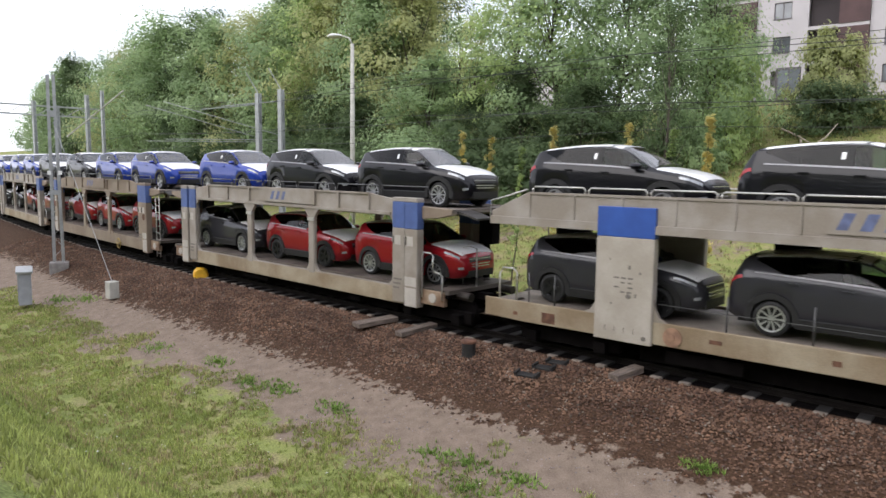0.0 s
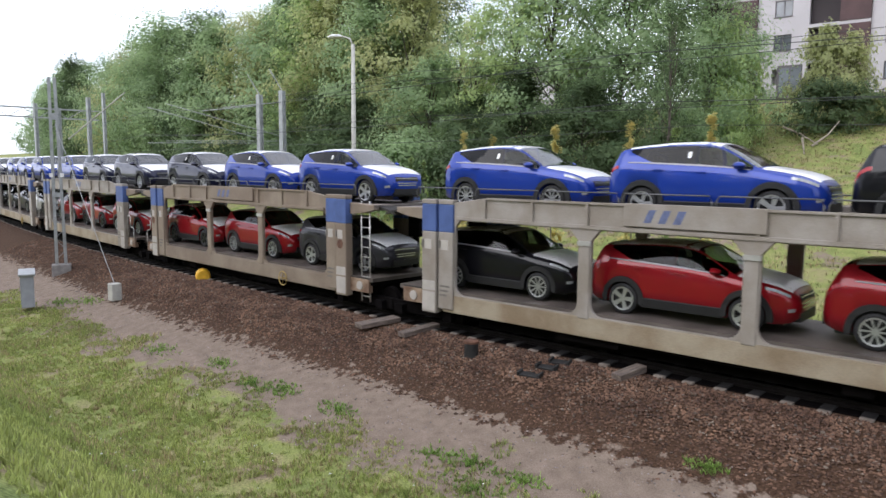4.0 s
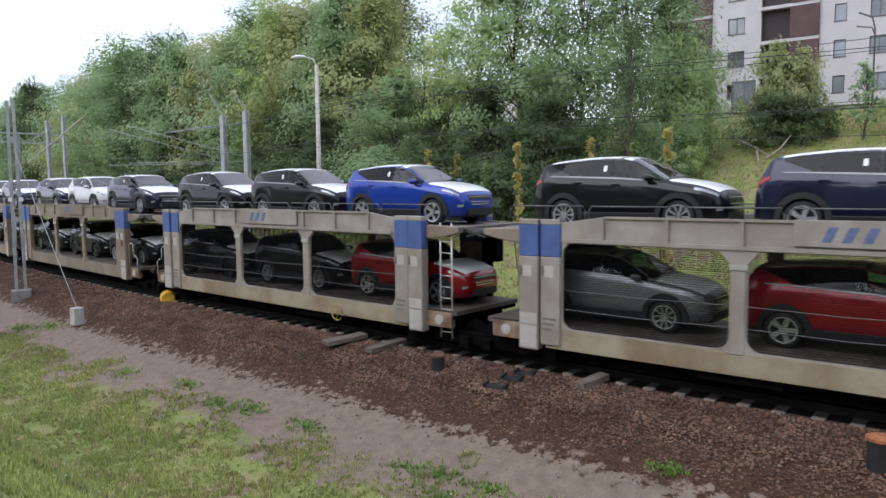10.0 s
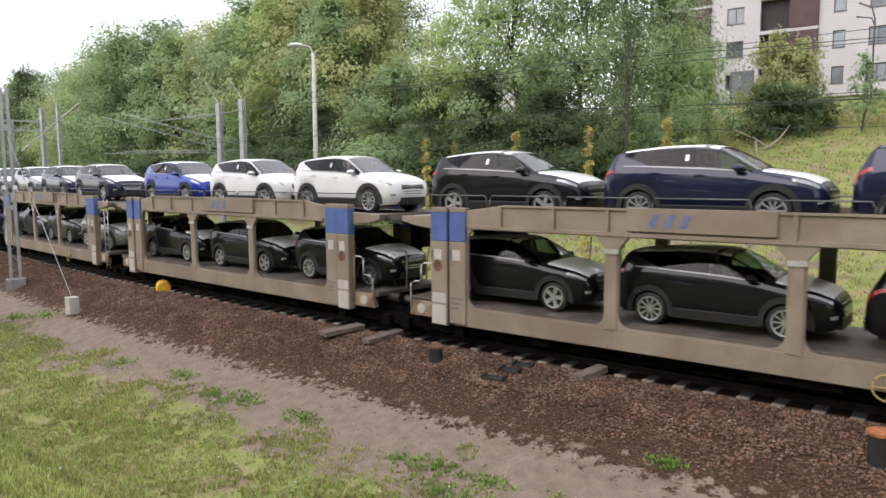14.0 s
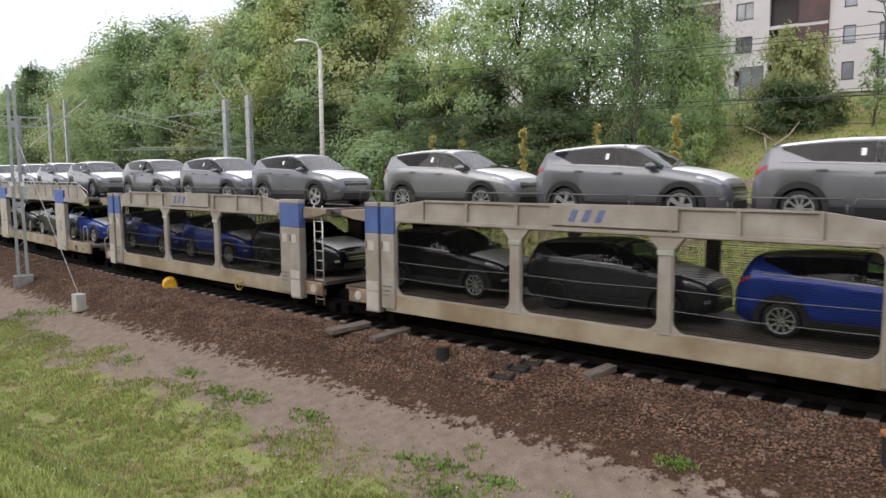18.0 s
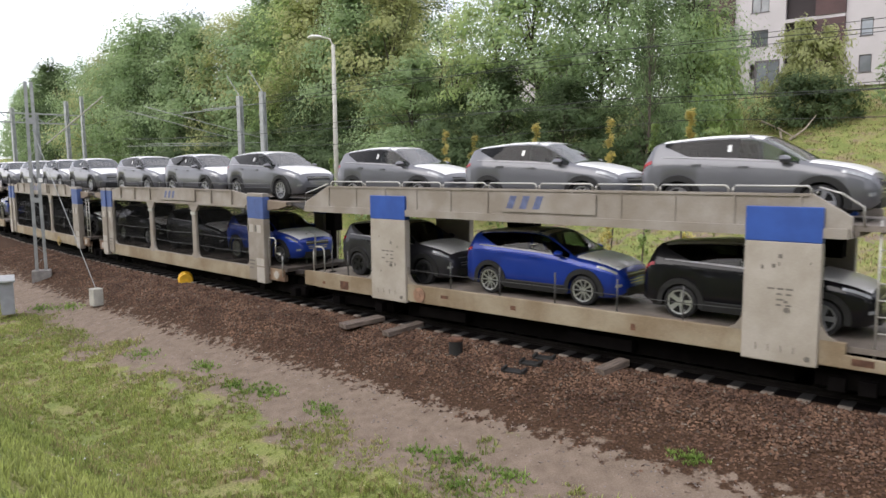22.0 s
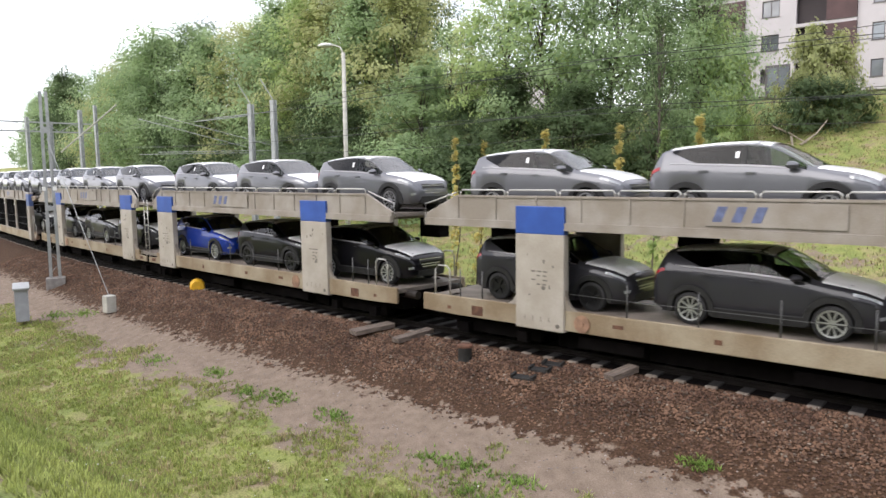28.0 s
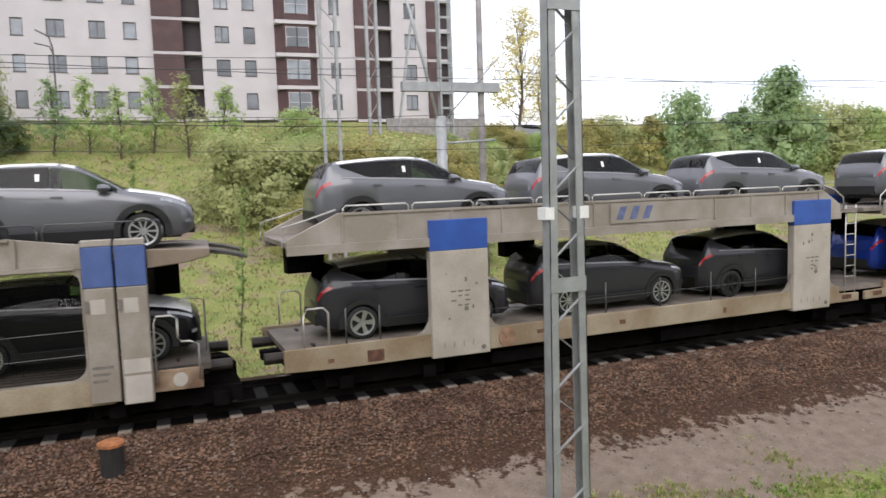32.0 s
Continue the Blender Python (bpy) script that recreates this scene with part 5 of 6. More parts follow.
scatter("dry_stalks", 6500, ((-34, 13), (-11.5, -4.6)), (0.08, 0.2), M["dry"], "dry straw-coloured stalks in the grass", "grass", tuft_at, 12)


def clump_at(centres):
    def maker(r, vs, fs, x, y, s, o, size):
        cx, cy, rad = centres[r.randint(len(centres))]
        a, d = r.uniform(0, 6.28), rad * 1.25 * r.rand()
        x, y = cx + math.cos(a) * d * 1.6, cy + math.sin(a) * d * 0.7
        z = ground_z(x, y)
        for k in range(5):
            a = r.uniform(0, 6.28)
            n = len(vs)
            hgt, w, lean = size * r.uniform(0.5, 1.0), 0.012, size * r.uniform(0.2, 0.9)
            ca, sa = math.cos(a), math.sin(a)
            vs += [(x - sa * w, y + ca * w, z), (x + sa * w, y - ca * w, z), (x + ca * lean, y + sa * lean, z + hgt)]
            fs.append((n, n + 1, n + 2))
        return True
    return maker


def flower_at(r, vs, fs, x, y, s, o, size):
    if r.rand() > grassiness(s, x, y, o):
        return False
    z = ground_z(x, y) + r.uniform(0.06, 0.14)
    n = len(vs)
    vs += [(x + OCTA[k][0] * size, y + OCTA[k][1] * size, z + OCTA[k][2] * size * 0.6) for k in range(6)]
    fs += [tuple(n + i for i in f) for f in OCTA_F]
    return True


M["petal"] = material("white_petals", (0.7, 0.7, 0.66), 0.8, spread=0.2)
scatter("daisies", 160, ((-26, 9), (-12.0, -5.2)), (0.012, 0.022), M["petal"], "tiny white flower heads in the grass", "flowers", flower_at, 14)
M["weed"] = leaf_material("bright_weeds", (0.26, 0.38, 0.09), (0.17, 0.27, 0.06), 0.5, 0.3)
SPOTS = [(-19.8, 10.5, 0.5), (-28.3, 12.1, 0.5), (-15.0, 10.3, 0.35), (-14.0, 10.5, 0.35), (-11.9, 10.4, 0.35), (-17.0, 10.7, 0.35), (-8.7, 10.0, 0.42), (-7.9, 10.1, 0.35), (-7.3, 9.5, 0.42), (-6.8, 10.1, 0.3), (-29.5, 11.6, 0.5), (-4.2, 11.8, 0.2), (9.5, 9.3, 0.7), (11.0, 8.9, 0.9), (8.0, 8.8, 0.6)]
scatter("path_weeds", 1700, ((-1, 1), (-5, -4)), (0.05, 0.13), M["weed"], "bright green weed clumps along the path", "weeds", clump_at(SPOTS), 13)

# ---- things beside the track ----
M["concrete"] = material("grey_concrete", (0.281, 0.263, 0.251), 0.9, scale=3, spread=0.3, bump=0.3, bump_scale=40, fine=0.1)
M["lamp_concrete"] = material("pale_pole_concrete", (0.47, 0.46, 0.41), 0.85, scale=3, spread=0.2, bump=0.2, fine=0.08)
M["grey_paint"] = material("pale_grey_paint", (0.365, 0.378, 0.378), 0.5, 0.3, scale=3, spread=0.2, fine=0.06)
M["yellow_plastic"] = material("yellow_plastic", (0.75, 0.42, 0.02), 0.5, scale=6, spread=0.2)
M["orange_rust"] = material("orange_rusted_lid", (0.42, 0.16, 0.06), 0.85, scale=8, spread=0.4, bump=0.3)
M["tar"] = material("tarred_iron", (0.02, 0.019, 0.018), 0.7, scale=5, spread=0.4, bump=0.3)
M["cabinet"] = material("grey_cabinet_paint", (0.311, 0.321, 0.35), 0.5, scale=4, spread=0.15)


def stump(name, x, y, z, h, r, cap, label):
    st = thing(name, label, "pipe")
    st.location = (x, y, z)
    part("pipe", Shape().lathe([(0, 0), (r, 0), (r * 0.97, h * 0.5), (r, h), (0, h)], 20, axis="z"), M["tar"], st, smooth=False)
    part("lid", Shape().lathe([(0, h - 0.02), (r * 1.12, h - 0.02), (r * 1.12, h + 0.03), (r * 0.9, h + 0.05), (0, h + 0.055)], 20, axis="z"), M[cap], st, "rust-coloured lid")
    return st


stump("drain_pipe", -10.5, 13.42, -0.22, 0.44, 0.17, "rust", "short black drain pipe with a rusty lid in the ballast")
stump("drain_pipe", -1.17, 12.86, -0.28, 0.56, 0.19, "orange_rust", "black drain pipe with an orange rusty lid in the ballast")


def timber(x0, y0, x1, y1, z0, z1, w, h, label):
    d = math.hypot(x1 - x0, y1 - y0)
    ob = part("timber", Shape().box(-0.05, d, -w / 2, w / 2, 0, h), M["wood"], None, bevel=0.012)
    ob.matrix_basis = Matrix.Translation((x0, y0, z0)) @ Euler((0, -math.atan2(z1 - z0, d), math.atan2(y1 - y0, x1 - x0))).to_matrix().to_4x4()
    return tagged(ob, label, "timber", "old timbers by the track")


timber(-14.38, 13.4, -14.05, 14.55, -0.02, 0.05, 0.42, 0.13, "grey weathered broad timber jutting out of the ballast")
timber(-12.9, 13.55, -12.75, 14.75, -0.06, 0.02, 0.3, 0.13, "grey weathered timber lying beside the sleepers")
timber(-6.8, 13.7, -6.6, 14.45, -0.05, 0.03, 0.28, 0.15, "worn timber end lying on the ballast")
for (x, y, rz, ln) in ((-8.6, 13.1, 8, 0.55), (-8.45, 13.55, 4, 0.5), (-8.35, 13.95, 10, 0.5)):
    ob = part("iron_plate", Shape().box(-ln / 2, ln / 2, -0.11, 0.11, 0, 0.05).box(-ln / 2, -ln / 2 + 0.06, -0.12, 0.12, 0.05, 0.1).box(ln / 2 - 0.06, ln / 2, -0.12, 0.12, 0.05, 0.1), M["tar"], None, bevel=0.006)
    ob.matrix_basis = pose(x, y, ground_z(x, y) + 0.0, 6, 0, rz)
    tagged(ob, "black iron plate lying on the ballast", "plate", "iron plates on the ballast")

ym = thing("track_marker", "bright yellow plastic marker box on the ballast", "marker")
ym.location = (-25.3, 15.25, -0.17)
part("half_shell", Shape().lathe([(0, -0.3), (0.24, -0.3), (0.29, -0.22), (0.29, -0.03), (0.0, -0.03)], 12, (0, 0, 0.27)), M["yellow_plastic"], ym)
part("half_shell", Shape().lathe([(0, 0.03), (0.29, 0.03), (0.29, 0.22), (0.24, 0.3), (0, 0.3)], 12, (0, 0, 0.27)), M["yellow_plastic"], ym)
part("link", Shape().box(-0.1, 0.1, -0.04, 0.04, 0.05, 0.5), M["yellow_plastic"], ym)
ym.rotation_euler = (0, 0, radians(60))

cab = thing("cable_cabinet", "pale grey lineside cable cabinet with a sloped lid", "cabinet")
cab.location = (-29.5, 10.4, -0.95)
cab.rotation_euler = (0, 0, radians(-20))
part("body", Shape().box(-0.42, 0.42, -0.22, 0.22, 0, 1.2), M["cabinet"], cab, bevel=0.02)
part("lid", Shape().prism([(-0.5, 1.2), (0.5, 1.2), (0.5, 1.28), (-0.5, 1.38)], -0.28, 0.28), M["grey_paint"], cab, bevel=0.015)
part("door", Shape().box(-0.36, 0.36, -0.235, -0.222, 0.12, 1.12), M["cabinet"], cab, bevel=0.005)


def lattice_mast(x, y, z, h, base, top, turn, label, bands=True):
    """A two-legged braced catenary mast on a concrete foot."""
    ma = thing("catenary_mast", label, "mast", "catenary masts")
    ma.matrix_basis = pose(x, y, z, 0, 0, turn)
    part("footing", Shape().box(-base * 0.8, base * 0.8, -0.3, 0.3, -0.6, 0.28), M["concrete"], ma, "concrete footing", bevel=0.03)
    for s in (-1, 1):
        # channel section leg
        sh = Shape()
        for (ya, yb, wa, wb) in ((-0.11, 0.11, 0.0, 0.014), (-0.11, -0.095, 0.0, 0.13), (0.095, 0.11, 0.0, 0.13)):
            b0, b1 = s * base / 2, s * top / 2
            lo, hi = (wa, wb) if s < 0 else (-wb, -wa)
            vs = [(b0 + lo, ya, 0.2), (b0 + hi, ya, 0.2), (b0 + hi, yb, 0.2), (b0 + lo, yb, 0.2), (b1 + lo, ya, h), (b1 + hi, ya, h), (b1 + hi, yb, h), (b1 + lo, yb, h)]
            sh.add(vs, [(0, 3, 2, 1), (4, 5, 6, 7), (0, 1, 5, 4), (1, 2, 6, 5), (2, 3, 7, 6), (3, 0, 4, 7)])
        leg = part("leg", sh, M["grey_paint"], ma, "grey painted channel leg")
        if bands:
            t = 0.5
            part("white_band", Shape().box(s * (base + (top - base) * t) / 2 - 0.075, s * (base + (top - base) * t) / 2 + 0.075, -0.116, 0.116, h * t - 0.09, h * t + 0.09), M["white_paint"], leg, "white painted band")
    n = int((h - 1.0) / 0.98)
    for face, lift, lean in ((-0.1, 0.0, 1), (0.1, 0.49, -1)):
        for k in range(n):
            za = 0.5 + lift + 0.98 * k
            wa = (base + (top - base) * za / h) / 2 - 0.05
            part("brace", Shape().beam((-lean * wa, face, za), (lean * wa, face, za + 0.42), 0.055, 0.014), M["grey_paint"], ma)
    for z, tall in ((h * 0.385, 0.22), (h * 0.785, 0.3)):
        wa = (base + (top - base) * z / h) / 2
        part("batten_plate", Shape().box(-wa, wa, -0.126, -0.112, z, z + tall), M["grey_paint"], ma)
    return ma


M["white_paint"] = material("white_paint", (0.78, 0.78, 0.76), 0.5, scale=4, spread=0.1)
mast_l = lattice_mast(-34.9, 13.8, -0.45, 8.75, 0.5, 0.36, 66, "grey braced catenary mast with a guy wire beside the track")
mast_r = lattice_mast(5.42, 9.55, -1.25, 10.2, 0.66, 0.50, 0, "tall grey braced catenary mast close to the path")
guy = thing("guy_anchor", "pale concrete anchor block with a guy wire", "anchor")
guy.location = (-26.9, 12.5, -0.5)
part("block", Shape().box(-0.19, 0.19, -0.19, 0.19, -0.2, 0.46), M["lamp_concrete"], guy, bevel=0.03)
part("guy_wire", Shape().tube([(0, 0, 0.44), (-7.9, 1.3, 6.7)], 0.014, 5), M["grey_paint"], guy, "steel guy wire")


def post_h(x, y, z0, h, turn, label, w=0.26, mat="grey_paint"):
    """A rolled steel post."""
    po = thing("catenary_post", label, "post", "catenary posts")
    po.matrix_basis = pose(x, y, z0, 0, 0, turn)
    part("web", Shape().box(-0.012, 0.012, -w / 2, w / 2, 0, h), M[mat], po)
    for s in (-1, 1):
        part("flange", Shape().box(-w * 0.45, w * 0.45, s * w / 2 - 0.012, s * w / 2 + 0.012, 0, h), M[mat], po)
    part("footing", Shape().box(-0.4, 0.4, -0.4, 0.4, -0.5, 0.15), M["concrete"], po, bevel=0.03)
    return po


M["post_grey"] = material("weathered_grey_steel", (0.40, 0.42, 0.41), 0.7, 0.0, scale=3, spread=0.25, fine=0.08)
for x, y, h in ((-30.8, 22.0, 8.7), (-28.7, 21.8, 8.75)):
    po = post_h(x, y, -0.75, h, 10, "grey steel catenary post with bracket arms behind the train", 0.24, "post_grey")
    ar = Shape()
    ar.tube([(0, 0, h - 0.55), (-2.2, -1.7, h - 0.85)], 0.022).tube([(0, 0, h - 2.4), (-4.2, -3.4, h - 2.45)], 0.015).tube([(-4.3, -3.3, h - 0.7), (0, 0, h - 2.2)], 0.018)
    part("bracket_arm", ar, M["post_grey"], po, "thin bracket arms with insulators", smooth=True)
    part("top_spike", Shape().tube([(0, 0, h), (-0.5, -0.3, h + 1.0)], 0.025), M["post_grey"], po)
for x, y, h, w in ((-54.7, 25.2, 10.5, 0.2), (-59.3, 26.1, 10.5, 0.26), (-66.0, 26.5, 10.0, 0.3), (-75.0, 28.0, 11.0, 0.3)):
    post_h(x, y, -0.75, h, 12, "weathered grey catenary post behind the train", w, "post_grey")
gan = thing("cross_beam", "grey lattice cross beam over the tracks", "gantry")
gan.location = (-60, 20, 8.0)
gs = Shape()
for z in (0, 0.7):
    for d in (-0.25, 0.25):
        gs.beam((-0.3 + d, -8, z), (0.3 + d, 7, z), 0.08)
for k in range(14):
    gs.beam((-0.25, -8 + k * 15 / 14, 0.7 * (k % 2)), (-0.2, -8 + (k + 1) * 15 / 14, 0.7 * ((k + 1) % 2)), 0.05)
part("truss", gs, M["post_grey"], gan)
dp = thing("diagonal_strut", "long pale diagonal strut of the catenary", "strut")
part("tube", Shape().tube([(-47.9, 23.5, 9.2), (-53.3, 22.0, 6.2)], 0.05, 8), M["lamp_concrete"], dp)

lp = thing("street_lamp", "pale concrete street lamp with one flat head", "street lamp")
lp.location = (-31.6, 29.1, ground_z(-31.6, 29.1))
lh = 11.4 - lp.location.z
part("pole", Shape().tube([(0, 0, -0.4), (0, 0, lh)], 0.17, 12, 0.11), M["lamp_concrete"], lp, smooth=True)
part("arm", Shape().tube([(0, 0, lh - 0.1), (-0.25, 0.0, lh + 0.35), (-0.9, 0.1, lh + 0.55), (-1.3, 0.12, lh + 0.58)], 0.045), M["lamp_concrete"], lp, smooth=True)
part("head", Shape().lathe([(0, 0.14), (0.34, 0.11), (0.52, 0.0), (0.38, -0.07), (0, -0.09)], 16, (-1.6, 0.12, lh + 0.6), "z"), M["white_paint"], lp, "pale lamp head", smooth=True)


def catenary_wire(pts, r, name="contact_wire"):
    rows = []
    for a, b in zip(pts[:-1], pts[1:]):
        for k in range(8):
            u = k / 8
            rows.append(tuple(a[i] + (b[i] - a[i]) * u for i in range(2)) + (a[2] + (b[2] - a[2]) * u - 1.2 * u * (1 - u),))
    rows.append(pts[-1])
    ob = part(name, Shape().tube(rows, r, 4), M["wire"], None, fix=False)
    return tagged(ob, "thin dark overhead line wire", "wire", "overhead wires")


M["wire"] = material("dark_copper_wire", (0.06, 0.065, 0.06), 0.5, 0.5, spread=0.2)
for off, z, s0, s1 in ((4.2, 7.7, -80, 60), (4.2, 6.3, -80, 60), (8.5, 8.4, -60, 60), (8.8, 6.8, -60, 60), (9.5, 5.9, -80, 60), (9.9, 9.0, -60, 40)):
    pts = [along(s, off, z)[:3] for s in range(s0, s1 + 1, 35)]
    catenary_wire(pts, 0.010)

# catenary structures at the right
st = thing("anchor_gantry", "galvanised steel anchor gantry with a cross arm", "gantry")
st.location = (9.6, 25.6, -0.75)
part("round_post", Shape().tube([(0, 0, -0.3), (0, 0, 7.6)], 0.22, 16, 0.19), M["grey_paint"], st, smooth=True)
part("cross_arm", Shape().box(-1.5, 2.4, -0.12, 0.12, 8.5, 8.85), M["grey_paint"], st, bevel=0.01)
for s in (-0.2, 0.25):
    for q in (-0.12, 0.12):
        part("mast_leg", Shape().beam((s + 0.2, q, 7.0), (s + 0.2, q, 16), 0.07), M["grey_paint"], st)
for k in range(16):
    part("rung", Shape().box(0.0, 0.45, -0.14, -0.1, 7.3 + 0.55 * k, 7.38 + 0.55 * k), M["grey_paint"], st)
br = Shape().tube([(0, 0, 6.9), (-0.6, 0, 9.5), (-1.7, -0.2, 13.5)], 0.06).tube([(0, 0, 7.3), (2.4, 0, 9.8)], 0.03).tube([(0.1, 0, 6.6), (2.2, 0, 6.7)], 0.05)
part("stay", br, M["grey_paint"], st, smooth=True)


def lattice_post(x, y, z0, z1, w, label):
    po = thing("lattice_post", label, "post", "lattice posts")
    po.location = (x, y, z0)
    h = z1 - z0
    for s in (-1, 1):
        part("leg", Shape().box(s * w / 2 - 0.05, s * w / 2 + 0.05, -0.07, 0.07, 0, h), M["grey_paint"], po)
    n = int(h / 0.6)
    for k in range(n):
        s = 1 if k % 2 else -1
        part("brace", Shape().beam((-s * w / 2, -0.06, h * k / n), (s * w / 2, -0.06, h * (k + 1) / n), 0.045, 0.015), M["grey_paint"], po)
    return po


lattice_post(5.45, 25.5, -0.8, 16, 0.55, "grey lattice catenary post behind the train")
hp = lattice_post(7.05, 25.6, 6.2, 16, 0.36, "grey lattice drop post hanging from a gantry")
br = Shape().beam((-3.0, 0.0, 4.6), (2.6, 0, 7.6), 0.1).beam((-2, 0, 9.0), (3.2, 0, 9.2), 0.22).beam((0.9, 0, 0.2), (1.6, 0, 4.6), 0.08).beam((-1.6, 0, 9.5), (-1.8, 0, 4), 0.06)
part("gantry_arm", br, M["grey_paint"], hp, "slanting gantry bars")
cp = thing("concrete_pole", "slim pale concrete pole behind the train", "pole")
cp.location = (11.3, 25.7, -0.8)
part("pole", Shape().tube([(0, 0, -0.3), (0, 0, 13.5)], 0.17, 12, 0.1), M["concrete"], cp, smooth=True)


# ---- trees ----
def tree_meshes(kind, seed, height, spread, leaves, leaf, clumps, bare=0.25, columnar=False):
    """Trunk with limbs, and a crown of leaf cards set in uneven clumps round the limb tips."""
    r = random.Random(seed)
    tr = Shape()
    base = (height * 0.0115 + 0.025) * (0.4 if columnar else 1)
    pts = [(0, 0, -0.5)]
    x = y = 0.0
    for k in range(1, 6):
        x += r.uniform(-0.03, 0.03) * height
        y += r.uniform(-0.03, 0.03) * height
        pts.append((x, y, height * 0.9 * k / 5))
    tr.tube(pts, base, 7, base * 0.15)
    tips = []
    for i in range(clumps):
        t = bare + (1 - bare) * (i + r.random()) / clumps
        z0 = height * 0.88 * max(0.1, t - 0.18)
        a = i * 2.4 + r.uniform(-0.5, 0.5)
        prof = math.sin(math.pi * min(1.0, 0.22 + 0.78 * (t - bare) / (1 - bare)) ** 0.8) if not columnar else 0.9 - 0.6 * t
        d = spread * max(0.15, prof) * r.uniform(0.45, 1.1)
        tip = (x * t + d * math.cos(a), y * t + d * math.sin(a), height * min(0.98, t + r.uniform(-0.03, 0.04)))
        f = min(4.99, z0 / (height * 0.9) * 5)
        k = int(f)
        st_ = tuple(pts[k][q] + (pts[k + 1][q] - pts[k][q]) * (f - k) for q in range(3))
        mid = tuple((st_[q] + tip[q]) / 2 + (0, 0, -0.02 * height)[q] for q in range(3))
        if not columnar:
            tr.tube([st_, mid, tip], base * 0.3, 4, 0.01)
        tips.append((tip, spread * r.uniform(0.30, 0.52) * (1 if not columnar else 0.8)))
    trunk = tr.mesh("trunk", M["bark"], True)
    rr = np.random.RandomState(seed)
    per = leaves // clumps
    tri, mids = [], np.array((0.0, 0.0, height * 0.55))
    for tip, rad in tips:
        tip = np.array(tip)
        n = int(per * (0.75 + 0.5 * tip[2] / height))
        inner = 0 if columnar or kind == "thin" else max(3, n // 30)
        sub = rr.normal(0, 0.5, (9, 3)) * rad * np.array((1.15, 1.15, 0.7))
        c = sub[rr.randint(9, size=n + inner)]
        p = tip + c + np.clip(rr.normal(0, 0.27, (n + inner, 3)), -0.55, 0.55) * rad * np.array((1, 1, 0.75 if not columnar else 3.2))
        size = leaf * rr.uniform(0.6, 1.35, n + inner)
        if inner:
            # broad leaves deep in the clump close its heart
            p[n:] = tip + (p[n:] - tip) * 0.55
            size[n:] *= 2.6
        out = (p - tip - c * 0.5) / max(rad, 0.1) * 1.1 + (p - mids) / spread * 0.5 + np.array((0, 0, 0.55)) + rr.normal(0, 0.28, p.shape)
        u = np.cross(out, rr.normal(0, 1, p.shape))
        u /= np.linalg.norm(u, axis=1)[:, None] + 1e-9
        v = np.cross(out, u)
        v /= np.linalg.norm(v, axis=1)[:, None] + 1e-9
        u, v = u * size[:, None], v * size[:, None]
        tri.append(np.stack([p - u * 0.5 - v * 0.1, p + u * 0.5 - v * 0.25, p + v * 0.55 + u * 0.1], 1))
    pts_ = np.concatenate(tri).reshape(-1, 3)
    me = bpy.data.meshes.new("crown")
    me.from_pydata(pts_.tolist(), [], np.arange(len(pts_)).reshape(-1, 3).tolist())
    return trunk, me


TREE_KINDS = {
    "tall_a": tree_meshes("tall", 1, 15, 4.4, 20000, 0.22, 34, 0.16),
    "tall_b": tree_meshes("tall", 2, 15, 3.8, 18000, 0.21, 32, 0.14),
    "tall_c": tree_meshes("tall", 3, 15, 4.8, 21000, 0.22, 36, 0.18),
    "tall_d": tree_meshes("tall", 9, 15, 4.6, 15000, 0.20, 40, 0.16),
    "thin": tree_meshes("thin", 4, 13, 2.6, 3400, 0.22, 30, 0.25),
    "bush_a": tree_meshes("bush", 5, 4, 2.4, 5200, 0.19, 24, 0.05),
    "bush_b": tree_meshes("bush", 6, 4, 2.0, 4600, 0.18, 20, 0.03),
    "sapling": tree_meshes("sapling", 7, 6, 0.21, 2400, 0.10, 40, 0.12, True),
    "young": tree_meshes("young", 8, 5, 1.1, 1700, 0.15, 22, 0.25),
    "border": tree_meshes("border", 10, 15, 5.2, 3200, 0.6, 30, 0.05),
}
CROWNS = {}


def tree(kind, x, y, height, leaf, label, name="tree", group="", wide=1.0, sink=0.15):
    trunk, crown = TREE_KINDS[kind]
    h0 = {"t": 15.0, "b": 4.0, "s": 6.0, "y": 5.0}[kind[0]] if kind != "border" else 15.0
    if kind == "thin":
        h0 = 13.0
    key = (kind, leaf)
    if key not in CROWNS:
        me = crown.copy()
        me.materials.clear()
        me.materials.append(M[leaf])
        CROWNS[key] = me
    tr = thing(name, label, name, group)
    k = height / h0
    tr.matrix_basis = pose(x, y, ground_z(x, y) - sink, 0, 0, rng.uniform(0, 360)) @ Matrix.Diagonal((k * wide, k * wide, k, 1))
    part("trunk", trunk, None, tr)
    part("crown", CROWNS[key], None, tr)
    return tr


LEAFY = {"leaf_dark": "dark green", "leaf_mid": "green", "leaf_olive": "yellowing olive-green", "leaf_light": "light green", "leaf_yellow": "golden yellow", "leaf_gold": "dull gold"}


def wood(x, y, h, leaf, kind=None, wide=1.0):
    tree(kind or rng.choice(("tall_a", "tall_b", "tall_c")), x, y, h, leaf, f"tall {LEAFY[leaf]} deciduous tree on the railway bank", group="trees of the bank", wide=wide)


def bush(x, y, h, leaf, wide=1.0):
    tree(rng.choice(("bush_a", "bush_b")), x, y, h, leaf, f"dense {LEAFY[leaf]} bush on the railway bank", "bush", "bushes of the bank", wide)


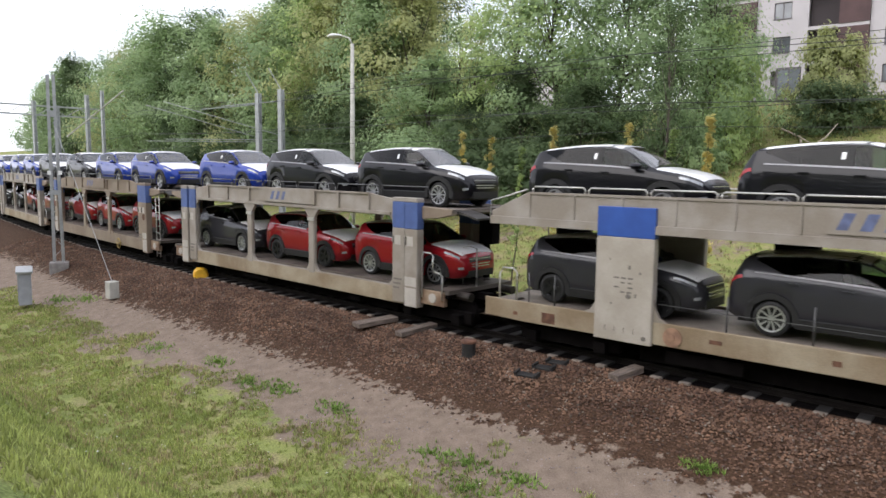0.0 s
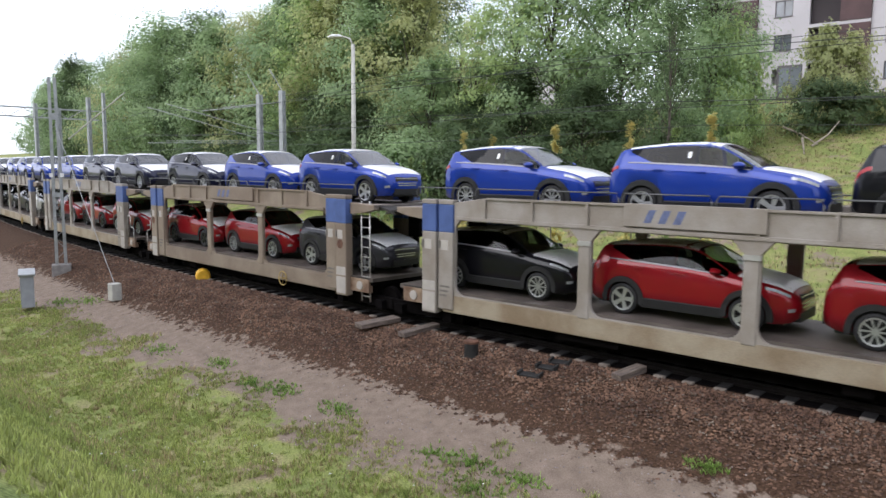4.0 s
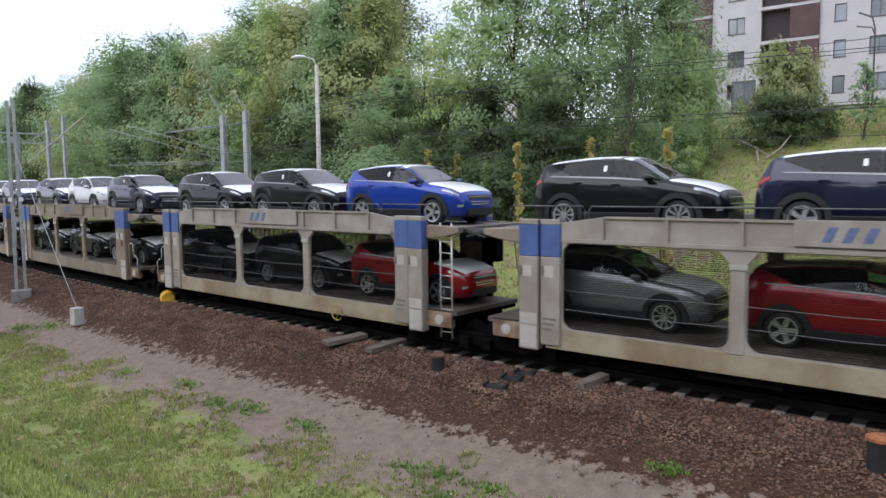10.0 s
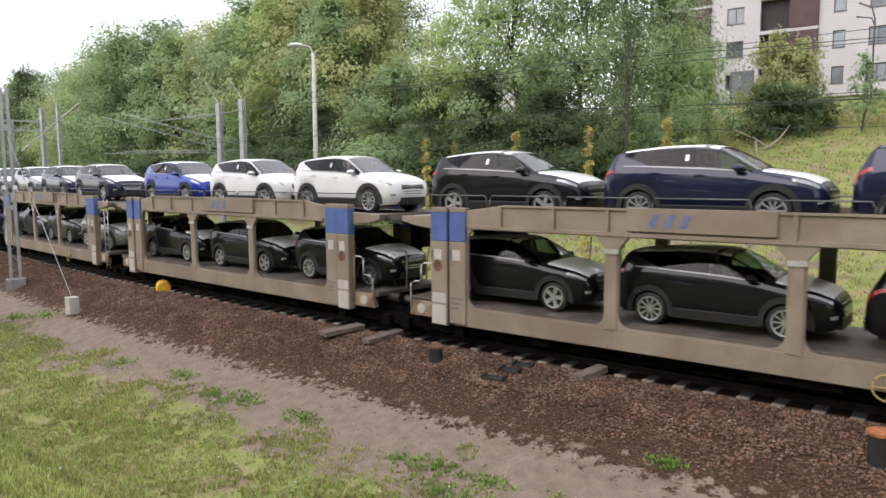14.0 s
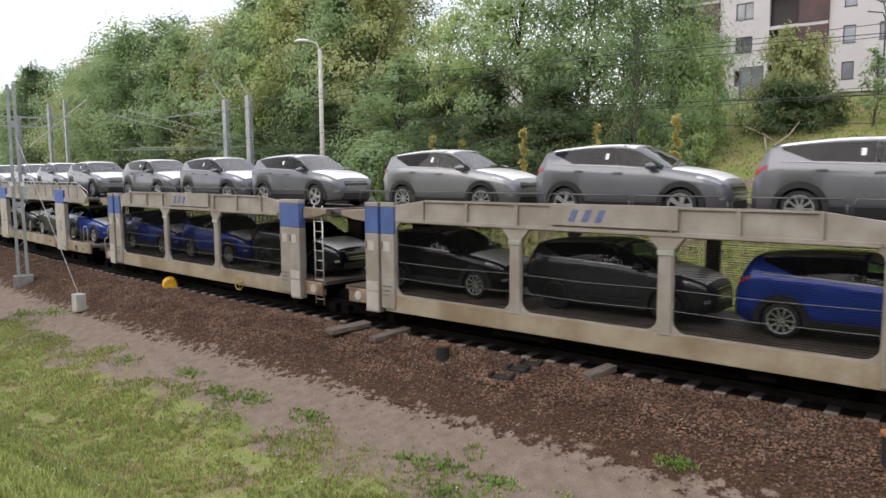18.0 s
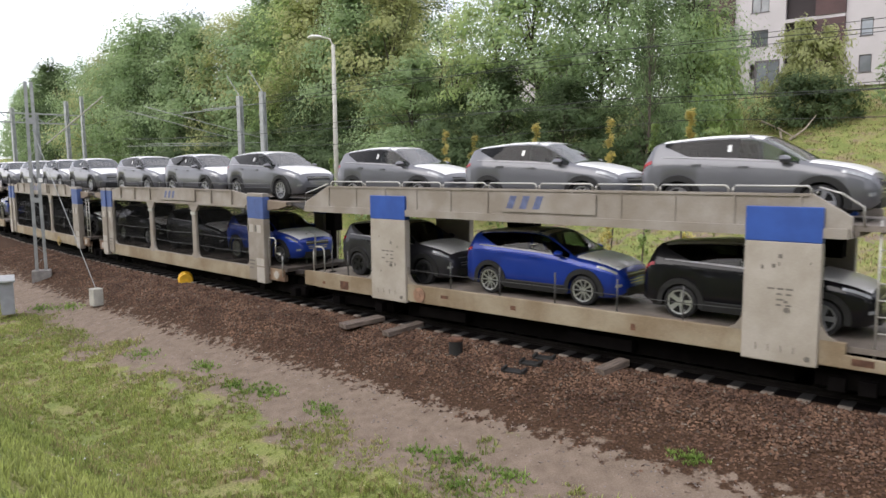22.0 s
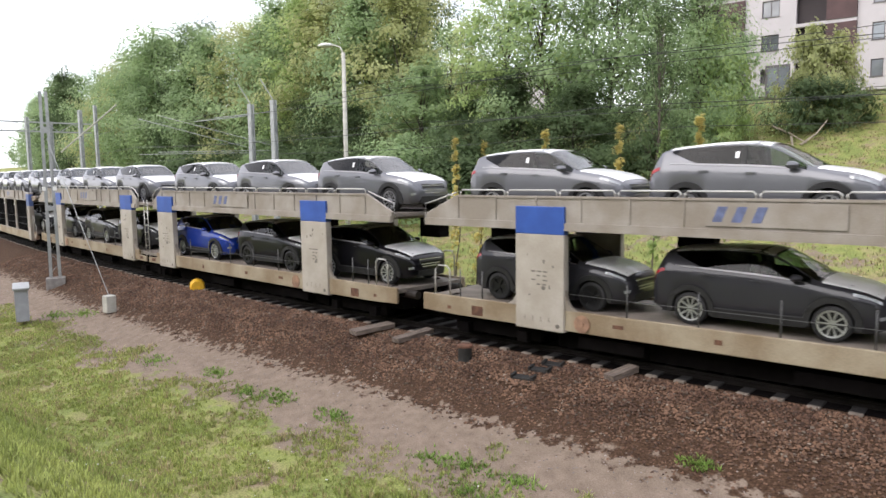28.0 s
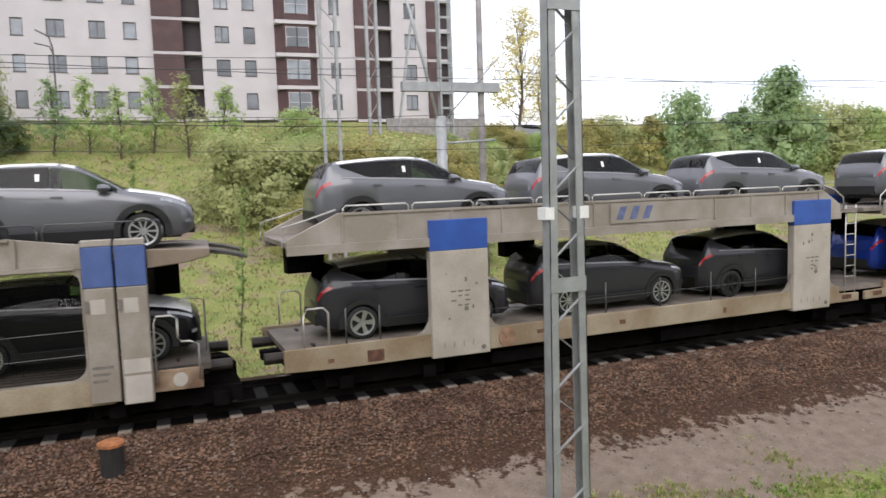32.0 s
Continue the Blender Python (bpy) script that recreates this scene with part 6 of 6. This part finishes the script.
# back rows of the wood, from far to near
for x, y, h, leaf in ((-150, 58, 17.5, "leaf_mid"), (-138, 55, 17.5, "leaf_mid"), (-126, 52, 19.8, "leaf_mid"), (-116, 50, 19.0, "leaf_dark"), (-107, 50, 17.6, "leaf_mid"), (-98, 49, 18.3, "leaf_olive"), (-91, 48, 19.0, "leaf_mid"),
                      (-84, 48, 19.7, "leaf_mid"), (-78, 47, 19.4, "leaf_dark"), (-72, 47, 17.9, "leaf_mid"), (-66, 47, 17.6, "leaf_olive"), (-61, 47, 19.0, "leaf_mid"), (-56, 46.5, 17.6, "leaf_light"), (-51, 46, 17.8, "leaf_olive"),
                      (-46.5, 45.5, 17.3, "leaf_mid"), (-42, 45, 17.3, "leaf_olive"), (-39.5, 46, 9.5, "leaf_mid"), 
                      (-70, 55, 16.9, "leaf_mid"), (-58, 55, 16.4, "leaf_mid"), (-48, 54, 18.4, "leaf_dark")):
    wood(x, y, h, leaf)
for x, y, h, leaf in ((-29.5, 43.5, 15.5, "leaf_light"), (-26, 43, 16, "leaf_mid"), (-22.5, 43.8, 15.5, "leaf_mid"), (-19.6, 44.5, 14.0, "leaf_mid"), (-17.0, 45.5, 12.0, "leaf_mid")):
    wood(x, y, h, leaf, "tall_d")
wood(-34.6, 43.5, 11.5, "leaf_mid", "thin")
wood(-32.2, 42.5, 11.5, "leaf_olive", "thin")
wood(-17.0, 39.0, 10.5, "leaf_dark", "thin", 0.7)
# middle row and undergrowth
for i in range(27):
    x = -150 + 4.9 * i + rng.uniform(-1, 1)
    bend = along(x)[1] - YC
    wood(x, YC + bend + rng.uniform(22.0, 24.5), rng.uniform(6.5, 9.5), rng.choice(("leaf_dark", "leaf_mid", "leaf_dark", "leaf_mid", "leaf_dark")), rng.choice(("tall_b", "tall_c", "tall_a")), 1.35)
for i in range(46):
    x = -140 + 2.6 * i + rng.uniform(-0.8, 0.8)
    bend = along(x)[1] - YC
    bush(x, YC + bend + rng.uniform(18.5, 21.0), rng.uniform(3.2, 5.2), rng.choice(("leaf_dark", "leaf_dark", "leaf_dark", "leaf_mid")), 1.15)
# bushes and young trees below the house
for x, y, h, leaf, w in ((-16.0, 46.5, 7.6, "leaf_light", 0.46), (-15.5, 44.5, 4.4, "leaf_light", 0.6), (-12.0, 51.0, 6.0, "leaf_olive", 0.6), (-10.4, 51.5, 5.4, "leaf_olive", 0.65), (-11.6, 49.8, 3.2, "leaf_dark", 1.0),
                         (-9.6, 50.0, 2.8, "leaf_dark", 1.1), (-17.4, 39.5, 3.4, "leaf_dark", 1.0), (-19.6, 38.5, 3.2, "leaf_dark", 1.1), (-16.2, 42.5, 3.6, "leaf_mid", 0.8),
                         (3.2, 38.5, 4.2, "leaf_olive", 0.9), (5.2, 38.0, 4.0, "leaf_olive", 1.0), (7.2, 38.5, 4.0, "leaf_olive", 1.0), (9.4, 37.0, 4.4, "leaf_gold", 1.0), (11.8, 37.5, 4.2, "leaf_olive", 1.1), (14.2, 37.0, 4.2, "leaf_gold", 1.0),
                         (16.5, 39.0, 3.6, "leaf_olive", 1.1), (6.0, 34.0, 2.6, "leaf_gold", 1.1), (10.5, 33.5, 2.6, "leaf_olive", 1.2), (13.5, 32.5, 2.4, "leaf_olive", 1.2), (19, 36, 2.6, "leaf_olive", 1.3),
                         (22, 40, 3.0, "leaf_olive", 1.2), (26, 43, 3.4, "leaf_gold", 1.1), (29.5, 50, 3.2, "leaf_gold", 1.0), (32.5, 52, 3.6, "leaf_gold", 1.1), (35.8, 53, 3.8, "leaf_olive", 1.1), (39.2, 53, 4.2, "leaf_gold", 1.1), (42.3, 52, 6.6, "leaf_mid", 0.75), (45.3, 53, 4.6, "leaf_olive", 1.0),
                         (48.6, 52, 5.8, "leaf_mid", 0.9), (52.8, 52, 9.2, "leaf_mid", 0.75), (54.6, 53, 7.2, "leaf_light", 0.7), (57.5, 53, 6.2, "leaf_olive", 1.0), (61, 53, 6.0, "leaf_olive", 1.1), (65, 53, 5.8, "leaf_light", 1.1), (70, 54, 5.4, "leaf_gold", 1.2), (76, 55, 5.6, "leaf_olive", 1.2), (84, 56, 6.0, "leaf_olive", 1.2)):
    bush(x, y, h, leaf, w)
for x, y, h, leaf in ((-6.6, 50, 4.6, "leaf_mid"), (-4.6, 50, 4.8, "leaf_light"), (-0.9, 50, 4.8, "leaf_light"), (1.2, 49, 5.2, "leaf_olive"), (-2.8, 49, 4.4, "leaf_light"), (3.6, 47, 5.0, "leaf_light")):
    tree("young", x, y, h, leaf, f"young {LEAFY[leaf]} tree before the apartment house", group="young trees")
wood(29.0, 58, 11.5, "leaf_yellow", "thin", 1.2)
wood(33.0, 60, 8.5, "leaf_yellow", "thin", 1.2)
# the row of columnar saplings
for x, y, leaf, h in ((-24.1, 25.4, "leaf_light", 5.2), (-22.1, 25.3, "leaf_light", 5.0), (-20.3, 25.2, "leaf_yellow", 6.3), (-19.1, 25.1, "leaf_yellow", 6.1), (-17.4, 25.0, "leaf_light", 5.6), (-15.1, 24.9, "leaf_yellow", 6.4),
                      (-12.2, 24.7, "leaf_yellow", 6.4), (-10.9, 24.7, "leaf_light", 6.2), (-9.0, 24.6, "leaf_yellow", 6.6), (1.8, 24.5, "leaf_light", 4.8), (-1.6, 28.5, "leaf_light", 6.0), (-28, 25.8, "leaf_light", 5.2), (12.4, 25.5, "leaf_light", 6.0)):
    tree("sapling", x, y, h + 0.55, leaf, f"slender columnar {LEAFY[leaf]} poplar sapling in the grass strip", "sapling", "poplar saplings")
for i in range(36):
    x = rng.uniform(5, 28)
    y = rng.uniform(34, 54)
    bush(x, y, rng.uniform(1.2, 2.6), rng.choice(("leaf_olive", "leaf_light", "leaf_olive", "leaf_gold", "leaf_mid")), rng.uniform(0.9, 1.4))
# unseen wood added behind the path, to close that side and darken car reflections
for i in range(26):
    wood(-72 + 5.2 * i + rng.uniform(-1, 1), -20 + rng.uniform(-3, 3), rng.uniform(11, 14), rng.choice(("leaf_dark", "leaf_mid")), "border", 1.1)
# rough grass on the bank
def bank_tuft(r, vs, fs, x, y, s, o, size):
    z = ground_z(x, y)
    for k in range(4):
        a = r.uniform(0, 6.28)
        n = len(vs)
        hgt, w, lean = size * r.uniform(0.5, 1.0), 0.03, size * r.uniform(0.1, 0.6)
        bx, by = x + r.uniform(-0.2, 0.2), y + r.uniform(-0.2, 0.2)
        ca, sa = math.cos(a), math.sin(a)
        vs += [(bx - sa * w, by + ca * w, z), (bx + sa * w, by - ca * w, z), (bx + ca * lean, by + sa * lean, z + hgt)]
        fs.append((n, n + 1, n + 2))
    return True


M["bank_green"] = leaf_material("dull_bank_grass", (0.27, 0.30, 0.12), (0.21, 0.22, 0.09), 0.3)
scatter("bank_grass", 16000, ((-34, 40), (3.6, 42)), (0.08, 0.20), M["dry"], "rough yellowing grass on the bank", "grass", bank_tuft, 21)
scatter("bank_weeds", 16000, ((-34, 40), (3.6, 40)), (0.08, 0.22), M["bank_green"], "green weeds on the bank", "weeds", bank_tuft, 22)
M["dead_wood"] = material("bleached_dead_wood", (0.40, 0.34, 0.27), 0.9, scale=3, spread=0.3, bump=0.3)
fb = thing("fallen_branch", "bare pale fallen branch on the bank", "branch")
for pts in (((-13.4, 48.8, 0.7), (-12.2, 48.1, 0.45), (-11.0, 47.2, 0.1)), ((-11.3, 47.1, 0.05), (-10.6, 47.7, 0.45), (-10.2, 48.6, 1.0)), ((-12.0, 47.8, 0.3), (-11.6, 46.6, 0.1), (-11.3, 45.6, 0.05))):
    part("bough", Shape().tube([(x, y, ground_z(x, y) + h) for x, y, h in pts], 0.075, 6, 0.03), M["dead_wood"], fb)

# ---- apartment house ----
M["plaster"] = material("white_plaster", (0.488, 0.46, 0.471), 0.9, scale=0.6, spread=0.08, bump=0.1, bump_scale=30, fine=0.04)
M["brown"] = material("dark_brown_cladding", (0.085, 0.045, 0.045), 0.7, scale=1.0, spread=0.25, fine=0.08)
# darker copy of the brown with recess shade in its colour; roofs share it
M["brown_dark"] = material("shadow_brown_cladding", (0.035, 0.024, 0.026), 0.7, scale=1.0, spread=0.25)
M["win_glass"] = material("window_glass", (0.20, 0.22, 0.24), 0.08, spread=0.4, scale=0.7, spec=0.8, obj_random=0.5)
M["win_frame"] = material("grey_brown_frame", (0.09, 0.08, 0.085), 0.5, spread=0.1)
HB, HT, HY = 10.2, 24.6, 63.0
FLOOR0, STOREY = 11.15, 2.7
house = thing("apartment_house", "white plastered apartment house with dark brown balcony bays", "house")


def wall_strip(x0, x1, cols, y, depth, mat, label):
    """A stretch of wall with window openings through it."""
    sh = Shape()
    xs = [x0] + [v for c in cols for v in c] + [x1]
    for k in range(0, len(xs), 2):
        sh.box(xs[k], xs[k + 1], y, y + depth, HB, HT)
    for a, b in cols:
        z = HB
        for f in range(5):
            zb = FLOOR0 + STOREY * f
            sh.box(a, b, y, y + depth, z, zb)
            z = zb + 1.3
        sh.box(a, b, y, y + depth, z, HT)
    return part("wall", sh, M[mat], house, label)


def window_at(a, b, z, y, h=1.3, mat="win_frame"):
    w = Shape()
    t = 0.07
    w.box(a, b, y + 0.1, y + 0.18, z, z + t).box(a, b, y + 0.1, y + 0.18, z + h - t, z + h).box(a, a + t, y + 0.1, y + 0.18, z + t, z + h - t).box(b - t, b, y + 0.1, y + 0.18, z + t, z + h - t)
    if b - a > 1.0:
        w.box((a + b) / 2 - 0.04, (a + b) / 2 + 0.04, y + 0.1, y + 0.18, z + t, z + h - t)
    win = part("window", w, M[mat], house, "window with a grey-brown frame")
    part("pane", Shape().box(a + t, b - t, y + 0.13, y + 0.15, z + t, z + h - t), M["win_glass"], win)
    part("sill", Shape().box(a - 0.05, b + 0.05, y - 0.05, y + 0.1, z - 0.05, z - 0.002), M["win_frame"], win)


SEGMENTS = [(-19.7, -15.8, [(-18.4, -17.05)]), (-11.5, -0.6, [(-10.5, -9.65), (-8.1, -6.85), (-5.15, -4.0), (-2.7, -1.75)]), (3.1, 9.0, [(4.2, 5.3), (6.45, 7.4)]), (12.5, 15.9, [(13.7, 14.6)]), (19.3, 22.6, [(20.5, 21.6)])]
for x0, x1, cols in SEGMENTS:
    wall_strip(x0, x1, cols, HY, 0.35, "plaster", "white plastered wall")
    for a, b in cols:
        for f in range(5):
            if (a, f) == (-18.4, 0):
                continue
            window_at(a, b, FLOOR0 + STOREY * f, HY)
dr = part("door", Shape().box(-18.0, -16.1, HY - 0.02, HY + 0.12, 10.3, 12.7), M["win_frame"], house, "dark glazed entrance")
for a in (-17.8, -16.95):
    part("pane", Shape().box(a, a + 0.75, HY - 0.035, HY - 0.022, 10.5, 12.5), M["win_glass"], dr)
for x0, x1, split in ((-24.5, -19.7, -21.8), (-15.8, -11.5, -13.6), (-0.6, 3.1, 1.7), (15.9, 19.3, 17.9), (22.6, 24.9, 23.8)):
    part("bay_wall", Shape().box(x0, x1, HY + 0.5, HY + 0.8, HB, HT), M["brown_dark"], house, "recessed brown wall with shade put into its colour")
    first, last = (split, x1) if x0 < 0 and x0 < -1 else (x0, split)
    for f in range(6):
        z = FLOOR0 - 1.05 + STOREY * f
        part("balcony_front", Shape().box(first + 0.01, last - 0.01, HY - 0.25, HY + 0.5, z + 0.2, z + STOREY - 0.08), M["brown"], house, "dark brown balcony front")
        part("floor_band", Shape().box(x0 + 0.01, x1 - 0.01, HY - 0.18, HY + 0.5, z - 0.07, z + 0.19), M["plaster"], house, "white floor band")
# polygonal bay
for f in range(6):
    z = FLOOR0 - 1.05 + STOREY * f
    bay = part("bay", Shape().add([(9.0, HY, z + 0.2), (9.7, HY - 0.9, z + 0.2), (11.8, HY - 0.9, z + 0.2), (12.5, HY, z + 0.2), (9.0, HY, z + STOREY - 0.1), (9.7, HY - 0.9, z + STOREY - 0.1), (11.8, HY - 0.9, z + STOREY - 0.1), (12.5, HY, z + STOREY - 0.1)],
                              [(0, 1, 5, 4), (1, 2, 6, 5), (2, 3, 7, 6), (3, 0, 4, 7), (4, 5, 6, 7), (0, 3, 2, 1)]), M["brown"], house, "dark brown polygonal bay")
    part("floor_band", Shape().prism([(8.95, z - 0.1), (12.55, z - 0.1), (12.55, z + 0.2), (8.95, z + 0.2)], HY - 1.0, HY), M["plaster"], house, "white floor band")
    for a, b in ((9.85, 10.7), (10.75, 11.65)):
        part("bay_window", Shape().box(a, b, HY - 0.93, HY - 0.905, z + 0.75, z + 2.3), M["win_glass"], bay)
        part("bay_window_frame", Shape().box(a - 0.05, a, HY - 0.95, HY - 0.9, z + 0.7, z + 2.35).box(b, b + 0.05, HY - 0.95, HY - 0.9, z + 0.7, z + 2.35).box(a, b, HY - 0.95, HY - 0.9, z + 2.3, z + 2.35).box(a, b, HY - 0.95, HY - 0.9, z + 1.5, z + 1.54), M["plaster"], bay)
part("core", Shape().box(-24.5, 24.9, HY + 0.82, HY + 14, HB - 1.5, HT), M["plaster"], house)
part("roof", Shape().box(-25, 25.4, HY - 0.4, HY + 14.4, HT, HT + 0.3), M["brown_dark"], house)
# low metal fence before the house
fe = thing("fence", "low dark metal fence along the crest of the bank", "fence")
for i in range(26):
    part("post", Shape().box(-20 + 1.2 * i - 0.03, -20 + 1.2 * i + 0.03, 55.57, 55.63, ground_z(-20 + 1.2 * i, 55.6) - 0.1, ground_z(-20 + 1.2 * i, 55.6) + 0.95), M["win_frame"], fe)
    if i < 25:
        x = -20 + 1.2 * i
        part("railing", Shape().beam((x, 55.6, ground_z(x, 55.6) + 0.9), (x + 1.2, 55.6, ground_z(x + 1.2, 55.6) + 0.9), 0.05).beam((x, 55.6, ground_z(x, 55.6) + 0.5), (x + 1.2, 55.6, ground_z(x + 1.2, 55.6) + 0.5), 0.03), M["win_frame"], fe)
sl = thing("yard_lamp", "thin dark two-armed yard lamp before the house", "street lamp")
sl.location = (-7.0, 57.0, ground_z(-7, 57))
part("pole", Shape().tube([(0, 0, 0), (0, 0, 5.4), (-0.2, 0, 6.2), (-1.0, 0, 6.6)], 0.06), M["win_frame"], sl, smooth=True)
part("arm", Shape().tube([(0, 0, 5.0), (-0.2, 0, 5.5), (-1.1, 0, 5.7)], 0.05), M["win_frame"], sl, smooth=True)
fbk = thing("far_house", "pale house roofline far behind the trees", "house")
part("wall", Shape().box(-74, -52, 88, 98, 8, 18.6), M["plaster"], fbk)
part("roof", Shape().box(-75, -51, 87, 99, 18.6, 19.1), M["brown_dark"], fbk)
sh_ = thing("shed", "low open brown shed with a flat roof", "shed")
part("wall", Shape().box(47, 53, 77.5, 77.8, 5.5, 9.3).box(46.8, 47, 74, 77.8, 5.5, 9.3), M["brown"], sh_)
part("roof", Shape().prism([(46, 9.3), (53.5, 9.7), (53.5, 9.9), (46, 9.5)], 73.5, 78), M["concrete"], sh_)
part("post", Shape().box(52.6, 52.8, 73.9, 74.1, 5.5, 9.6), M["wood"], sh_)
gw = thing("yard_wall", "grey concrete yard wall with a dark gate", "wall")
part("wall", Shape().box(16.5, 24.5, 56, 56.3, 6.0, 9.7), M["concrete"], gw)
fw = thing("long_roof", "long pale industrial roof in the distance", "building")
part("wall", Shape().box(60, 150, 118, 140, 4, 12.0), M["brown"], fw)
part("roof", Shape().box(58, 152, 116, 142, 12.0, 12.6), M["plaster"], fw)
for (x, y, col, rz) in ((30.5, 58.5, "silver", 10), (60, 66, "white", 170)):
    ob = copy_thing(CARS[next(k for k in CARS if k[0] == col)], pose(x, y, ground_z(x, y), 0, 0, rz))
    tagged(ob, f"distant {WORDS[col]} car parked behind the bank", "car", "parked cars")


# ---- motion of the train ----
def motions():
    for ob, s, z, off in MOVING:
        walk(ob, [(t, rail_pose(s + run(t), off, z)) for t in TIMES])


motions()
